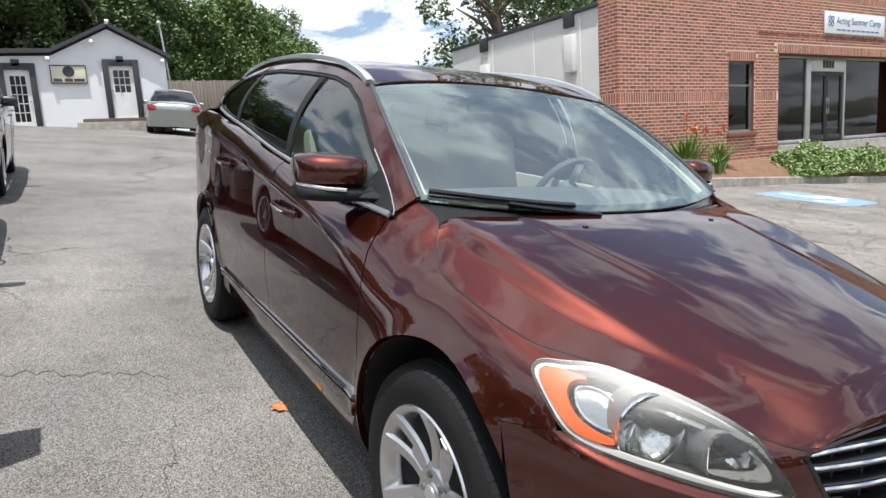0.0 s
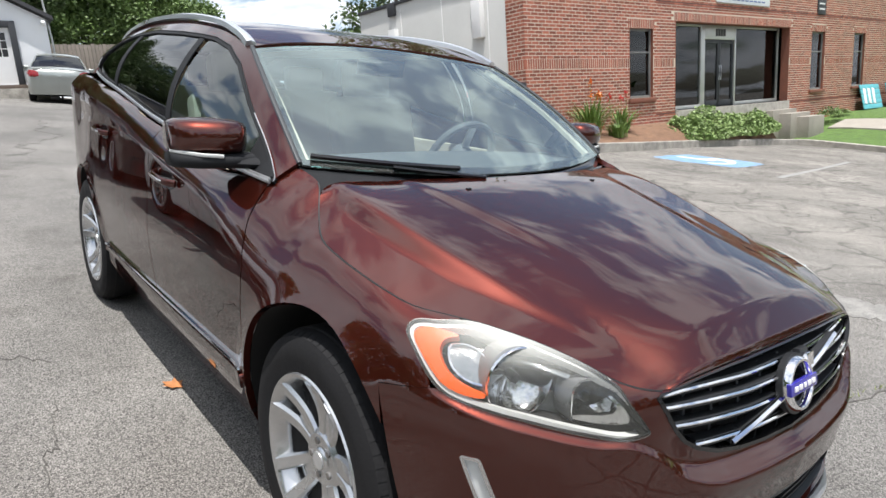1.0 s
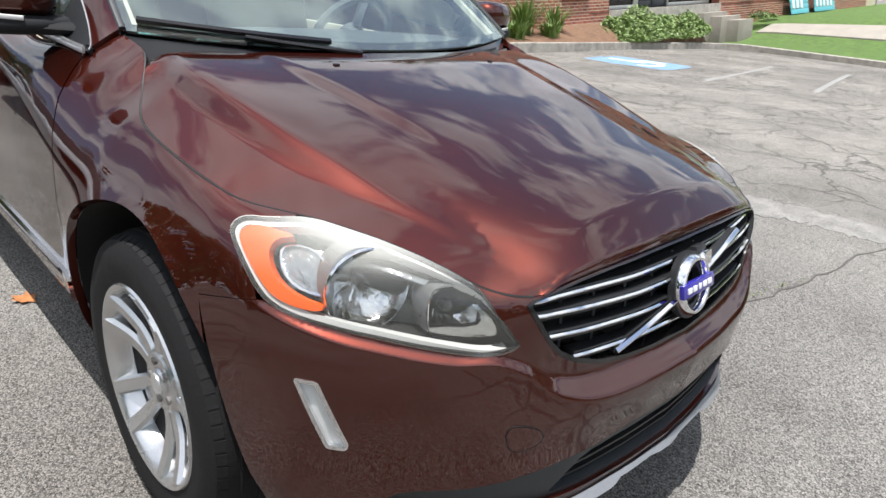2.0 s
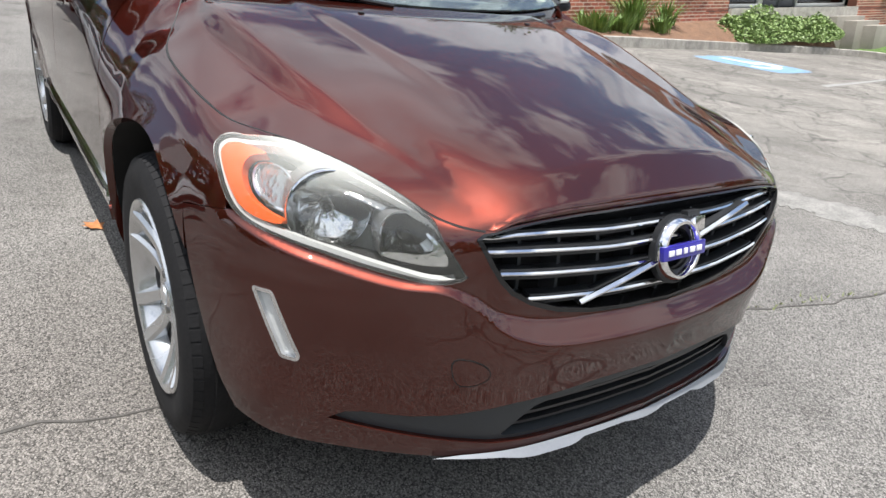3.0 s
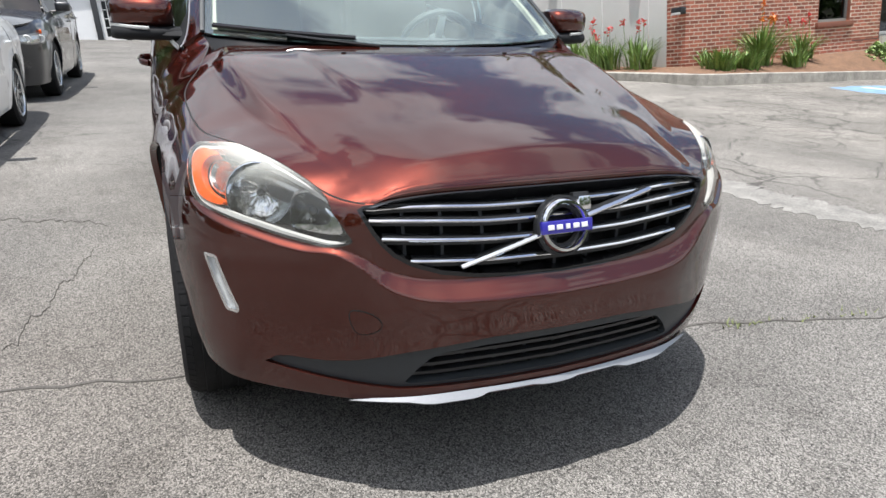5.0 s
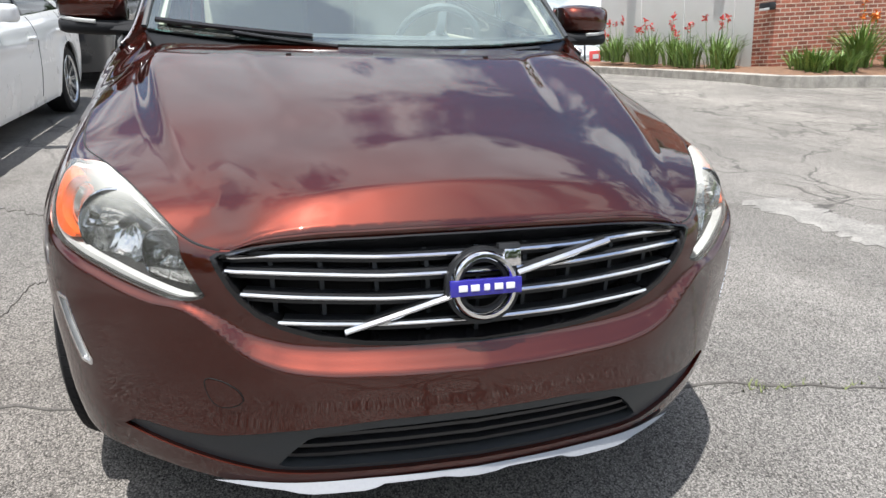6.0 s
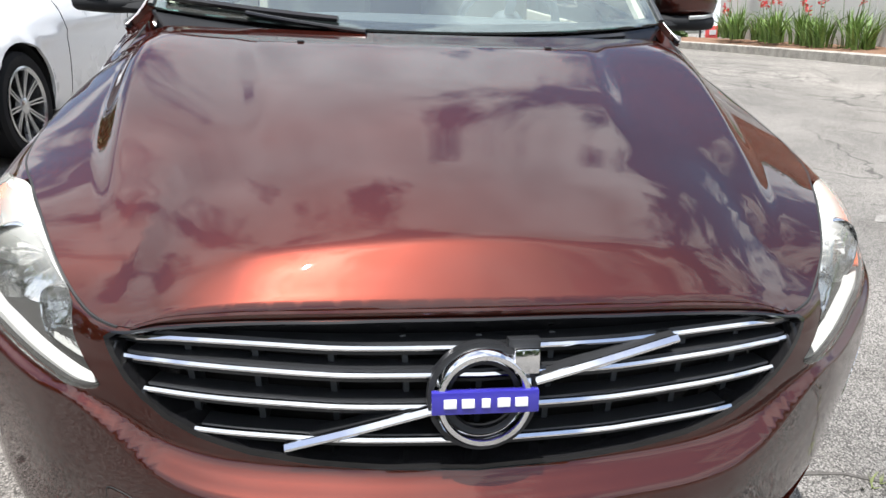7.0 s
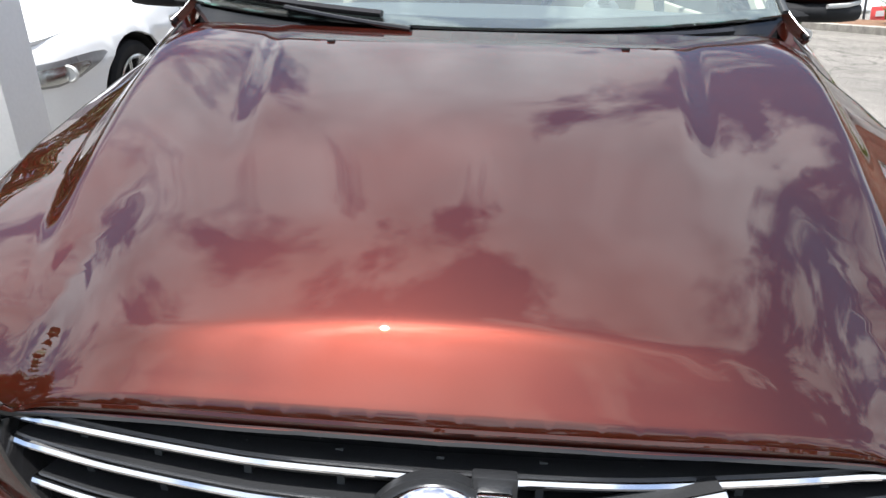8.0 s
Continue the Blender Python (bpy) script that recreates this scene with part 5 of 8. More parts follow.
# wheels
def wheel_at(x, y, s):
    w = new("wheel")
    w.parent = CAR
    bm = bmesh.new()
    lathe(bm, [(-0.11, 0.245), (-0.118, 0.29), (-0.117, 0.325), (-0.105, 0.348), (-0.085, 0.358), (-0.03, 0.362), (0.03, 0.362), (0.085, 0.358), (0.105, 0.348), (0.117, 0.325), (0.118, 0.29), (0.11, 0.245)], 72, "x", closed=True)
    tyre = part("tyre", bm, M["rubber"], w, "worn black tyre")
    bm = bmesh.new()
    for k in range(72):
        a = 2 * math.pi * k / 72
        for xx in (-0.095, 0.095):
            box(bm, (0.022, 0.003, 0.025), (xx, 0.3523 * math.cos(a), 0.3523 * math.sin(a)), Matrix.Rotation(a, 4, "X") @ Matrix.Rotation(math.copysign(0.46, -xx), 4, "Z"))
    for xx in (-0.045, 0.0, 0.045):
        lathe(bm, [(xx - 0.016, 0.360), (xx - 0.014, 0.3655), (xx + 0.014, 0.3655), (xx + 0.016, 0.360)], 72, "x")
    part("tread", bm, M["rubber"], tyre)
    bm = bmesh.new()
    lathe(bm, [(-0.10, 0.225), (-0.112, 0.235), (-0.116, 0.246), (-0.110, 0.250), (-0.10, 0.247), (-0.095, 0.240), (-0.075, 0.226), (0.09, 0.222), (0.10, 0.24), (0.10, 0.22), (0.0, 0.205), (-0.07, 0.212)], 64, "x", closed=True)
    rimp = part("rim", bm, M["alloy"], w, "five twin-spoke alloy rim")
    for k in range(5):
        for d in (-1, 1):
            a = radians(90 + 72 * k)
            bm = bmesh.new()
            pts, sc = [], []
            for r in np.linspace(0.045, 0.232, 12):
                q = (r - 0.045) / 0.187
                off = d * (0.019 + 0.036 * q**1.3)
                xx = -0.062 - 0.040 * q**1.6 + 0.010 * math.sin(math.pi * q)
                pts.append((xx, r * math.cos(a) - off * math.sin(a), r * math.sin(a) + off * math.cos(a)))
                sc.append(1.05 + 0.25 * q)
            sweep(bm, pts, [(-0.016, -0.02), (0.016, -0.02), (0.0175, 0.003), (0.012, 0.011), (-0.012, 0.011), (-0.0175, 0.003)], up=(-1, 0, 0), scale=sc)
            part("spoke", bm, M["alloy"], rimp)
        # the web where each pair of spokes joins
        bm = bmesh.new()
        pts = [(-0.058 - 0.006 * q, r * math.cos(a), r * math.sin(a)) for q, r in ((0, 0.045), (0.5, 0.09), (1, 0.135), (1.2, 0.15))]
        sweep(bm, pts, [(-0.024, -0.02), (0.024, -0.02), (0.024, 0.004), (0.016, 0.008), (-0.016, 0.008), (-0.024, 0.004)], up=(-1, 0, 0), scale=[1, 1, 1, 0.7])
        part("spoke_web", bm, M["alloy"], rimp)
    bm = bmesh.new()
    lathe(bm, [(-0.03, 0.088), (-0.064, 0.086), (-0.076, 0.072), (-0.074, 0.036), (-0.080, 0.032), (-0.082, 0.028), (-0.083, 0.0006)], 40, "x")
    hub = part("hub", bm, M["alloy"], rimp)
    bm = bmesh.new()
    lathe(bm, [(-0.080, 0.026), (-0.086, 0.025), (-0.087, 0.0006)], 24, "x")
    part("centre_cap", bm, M["satin"], hub, "grey centre cap")
    for k in range(5):
        a = radians(126 + 72 * k)
        bm = bmesh.new()
        lathe(bm, [(-0.060, 0.011), (-0.079, 0.010), (-0.081, 0.0006)], 10, "x", at=(0, 0.052 * math.cos(a), 0.052 * math.sin(a)))
        part("wheel_bolt", bm, M["steel"], hub)
    bm = bmesh.new()
    lathe(bm, [(0.005, 0.06), (-0.015, 0.155), (-0.015, 0.16), (0.012, 0.16), (0.012, 0.06)], 40, "x", closed=True)
    part("brake_disc", bm, M["steel"], w)
    bm = bmesh.new()
    lathe(bm, [(0.03, 0.0006), (0.03, 0.222)], 32, "x")
    part("wheel_inner", bm, M["liner"], w)
    return w


proto = None
for y in WHEELS:
    for s in (-1, 1):
        m = Matrix.Translation((s * 0.782, y, 0.362)) @ (Matrix.Identity(4) if s < 0 else Matrix.Rotation(math.pi, 4, "Z"))
        if proto is None:
            proto = wheel_at(0, 0, -1)
            proto.matrix_basis = m @ Matrix.Rotation(radians(12), 4, "X")
        else:
            copy_thing(proto, m @ Matrix.Rotation(radians(12 if y < 2 else -8), 4, "X"))
        bm = bmesh.new()
        prev = None
        for a in np.linspace(-12, 192, 24):
            c, sn = math.cos(radians(a)), math.sin(radians(a))
            py, pz = y + 0.405 * c, 0.38 + 0.425 * sn
            xo = skin(yz([(py, max(pz, 0.26))]))[0, 0] - 0.022
            v = [bm.verts.new((s * xx, py, pz)) for xx in (xo, 0.58)]
            if prev:
                bm.faces.new((prev[0], prev[1], v[1], v[0]))
            prev = v
        part("wheel_arch_liner", bm, M["liner"], CAR)

# cabin
cabin = new("cabin")
cabin.parent = CAR
bm = bmesh.new()
box(bm, (1.50, 3.0, 0.03), (0, 2.75, 0.30), bevel=0.01)
box(bm, (1.40, 0.03, 0.62), (0, 1.25, 0.62), bevel=0.01)
part("floor_pan", bm, M["liner"], cabin)
bm = bmesh.new()
prev = None
for k, (y, z) in enumerate([(1.22, 1.055), (1.35, 1.085), (1.55, 1.095), (1.75, 1.085), (1.86, 1.05), (1.90, 0.98), (1.86, 0.75)]):
    v = [bm.verts.new((x, y + 0.10 * (x / 0.75) ** 2 * (k < 3), z - 0.02 * (x / 0.75) ** 2)) for x in np.linspace(-0.75, 0.75, 13)]
    if prev:
        for j in range(12):
            bm.faces.new((prev[j], prev[j + 1], v[j + 1], v[j]))
    prev = v
part("dashboard", bm, M["dash"], cabin, "grey soft dashboard")
for x in (-0.37, 0.37):
    seat = new("seat")
    seat.parent = cabin
    bm = bmesh.new()
    box(bm, (0.50, 0.50, 0.16), (x, 2.25, 0.66), bevel=0.05, seg=3)
    part("seat_cushion", bm, M["beige"], seat)
    bm = bmesh.new()
    box(bm, (0.50, 0.14, 0.60), (x, 2.58, 0.98), Matrix.Rotation(radians(-16), 4, "X"), bevel=0.055, seg=3)
    part("seat_back", bm, M["beige"], seat)
    bm = bmesh.new()
    box(bm, (0.27, 0.11, 0.20), (x, 2.70, 1.36), Matrix.Rotation(radians(-10), 4, "X"), bevel=0.045, seg=3)
    part("headrest", bm, M["beige"], seat)
bm = bmesh.new()
box(bm, (1.36, 0.50, 0.16), (0, 3.2, 0.68), bevel=0.05)
box(bm, (1.36, 0.14, 0.60), (0, 3.52, 0.98), Matrix.Rotation(radians(-16), 4, "X"), bevel=0.05)
part("rear_bench", bm, M["beige"], cabin)
for x in (-0.45, 0.45):
    bm = bmesh.new()
    box(bm, (0.26, 0.10, 0.17), (x, 3.62, 1.34), bevel=0.04)
    part("rear_headrest", bm, M["beige"], cabin)
bm = bmesh.new()
lathe(bm, [(0.018 * math.cos(a), 0.182 + 0.016 * math.sin(a)) for a in np.linspace(0, 2 * math.pi, 9)[:-1]], 36, "z", closed=True)
wheel_m = Matrix.Translation((0.37, 1.84, 1.04)) @ Matrix.Rotation(radians(-62), 4, "X")
sw = part("steering_wheel", bm, M["dash"], cabin, m=wheel_m)
bm = bmesh.new()
lathe(bm, [(-0.03, 0.06), (0.02, 0.065), (0.035, 0.04), (0.036, 0.0006)], 20, "z")
part("steering_hub", bm, M["dash"], sw)
bm = bmesh.new()
for a in (0, 180, 270):
    box(bm, (0.14, 0.035, 0.016), (0.11 * math.cos(radians(a)), 0.11 * math.sin(radians(a)), 0.0), Matrix.Rotation(radians(a), 4, "Z"), bevel=0.004)
part("steering_spokes", bm, M["satin"], sw)
bm = bmesh.new()
box(bm, (0.24, 0.02, 0.075), (0, 1.98, 1.425), Matrix.Rotation(radians(12), 4, "X"), bevel=0.012)
part("rear_view_mirror", bm, M["gloss_black"], cabin)
bm = bmesh.new()
box(bm, (0.12, 0.13, 0.035), (0, 1.95, 1.428), Matrix.Rotation(radians(25), 4, "X"), bevel=0.012)
part("sensor_housing", bm, M["matt"], cabin)
for s in (-1, 1):
    bm = bmesh.new()
    box(bm, (0.03, 1.85, 0.50), (s * 0.775, 2.575, 0.79), bevel=0.01)
    part("door_lining", bm, M["beige"], cabin)
bm = bmesh.new()
box(bm, (1.02, 2.2, 0.02), (0, 3.2, 1.50), bevel=0.008)
part("headlining", bm, M["beige"], cabin)

# ---- the place ----
rng = random.Random(7)
M["brick"] = mat("red_brick", (0.30, 0.085, 0.052), rough=0.85, vary=0.25, scale=6, fine=90, bump=0.002, tint=(0.37, 0.13, 0.085))
M["mortar"] = mat("pale_mortar", (0.66, 0.57, 0.46), rough=0.95, vary=0.15, fine=120, bump=0.002)
M["block"] = mat("grey_white_painted_block", (0.56, 0.56, 0.54), rough=0.8, vary=0.06, scale=1.2, fine=40, bump=0.002)
M["stucco"] = mat("white_stucco", (0.78, 0.79, 0.80), rough=0.85, vary=0.05, scale=1.5, fine=60, bump=0.003)
M["charcoal"] = mat("charcoal_painted_wood", (0.035, 0.037, 0.042), rough=0.6, vary=0.2, fine=40)
M["white_paint"] = mat("white_painted_wood", (0.78, 0.78, 0.77), rough=0.45, vary=0.04)
M["shingle"] = mat("dark_roof_shingle", (0.055, 0.055, 0.06), rough=0.9, vary=0.3, scale=3, fine=30, bump=0.004)
M["concrete"] = mat("weathered_concrete", (0.34, 0.32, 0.285), rough=0.9, vary=0.5, scale=4.5, fine=70, bump=0.003)
M["path"] = mat("old_concrete_path", (0.31, 0.285, 0.245), rough=0.9, vary=0.2, scale=2.5, fine=70, bump=0.003)
M["mulch"] = mat("brown_pine_mulch", (0.20, 0.115, 0.07), rough=1.0, vary=0.45, scale=9, fine=120, bump=0.015)
M["grass"] = mat("mown_grass", (0.07, 0.13, 0.028), rough=0.9, vary=0.4, scale=5, fine=140, bump=0.02, tint=(0.11, 0.19, 0.045))
M["leaf"] = mat("broad_leaf_green", (0.095, 0.155, 0.045), rough=0.55, vary=0.45, scale=0.35, fine=3.0, tint=(0.12, 0.19, 0.05))
M["leaf_dark"] = mat("dark_tree_green", (0.066, 0.115, 0.034), rough=0.55, vary=0.45, scale=0.3, fine=3.0, tint=(0.09, 0.145, 0.04))
M["weed"] = mat("dusty_weed_green", (0.16, 0.19, 0.07), rough=0.7, vary=0.3, scale=9, fine=60)
M["blade"] = mat("lily_leaf_green", (0.075, 0.155, 0.028), rough=0.5, vary=0.35, scale=4, fine=30, tint=(0.15, 0.24, 0.05))
M["pale_leaf"] = mat("variegated_leaf", (0.15, 0.25, 0.07), rough=0.5, vary=0.35, scale=5, fine=30, tint=(0.27, 0.36, 0.14))
M["orange_petal"] = mat("orange_petal", (0.75, 0.20, 0.03), rough=0.5, vary=0.2)
M["red_petal"] = mat("coral_red_petal", (0.78, 0.11, 0.11), rough=0.5, vary=0.25)
M["bark"] = mat("tree_bark", (0.11, 0.085, 0.06), rough=0.95, vary=0.35, scale=4, fine=30, bump=0.01, stretch=(1, 1, 0.2))
M["fence"] = mat("grey_weathered_wood", (0.22, 0.19, 0.16), rough=0.9, vary=0.3, scale=3, fine=40, bump=0.003, island=0.4)
M["pane"] = glass("dark_shop_glass", (0.22, 0.27, 0.28), ior=1.5)
M["win_frame"] = mat("grey_window_frame", (0.16, 0.16, 0.155), rough=0.5, vary=0.1)
M["sill_brick"] = mat("brown_sill", (0.22, 0.085, 0.055), rough=0.85, vary=0.2, bump=0.002)
M["alu"] = mat("pale_aluminium_frame", (0.55, 0.55, 0.53), rough=0.4, metal=0.5, vary=0.06)
# room shade put into the colour: near-black surfaces inside the shop
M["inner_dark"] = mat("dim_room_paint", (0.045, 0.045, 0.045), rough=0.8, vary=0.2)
M["sign_white"] = mat("white_sign_sheet", (0.78, 0.79, 0.82), rough=0.45, vary=0.03)
M["sign_cream"] = mat("cream_sign_sheet", (0.70, 0.65, 0.52), rough=0.5, vary=0.04)
M["ink"] = mat("dark_ink", (0.05, 0.045, 0.05), rough=0.6, vary=0.1)
M["ink_blue"] = mat("blue_ink", (0.10, 0.15, 0.34), rough=0.6, vary=0.1)
M["park_blue"] = mat("worn_blue_road_paint", (0.17, 0.29, 0.42), rough=0.85, vary=0.45, scale=5, fine=50)
M["park_white"] = mat("worn_white_road_paint", (0.25, 0.25, 0.24), rough=0.85, vary=0.35, scale=6, fine=60)
M["mark_white"] = mat("rubbed_white_road_paint", (0.62, 0.63, 0.63), rough=0.8, vary=0.25, scale=6, fine=60)
M["teal"] = mat("turquoise_board", (0.12, 0.45, 0.52), rough=0.7, vary=0.15)
M["dead_leaf"] = mat("dry_orange_leaf", (0.42, 0.17, 0.06), rough=0.7, vary=0.3)
M["step_wood"] = mat("weathered_brown_boards", (0.13, 0.10, 0.08), rough=0.85, vary=0.3, scale=3, fine=40, bump=0.003)
M["crack"] = mat("dark_crack_fill", (0.085, 0.08, 0.073), rough=0.95, vary=0.4, scale=20, fine=150)


def lot_z(x, y):
    """The height of the sloping car park, level again beyond its edges."""
    return plane_z(min(max(x, -16), 24), min(max(y, -16), 30))


def plane_z(x, y):
    """The slope itself; it flattens along the side drive by the shop."""
    q = min(1, max(0, (x - 3.0) / 5.0))
    return (UP.x * x + UP.y * y) / UP.z - 0.073 * max(0, y - 9.3) * q * q * (3 - 2 * q)


def on_lot(x, y, turn=0.0, up=0.0):
    """A pose on the slope at lot coordinates."""
    return LOT @ pose(x, y, up, 0, 0, turn)


# ground: one sheet to the horizon
bm = bmesh.new()
xs = [-2500, -900, -300, -120, -60, -30] + list(np.linspace(-16, 24, 21)) + [32, 60, 120, 300, 900, 2500]
ys = [-2500, -900, -300, -120, -60, -30] + list(np.linspace(-16, 30, 24)) + [36, 60, 120, 300, 900, 2500]
vs = [[bm.verts.new((x, y, lot_z(x, y))) for x in xs] for y in ys]
for r0, r1 in zip(vs, vs[1:]):
    for k in range(len(xs) - 1):
        bm.faces.new((r0[k], r0[k + 1], r1[k + 1], r1[k]))
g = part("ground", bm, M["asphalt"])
tagged(g, "bleached grey asphalt car park with cracks", "ground", kind="structure")


def strip(name, pts, width, material, label, lift=0.004, jag=0.0, m=LOT):
    """A thin painted or filled line lying on the slope."""
    bm = bmesh.new()
    pts = [Vector((*p, 0)) for p in pts]
    prev = None
    for i, p in enumerate(pts):
        t = (pts[min(i + 1, len(pts) - 1)] - pts[max(i - 1, 0)]).normalized()
        n = Vector((-t.y, t.x, 0))
        w = width * (1 + (rng.random() - 0.5) * jag)
        a, b = bm.verts.new(p + n * w / 2 + Vector((0, 0, lift))), bm.verts.new(p - n * w / 2 + Vector((0, 0, lift)))
        c, d = bm.verts.new(p + n * (w / 2 + 0.003) - Vector((0, 0, 0.01))), bm.verts.new(p - n * (w / 2 + 0.003) - Vector((0, 0, 0.01)))
        row = (c, a, b, d)
        if prev:
            for k in range(3):
                bm.faces.new((prev[k], prev[k + 1], row[k + 1], row[k]))
        prev = row
    bmesh.ops.recalc_face_normals(bm, faces=bm.faces[:])
    ob = part(name, bm, material, m=m)
    return tagged(ob, label, name.replace("_", " "), kind="structure")


def wander(a, b, n, amp):
    out = []
    o = 0.0
    for k in range(n + 1):
        o = o * 0.75 + (rng.random() - 0.5) * amp
        q = k / n
        out.append((a[0] + (b[0] - a[0]) * q - (b[1] - a[1]) * o * 0.2, a[1] + (b[1] - a[1]) * q + o))
    return out


strip("asphalt_joint", wander((-6.0, 1.76), (4.6, 0.0), 110, 0.05), 0.008, M["crack"], "dark open joint across the asphalt", jag=1.2)
strip("asphalt_crack", wander((-1.50, 1.3), (-1.30, 2.4), 50, 0.09), 0.0025, M["crack"], "thin wandering crack in the asphalt", jag=1.2)
strip("asphalt_crack", wander((-2.2, 3.3), (-1.25, 2.85), 40, 0.09), 0.0025, M["crack"], "thin wandering crack in the asphalt", jag=1.2)
strip("asphalt_crack", wander((-0.6, 10.5), (0.9, 17.5), 60, 0.2), 0.012, M["crack"], "thin wandering crack in the asphalt", jag=1.2)


M["cement"] = mat("pale_worn_cement", (0.205, 0.199, 0.185), rough=0.92, vary=0.5, scale=7, fine=90, bump=0.002)
cement = resample(np.array([(3.0, 2.62), (3.05, 2.2), (3.18, 1.7), (3.38, 1.2), (3.50, 0.8), (3.55, 0.3), (3.62, -0.4), (3.8, -1.2)]), 0.035, closed=False)
strip("cement_patch", [(x + 0.025 * noise.noise((x * 6, y * 6, 2)), y) for x, y in cement], 0.42, M["cement"], "pale ragged cement strip laid in the asphalt", jag=0.6)


# kerb round the planting bed
KERB = [(9.25, 20.5), (9.25, 17.0), (9.25, 14.0), (9.2, 11.5), (9.08, 10.2), (8.95, 9.5), (9.1, 9.2), (9.6, 9.15), (11.0, 9.35), (13.0, 9.5), (15.0, 9.85), (17.0, 10.0), (19.5, 10.0), (21.8, 10.0), (22.6, 9.7), (22.9, 9.0), (22.9, 7.5), (22.9, 5.5), (22.9, 0.0), (22.9, -7.5)]
bm = bmesh.new()
kp = [Vector((x, y, plane_z(x, y))) for x, y in resample(np.array(KERB), 0.35, closed=False)]
sweep(bm, kp, [(-0.11, -0.3), (-0.11, 0.17), (-0.085, 0.195), (0.06, 0.20), (0.085, 0.18), (0.09, -0.3)])
tagged(part("kerb", bm, M["concrete"]), "stained concrete kerb round the planting bed", "kerb", kind="structure")

YF, XC = 11.0, 10.45
# planting bed: soil rising from the kerb to the wall
bm = bmesh.new()
prev = None
for x, y in resample(np.array(KERB[:14]), 0.3, closed=False):
    wx, wy = (max(x, XC + 0.05), YF + 0.05) if y < 10.9 else (XC + 0.05, y)
    row = []
    for q in np.linspace(0.03, 1, 8):
        px, py = x + (wx - x) * q, y + (wy - y) * q
        zk = plane_z(x, y) + 0.17
        zw = max(0.70 - 0.004 * (wx - XC), zk + 0.05)
        z = zk + (zw - zk) * (q * (2 - q)) + 0.03 * noise.noise((px * 2, py * 2, 0))
        row.append(bm.verts.new((px, py, z)))
    if prev:
        for k in range(7):
            bm.faces.new((prev[k], prev[k + 1], row[k + 1], row[k]))
    prev = row
bmesh.ops.recalc_face_normals(bm, faces=bm.faces[:])
tagged(part("planting_bed", bm, M["mulch"]), "brown mulched planting bed inside the kerb", "planting bed", kind="structure")


# brick shop
def wall_rects(x0, x1, z0, z1, holes, y0, y1):
    """The solid pieces of a wall in the x-z plane, between its openings: size and middle of each."""
    cuts = sorted({x0, x1, *[h[0] for h in holes], *[h[1] for h in holes]})
    for a, b in zip(cuts, cuts[1:]):
        hs = sorted([(h[2], h[3]) for h in holes if h[0] <= a + 1e-6 and h[1] >= b - 1e-6])
        z = z0
        for lo, hi in hs + [(z1, z1)]:
            if lo > z + 1e-6:
                yield (b - a, y1 - y0, lo - z), ((a + b) / 2, (y0 + y1) / 2, (z + lo) / 2)
            z = max(z, hi)


def wall_boxes(bm, *wall):
    for size, at in wall_rects(*wall):
        box(bm, size, at)
    return bm


SHOP_H = 6.1
HOLES = [(14.70, 15.86, 1.46, 3.44), (17.03, 24.67, 1.0, 3.70), (26.57, 27.80, 1.34, 3.60), (30.75, 32.0, 1.36, 3.62), (35.6, 36.9, 1.36, 3.62), (40.2, 41.5, 1.36, 3.62)]
shop = thing("brick_shop", Matrix.Identity(4), "single-storey red brick shop with soldier courses and shop windows", "building")
wall = new("wall")
wall.parent = shop
for size, at in wall_rects(XC + 0.002, 46, -1.5, SHOP_H, HOLES, YF + 0.002, YF + 0.30):
    bm = bmesh.new()
    box(bm, size, at)
    part("wall_section", bm, M["mortar"], wall)
bm = bmesh.new()
box(bm, (0.298, 0.33, SHOP_H + 1.5), (XC + 0.151, YF + 0.467, (SHOP_H - 1.5) / 2))
part("wall_return", bm, M["mortar"], wall)
bm = bmesh.new()
box(bm, (35.2, 7.0, 0.2), (28.35, 14.85, 4.55))
part("roof", bm, M["shingle"], shop)
bm = bmesh.new()
box(bm, (35.7, 0.4, 0.12), (28.2, YF + 0.17, SHOP_H + 0.06), bevel=0.02)
part("coping", bm, M["concrete"], shop)
# added near-black boxes that stand in for the unlit rooms behind the panes
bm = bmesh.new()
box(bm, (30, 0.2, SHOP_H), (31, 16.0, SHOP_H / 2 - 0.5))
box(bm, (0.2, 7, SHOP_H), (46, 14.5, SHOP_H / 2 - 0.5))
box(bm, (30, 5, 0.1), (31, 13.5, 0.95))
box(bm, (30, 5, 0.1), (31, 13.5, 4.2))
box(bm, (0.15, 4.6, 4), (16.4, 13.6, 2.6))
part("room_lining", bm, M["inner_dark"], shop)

COURSE, BLEN, JOINT = 0.0867, 0.26, 0.021
bricks = []


def lay(kind, a, b, z0, z1):
    """Bricks on the front (kind f) from x=a to b, or on the return (kind r) from y=a to b."""
    bricks.append((kind, a, b, z0, z1))


def blocked(a, b, z0, z1):
    return any(a < h[1] + 0.02 and b > h[0] - 0.02 and z0 < h[3] + 0.002 and z1 > h[2] - 0.002 for h in HOLES)


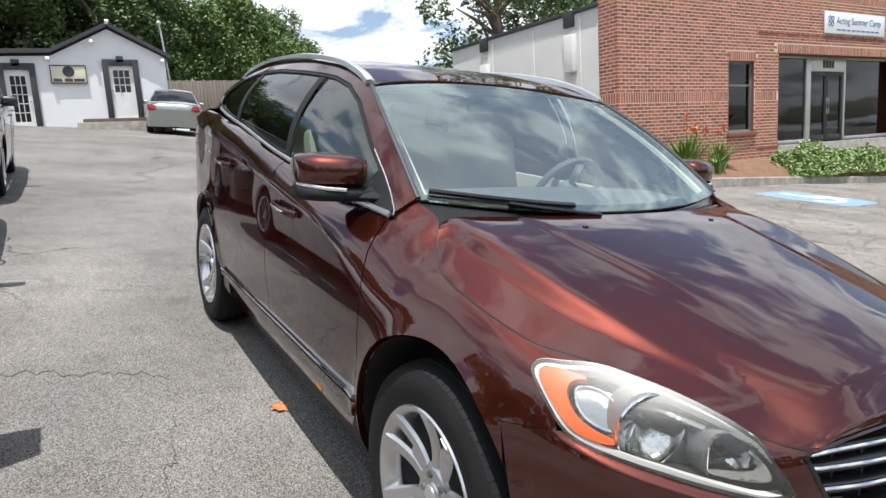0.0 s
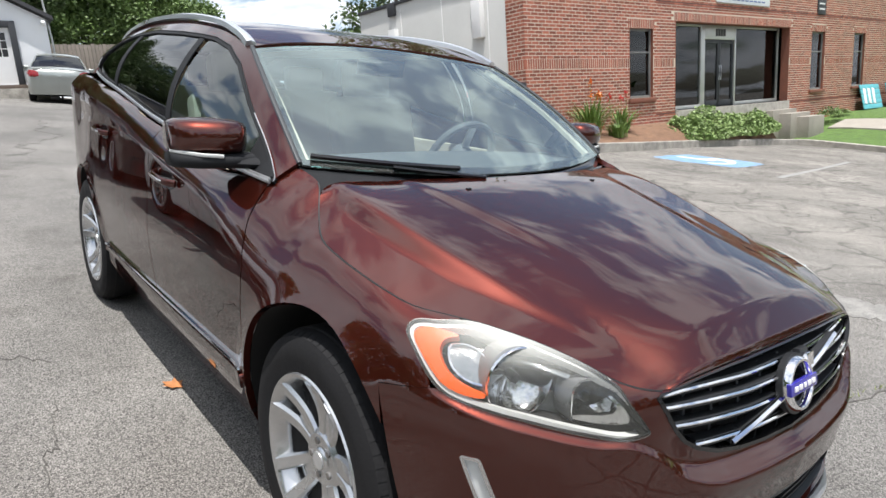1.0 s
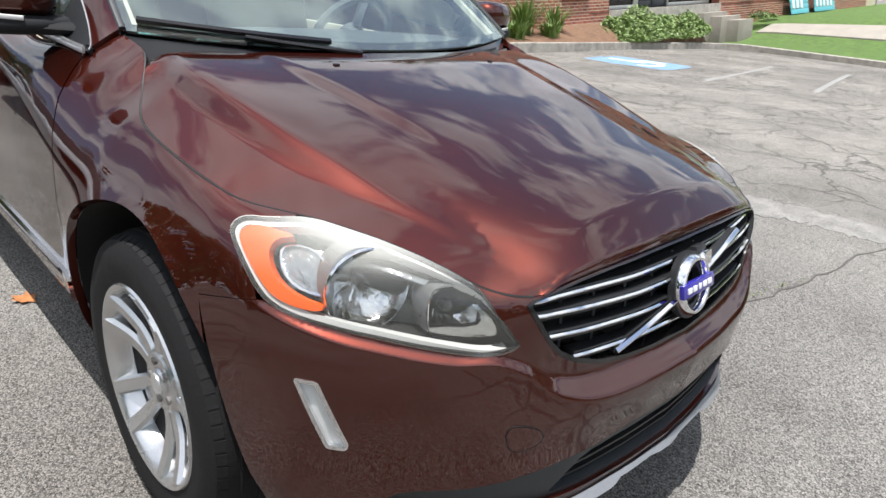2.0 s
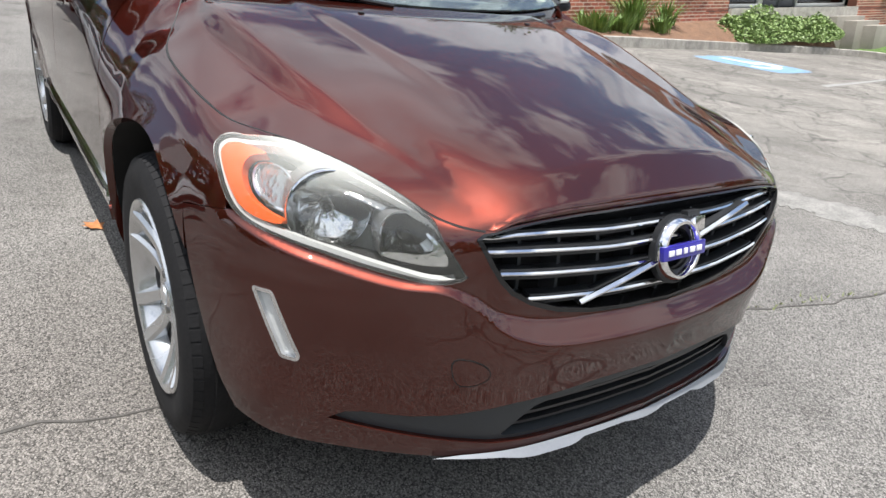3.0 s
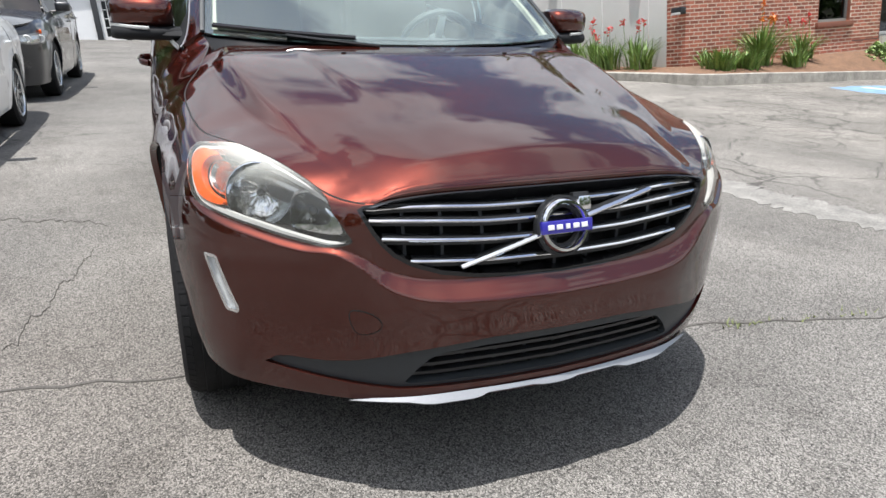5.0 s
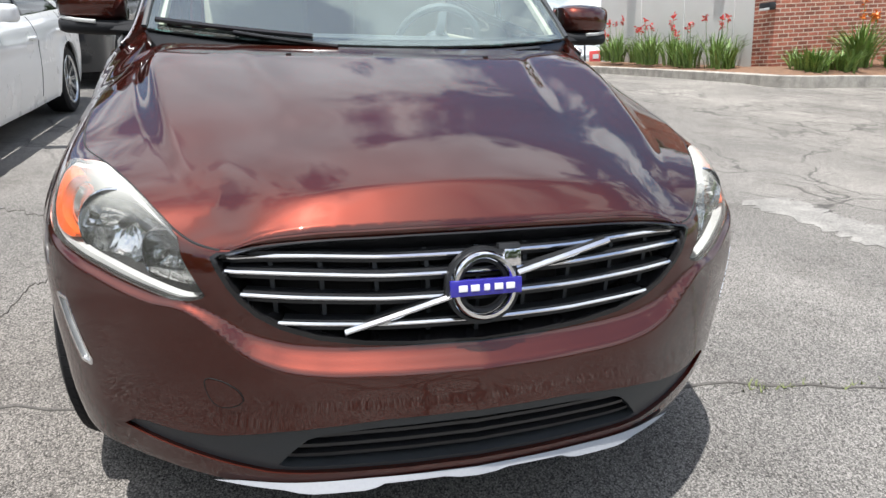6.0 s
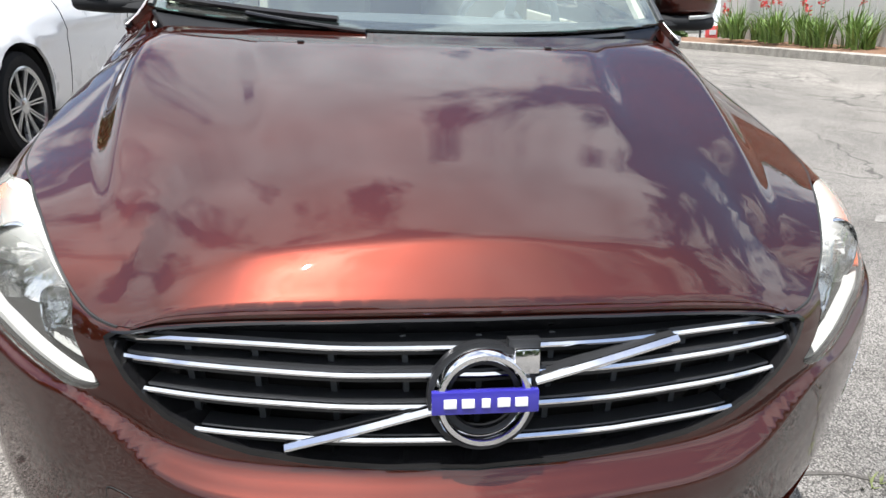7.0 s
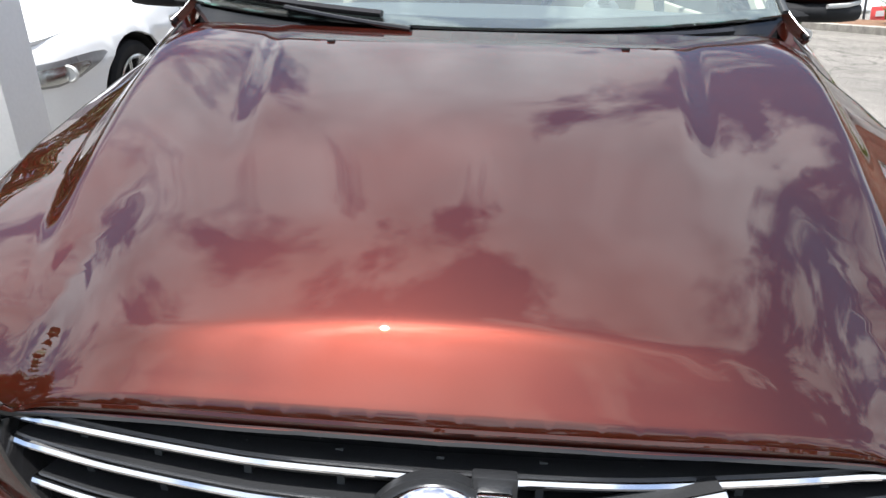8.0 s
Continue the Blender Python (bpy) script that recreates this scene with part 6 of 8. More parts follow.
z, row = 0.17, 0
while z < SHOP_H - COURSE:
    soldier = 2.34 < z + 0.01 < 2.43 or 5.24 < z < 5.32
    if soldier:
        x = XC
        while x < 44:
            if not blocked(x, x + COURSE - JOINT, z, z + 0.25):
                lay("f", x, x + COURSE - JOINT, z, z + 0.248)
            x += COURSE
        for k in range(7):
            lay("r", YF + 0.02 + k * COURSE, YF + 0.02 + (k + 1) * COURSE - JOINT, z, z + 0.248)
        z += 0.26
        row += 1
        continue
    x = XC - (BLEN / 2 if row % 2 else 0)
    while x < 44:
        a, b = max(x, XC), min(x + BLEN - JOINT, 44)
        if b - a > 0.03:
            for h in HOLES:
                if z < h[3] and z + COURSE > h[2]:
                    if a < h[0] < b:
                        b = h[0] - 0.004
                    elif a < h[1] < b:
                        a = h[1] + 0.004
            lintel = any(h[0] - 0.1 < (a + b) / 2 < h[1] + 0.1 and h[3] <= z + 0.02 < h[3] + 0.25 for h in HOLES)
            if b - a > 0.025 and not blocked(a + 0.03, b - 0.03, z, z + COURSE - JOINT) and not lintel:
                lay("f", a, b, z, z + COURSE - JOINT)
        x += BLEN
    for y0_, y1_ in (((0.02, 0.24), (0.262, 0.48), (0.502, 0.63)) if row % 2 else ((0.02, 0.12), (0.142, 0.36), (0.382, 0.63))):
        lay("r", YF + y0_, YF + y1_, z, z + COURSE - JOINT)
    z += COURSE
    row += 1
for h in HOLES:
    x = h[0] - 0.06
    while x < h[1] + 0.05:
        lay("f", x, x + COURSE - JOINT, h[3] + 0.006, h[3] + 0.245)
        x += COURSE
near, rest = [], []
for b in bricks:
    (near if len(near) < 300 and b[0] == "f" and 11.4 < b[1] < 14.6 and 1.0 < b[3] < 3.2 else rest).append(b)


def brick_verts(b, proud):
    kind, a, c, z0, z1 = b
    d0, d1 = -proud, 0.03
    out = []
    for along in (a, c):
        for zz in (z0, z1):
            for d in (d0, d1):
                out.append((along, YF + d, zz) if kind == "f" else (XC + d, along, zz))
    return out


BRICK_F = [(0, 2, 6, 4), (0, 4, 5, 1), (2, 3, 7, 6), (0, 1, 3, 2), (4, 6, 7, 5)]
M["brick_i"] = mat("red_brick_joined", (0.30, 0.085, 0.052), rough=0.85, vary=0.22, scale=6, fine=90, bump=0.002, tint=(0.37, 0.13, 0.085))
nd, lk = M["brick_i"].node_tree.nodes, M["brick_i"].node_tree.links
for mm, src in ((M["brick_i"], "ShaderNodeNewGeometry"), (M["brick"], "ShaderNodeObjectInfo")):
    nd, lk = mm.node_tree.nodes, mm.node_tree.links
    gi = nd.new(src)
    hs = nd.new("ShaderNodeHueSaturation")
    mr = nd.new("ShaderNodeMapRange")
    mr.inputs[3].default_value, mr.inputs[4].default_value = 0.62, 1.30
    lk.new(gi.outputs["Random Per Island" if src.endswith("Geometry") else "Random"], mr.inputs[0])
    lk.new(mr.outputs[0], hs.inputs["Value"])
    old = nd["Principled BSDF"].inputs["Base Color"].links[0].from_socket
    lk.new(old, hs.inputs["Color"])
    lk.new(hs.outputs[0], nd["Principled BSDF"].inputs["Base Color"])
vv, ff = [], []
for b in rest:
    o = len(vv)
    vv += brick_verts(b, 0.0008 * rng.random())
    ff += [tuple(o + i for i in f) for f in BRICK_F]
me = bpy.data.meshes.new("brickwork")
me.from_pydata(vv, [], ff)
me.materials.append(M["brick_i"])
bw = new("brickwork", me)
bw.parent = wall
bw["kind"] = "stuff"
shared = {}
for b in near:
    key = (round(b[2] - b[1], 3), round(b[4] - b[3], 3))
    if key not in shared:
        me = bpy.data.meshes.new("brick")
        me.from_pydata(brick_verts(("f", 0, b[2] - b[1], 0, b[4] - b[3]), 0.0), [], BRICK_F)
        for i in range(len(me.vertices)):
            me.vertices[i].co.y -= YF
        me.materials.append(M["brick"])
        shared[key] = me
    ob = new("brick", shared[key])
    ob.parent = wall
    ob.matrix_basis = Matrix.Translation((b[1], YF - 0.0008 * rng.random(), b[3]))


def reveal(parent, x0, x1, z0, z1):
    """Brick-red lining of an opening's sides and head."""
    bm = bmesh.new()
    for a, b, c, e in ((x0 - 0.002, x0 + 0.012, z0, z1), (x1 - 0.012, x1 + 0.002, z0, z1), (x0 + 0.012, x1 - 0.012, z1 - 0.012, z1 + 0.002)):
        box(bm, (b - a, 0.30, e - c), ((a + b) / 2, YF + 0.148, (c + e) / 2))
    part("reveal", bm, M["sill_brick"], parent)


def shop_window(x0, x1, z0, z1, rail=True):
    w = new("window")
    w.parent = shop
    d = YF + 0.12
    bm = bmesh.new()
    for a, b, c, e in ((x0, x0 + 0.07, z0, z1), (x1 - 0.07, x1, z0, z1), (x0 + 0.07, x1 - 0.07, z0, z0 + 0.07), (x0 + 0.07, x1 - 0.07, z1 - 0.07, z1)):
        box(bm, (b - a, 0.08, e - c), ((a + b) / 2, d, (c + e) / 2), bevel=0.006)
    if rail:
        box(bm, (x1 - x0 - 0.14, 0.05, 0.05), ((x0 + x1) / 2, d, z0 + (z1 - z0) * 0.66), bevel=0.005)
    part("window_frame", bm, M["win_frame"], w)
    bm = bmesh.new()
    box(bm, (x1 - x0 - 0.14, 0.012, z1 - z0 - 0.14), ((x0 + x1) / 2, d + 0.01, (z0 + z1) / 2))
    p = part("pane", bm, M["pane"], w)
    p.visible_shadow = False
    bm = bmesh.new()
    box(bm, (x1 - x0 + 0.14, 0.22, 0.13), ((x0 + x1) / 2, YF + 0.03, z0 - 0.066), bevel=0.012)
    part("window_sill", bm, M["sill_brick"], w)
    reveal(w, x0, x1, z0, z1)


for h in (HOLES[0], *HOLES[2:]):
    shop_window(*h)
# recessed shop front: dark glass, pale frames, double door
front = new("shop_front")
front.parent = shop
YD = YF + 0.45
reveal(front, 17.03, 24.67, 1.0, 3.70)
bm = bmesh.new()
for a, b, c, e in ((17.03, 17.10, 1.0, 3.7), (19.16, 19.42, 1.0, 3.7), (21.36, 21.46, 1.0, 3.7), (24.60, 24.67, 1.0, 3.7), (17.1, 19.16, 3.63, 3.7), (21.46, 24.6, 3.63, 3.7), (17.1, 19.16, 1.0, 1.12), (21.46, 24.6, 1.0, 1.12), (19.42, 21.36, 3.24, 3.7)):
    box(bm, (b - a, 0.10, e - c), ((a + b) / 2, YD, (c + e) / 2), bevel=0.008)
part("front_frame", bm, M["alu"], front, "pale metal shop front frame")
for a, b in ((17.1, 19.16), (21.46, 24.6)):
    bm = bmesh.new()
    box(bm, (b - a, 0.012, 2.5), ((a + b) / 2, YD + 0.01, 2.375))
    part("pane", bm, M["pane"], front).visible_shadow = False
bm = bmesh.new()
for a in (19.44, 20.40):
    for x0, x1, z0, z1 in ((a, a + 0.09, 1.02, 3.22), (a + 0.85, a + 0.94, 1.02, 3.22), (a + 0.09, a + 0.85, 1.02, 1.22), (a + 0.09, a + 0.85, 3.12, 3.22)):
        box(bm, (x1 - x0, 0.05, z1 - z0), ((x0 + x1) / 2, YD + 0.02, (z0 + z1) / 2), bevel=0.004)
door = part("door", bm, M["charcoal"], front, "dark double entrance door")
for a in (19.44, 20.40):
    bm = bmesh.new()
    box(bm, (0.76, 0.01, 1.9), (a + 0.47, YD + 0.03, 2.17))
    part("door_pane", bm, M["pane"], door).visible_shadow = False
for x in (20.33, 20.45):
    part("door_pull", sweep(bmesh.new(), [(x, YD - 0.05, 1.9), (x, YD - 0.07, 2.0), (x, YD - 0.07, 2.3), (x, YD - 0.05, 2.4)], oval(0.012, 0.012, 8)), M["satin"], door)
for k in range(4):
    bm = bmesh.new()
    box(bm, (0.13, 0.012, 0.24), (20.15 + 0.17 * k, YD - 0.056, 3.47), bevel=0.003)
    part("number_bar", bm, M["ink"], front)

# shop sign: white sheet, blue knot and lettering bars
sign = thing("shop_sign", Matrix.Translation((19.31, YF - 0.03, 4.34)), "white shop banner with a blue emblem and lettering", "sign")
bm = bmesh.new()
box(bm, (3.6, 0.03, 0.66), (1.8, 0, 0.33), bevel=0.004)
part("board", bm, M["sign_white"], sign)
bm = bmesh.new()
for ex, ez in ((0.27, 0.45), (0.43, 0.45), (0.27, 0.29), (0.43, 0.29)):
    lathe(bm, [(-0.024, 0.055), (-0.028, 0.06), (-0.024, 0.08), (-0.016, 0.08), (-0.016, 0.055)], 20, "y", at=(ex, 0, ez), closed=True)
part("emblem", bm, M["ink_blue"], sign)
fc = bpy.data.curves.new("lettering", "FONT")
fc.body, fc.size, fc.extrude = "Acting Summer Camp", 0.30, 0.002
fc.materials.append(M["ink_blue"])
ft = new("lettering", fc)
ft.parent = sign
ft.matrix_basis = Matrix.Translation((0.66, -0.020, 0.30)) @ pose(0, 0, 0, 90, 0, 0)
for k in range(9):
    bm = bmesh.new()
    box(bm, (0.22, 0.006, 0.045), (0.8 + 0.29 * k, -0.017, 0.12), bevel=0.001)
    part("small_lettering", bm, M["ink_blue"], sign)
plq = thing("wall_placard", Matrix.Translation((27.3, YF - 0.02, 4.65)), "small dark green wall placard with white lines", "sign")
bm = bmesh.new()
box(bm, (0.75, 0.03, 0.8), (0, 0, 0), bevel=0.01)
part("board", bm, M["charcoal"], plq)
for k in range(3):
    bm = bmesh.new()
    box(bm, (0.5, 0.01, 0.06), (0, -0.018, 0.2 - 0.2 * k))
    part("line", bm, M["white_paint"], plq)

# side wall of painted blocks with pilaster joints, scuppers and downpipes
side = thing("painted_side_wall", Matrix.Identity(4), "long pale grey painted block side wall with downpipes", "wall", kind="structure")
bm = bmesh.new()
box(bm, (0.28, 6.9, 7.0), (XC + 0.16, YF + 0.652 + 3.45, 1.25), bevel=0.01)
part("block_wall", bm, M["block"], side)
bm = bmesh.new()
box(bm, (0.36, 6.95, 0.10), (XC + 0.15, YF + 0.652 + 3.45, 4.80), bevel=0.015)
part("roof_edge", bm, M["charcoal"], side)
for y, zt in ((12.62, 4.25), (16.55, 4.05)):
    bm = bmesh.new()
    box(bm, (0.10, 0.34, 0.36), (XC - 0.03, y + 0.05, 4.62), bevel=0.01)
    part("scupper", bm, M["charcoal"], side)
    bm = bmesh.new()
    box(bm, (0.16, 0.34, 0.95), (XC - 0.06, y, zt - 0.48), bevel=0.01)
    part("leader_box", bm, M["white_paint"], side, "cream rain leader box")
    part("downpipe", sweep(bmesh.new(), [(XC - 0.05, y - 0.05, 4.5), (XC - 0.05, y - 0.05, 2.5), (XC - 0.05, y - 0.05, 0.8)], oval(0.04, 0.04, 8)), M["white_paint"], side)
for y in (12.3, 14.2, 16.2):
    bm = bmesh.new()
    box(bm, (0.012, 0.03, 4.0), (XC + 0.012, y, 2.6), bevel=0.003)
    part("joint_bead", bm, M["white_paint"], side)
lampb = thing("wall_lamp", Matrix.Translation((XC - 0.06, YF + 0.02, 1.95)), "black wall lamp at the brick corner", "lamp")
bm = bmesh.new()
box(bm, (0.16, 0.34, 0.16), (-0.05, 0.1, 0), bevel=0.03)
part("lamp_body", bm, M["black"], lampb)
bm = bmesh.new()
box(bm, (0.02, 0.30, 0.05), (-0.13, 0.1, -0.06), bevel=0.01)
part("lamp_glass", bm, M["frost"], lampb)

# porch, steps, path and lawn
bm = bmesh.new()
box(bm, (7.6, 1.0, 2.0), (20.86, YF + 0.40, 0.0), bevel=0.015)
tagged(part("porch", bm, M["concrete"]), "concrete entrance porch slab", "porch", kind="structure")
stp = thing("entrance_steps", Matrix.Identity(4), "two worn concrete entrance steps", "steps", kind="structure")
for k in range(3):
    bm = bmesh.new()
    box(bm, (1.9 - 0.3 * k, 0.45 + 0.42 * k, 1.2), (23.7 + 0.35 * k, 10.85 - 0.21 * k, 0.10 - 0.15 * k), bevel=0.015)
    part("step", bm, M["path"], stp)


def lawn_z(x, y):
    q = min(1, max(0, (x - 23.0) / 7.0))
    q = q * q * (3 - 2 * q)
    return (plane_z(22.9, min(y, 9.3)) + 0.17) * (1 - q) + 0.28 * q


bm = bmesh.new()
gx = np.linspace(22.98, 60, 30)
gy = np.linspace(-8, 11.2, 24)
vs = [[bm.verts.new((x, y, lawn_z(x, y) + 0.015 * noise.noise((x, y, 3)))) for x in gx] for y in gy]
for r0, r1 in zip(vs, vs[1:]):
    for k in range(len(gx) - 1):
        bm.faces.new((r0[k], r0[k + 1], r1[k + 1], r1[k]))
tagged(part("lawn", bm, M["grass"]), "mown green lawn along the shop front", "lawn", kind="structure")
bm = bmesh.new()
prev = None
for y in np.linspace(-6, 9.9, 24):
    v = [bm.verts.new((x, y, lawn_z(x, y) + dz)) for x, dz in ((25.7, -0.05), (25.7, 0.05), (26.5, 0.055), (27.3, 0.05), (27.3, -0.05))]
    if prev:
        for k in range(4):
            bm.faces.new((prev[k], prev[k + 1], v[k + 1], v[k]))
    prev = v
bmesh.ops.recalc_face_normals(bm, faces=bm.faces[:])
tagged(part("footpath", bm, M["path"]), "pale concrete footpath across the lawn", "path", kind="structure")
for x0, w_, lean in ((31.2, 2.2, -14), (34.2, 2.9, -12)):
    brd = thing("painted_board", Matrix.Translation((x0 + w_ / 2, YF - 0.42, 0.30)) @ pose(0, 0, 0, lean, 0, 0), "turquoise slatted board with white lettering leaning on the wall", "board", group="boards on the lawn")
    for k in range(5):
        bm = bmesh.new()
        box(bm, (w_, 0.04, 0.21), (0, 0, 0.12 + 0.225 * k), bevel=0.008)
        part("slat", bm, M["teal"], brd)
    for k in range(3 if w_ < 2.5 else 5):
        bm = bmesh.new()
        box(bm, (0.28, 0.012, 0.7), (-w_ / 2 + 0.35 + 0.5 * k, -0.03, 0.6), pose(0, 0, 0, 0, 8, 0), bevel=0.004)
        part("lettering_bar", bm, M["white_mark"], brd)

# accessible parking mark and bay lines
mk = thing("parking_mark", on_lot(12.45, 7.25, 8), "worn blue parking square with a white wheelchair sign", "road marking", kind="structure")
bm = bmesh.new()
ring = []
for k in range(80):
    a = 2 * math.pi * k / 80
    c_, s_ = math.cos(a), math.sin(a)
    r_ = (abs(c_) ** 5 + abs(s_) ** 5) ** -0.2 * (1 + 0.10 * noise.noise((c_ * 2.5, s_ * 2.5, 1)) + 0.05 * noise.noise((c_ * 9, s_ * 9, 4)))
    ring.append(bm.verts.new((0.96 * r_ * c_, 0.98 * r_ * s_, 0.004)))
bm.faces.new(ring)
part("blue_square", bm, M["park_blue"], mk)
bm = bmesh.new()
for k in range(15):
    a0, a1 = radians(-170 + 17 * k), radians(-170 + 17 * (k + 1))
    vs = [bm.verts.new((r * math.cos(a) - 0.1, r * 0.75 * math.sin(a) - 0.15, 0.0085)) for a in (a0, a1) for r in (0.40, 0.62)]
    bm.faces.new((vs[0], vs[1], vs[3], vs[2]))
bmesh.ops.recalc_face_normals(bm, faces=bm.faces[:])
box(bm, (0.22, 0.85, 0.004), (0.0, 0.30, 0.0095))
box(bm, (0.60, 0.20, 0.004), (0.28, 0.05, 0.0098))
box(bm, (0.20, 0.50, 0.004), (0.55, -0.15, 0.0096))
part("white_sign", bm, M["mark_white"], mk)
strip("bay_line", [(11.0, 5.0), (14.0, 5.45), (17.0, 5.95)], 0.11, M["park_white"], "worn white parking bay line", jag=0.5)
strip("bay_line", [(11.0, 1.9), (14.5, 2.5), (18.0, 3.1)], 0.11, M["park_white"], "worn white parking bay line", jag=0.5)
strip("bay_line", [(12.2, 3.4), (15.0, 3.9), (18.0, 4.4)], 0.11, M["park_white"], "worn white parking bay line", jag=0.5)


# dry leaf by the sill, weeds in the joint
lf = thing("fallen_leaf", on_lot(-0.862, 2.262, 35), "curled dry orange leaf on the asphalt", "leaf")
bm = bmesh.new()
pts = [(0, -0.055), (0.018, -0.03), (0.042, -0.02), (0.028, 0.0), (0.045, 0.025), (0.018, 0.022), (0.0, 0.06), (-0.018, 0.022), (-0.045, 0.02), (-0.028, -0.002), (-0.04, -0.025), (-0.016, -0.03)]
c = bm.verts.new((0, 0, 0.008))
ring = [bm.verts.new((x, y, 0.005 + 0.25 * abs(x) + 0.1 * max(0, y))) for x, y in pts]
for k in range(len(ring)):
    bm.faces.new((c, ring[k], ring[(k + 1) % len(ring)]))
part("leaf_blade", bm, M["dead_leaf"], lf)
bm = bmesh.new()
for _ in range(34):
    q = rng.random()**2
    x, y = 1.2 + 1.2 * q + rng.gauss(0, 0.02), 0.565 - 0.2 * q + rng.gauss(0, 0.015)
    for _ in range(3):
        a, l_ = rng.random() * 6.28, 0.008 + 0.018 * rng.random()
        dx, dy = math.cos(a) * l_, math.sin(a) * l_
        b0, b1 = bm.verts.new((x - dy * 0.15, y + dx * 0.15, 0)), bm.verts.new((x + dy * 0.15, y - dx * 0.15, 0))
        t_ = bm.verts.new((x + dx, y + dy, 0.012 + 0.02 * rng.random()))
        bm.faces.new((b0, b1, t_))
tagged(part("weeds", bm, M["weed"], m=LOT), "low green weeds growing in the asphalt joint", "weeds", kind="stuff")

# white cottage behind
YC = 27.0
cot = thing("white_cottage", Matrix.Identity(4), "white stucco cottage with charcoal door surrounds and gable roof", "house")
DL, DR = (-2.72, -1.97), (0.57, 1.40)
hl = [(DL[0], DL[1], 3.0, 5.16), (DR[0], DR[1], 3.44, 5.34)]
bm = wall_boxes(bmesh.new(), -9.0, 2.58, 2.2, 5.42, hl, YC, YC + 0.25)
vs = [(-1.35, 5.42), (2.58, 5.42), (2.58, 5.62), (0.68, 6.66), (-1.25, 5.72), (-9, 5.42)]
gab = [(-9.0, 5.42), (2.58, 5.42), (2.58, 5.66), (0.68, 6.66), (-1.25, 5.66), (-9.0, 5.44)]
f0 = [bm.verts.new((x, YC, z)) for x, z in gab]
f1 = [bm.verts.new((x, YC + 0.25, z)) for x, z in gab]
bm.faces.new(f0)
bm.faces.new(f1[::-1])
for k in range(6):
    bm.faces.new((f0[k], f1[k], f1[(k + 1) % 6], f0[(k + 1) % 6]))
box(bm, (0.25, 9, 3.4), (2.455, YC + 4.75, 3.9))
bmesh.ops.recalc_face_normals(bm, faces=bm.faces[:])
part("wall", bm, M["stucco"], cot)
bm = bmesh.new()
for (xa, za), (xb, zb) in (((0.68, 6.74), (2.78, 5.60)), ((0.68, 6.74), (-1.25, 5.74)), ((-1.25, 5.74), (-9.2, 5.50))):
    a0 = [bm.verts.new((xa, y, za + dz)) for y in (YC - 0.25, YC + 9.5) for dz in (0, 0.14)]
    b0 = [bm.verts.new((xb, y, zb + dz)) for y in (YC - 0.25, YC + 9.5) for dz in (0, 0.14)]
    for q in ((a0[0], a0[1], b0[1], b0[0]), (a0[2], b0[2], b0[3], a0[3]), (a0[1], a0[3], b0[3], b0[1]), (a0[0], b0[0], b0[2], a0[2]), (b0[0], b0[1], b0[3], b0[2]), (a0[0], a0[2], a0[3], a0[1])):
        bm.faces.new(q)
bmesh.ops.recalc_face_normals(bm, faces=bm.faces[:])
part("roof", bm, M["shingle"], cot, "dark grey roof with black fascia")
for i, ((a, b), z0, z1, lights) in enumerate(((DL, 3.05, 5.16, (3.35, 4.95, 5)), (DR, 3.44, 5.34, (4.36, 5.18, 3)))):
    w = b - a
    d = new("door")
    d.parent = cot
    d["label"] = "white door with small panes in a charcoal surround"
    bm = bmesh.new()
    for x0, x1, zz0, zz1 in ((a - 0.20, a, z0 - 0.1, z1 + 0.22), (b, b + 0.20, z0 - 0.1, z1 + 0.22), (a, b, z1, z1 + 0.22), ((a + b) / 2 - 0.12, (a + b) / 2 + 0.12, z1 + 0.1, z1 + 0.34)):
        box(bm, (x1 - x0, 0.12, zz1 - zz0), ((x0 + x1) / 2, YC - 0.04, (zz0 + zz1) / 2), bevel=0.01)
    part("door_surround", bm, M["charcoal"], d)
    l0, l1, nr = lights
    bm = wall_boxes(bmesh.new(), a, b, z0, z1, [(a + 0.14, b - 0.14, l0, l1)], YC + 0.02, YC + 0.07)
    for k in range(1, 3):
        x = a + 0.14 + (w - 0.28) * k / 3
        box(bm, (0.025, 0.04, l1 - l0), (x, YC + 0.045, (l0 + l1) / 2))
    for k in range(1, nr):
        box(bm, (w - 0.28, 0.04, 0.025), ((a + b) / 2, YC + 0.045, l0 + (l1 - l0) * k / nr))
    leaf_d = part("door_leaf", bm, M["white_paint"], d)
    for cx in range(3):
        for cz in range(nr):
            bm = bmesh.new()
            pw, ph = (w - 0.28) / 3, (l1 - l0) / nr
            box(bm, (pw - 0.02, 0.01, ph - 0.02), (a + 0.14 + pw * (cx + 0.5), YC + 0.06, l0 + ph * (cz + 0.5)))
            part("pane", bm, M["gloss_black"], leaf_d)
    bm = bmesh.new()
    lathe(bm, [(-0.02, 0.02), (-0.05, 0.03), (-0.08, 0.02), (-0.082, 0.0006)], 12, "y", at=(b - 0.07 if i == 0 else a + 0.07, YC + 0.02, z0 + 1.0))
    part("door_knob", bm, M["steel"], d)
bm = bmesh.new()
box(bm, (2.5, 0.50, 0.13), (0.75, YC - 0.25, 3.31), bevel=0.015)
tagged(part("door_step", bm, M["step_wood"]), "low weathered brown door step", "step", kind="structure")
bm = bmesh.new()
box(bm, (2.9, 0.62, 0.75), (0.75, YC - 0.31, 2.868), bevel=0.02)
tagged(part("plinth", bm, M["concrete"]), "pale concrete plinth under the door step", "plinth", kind="structure")
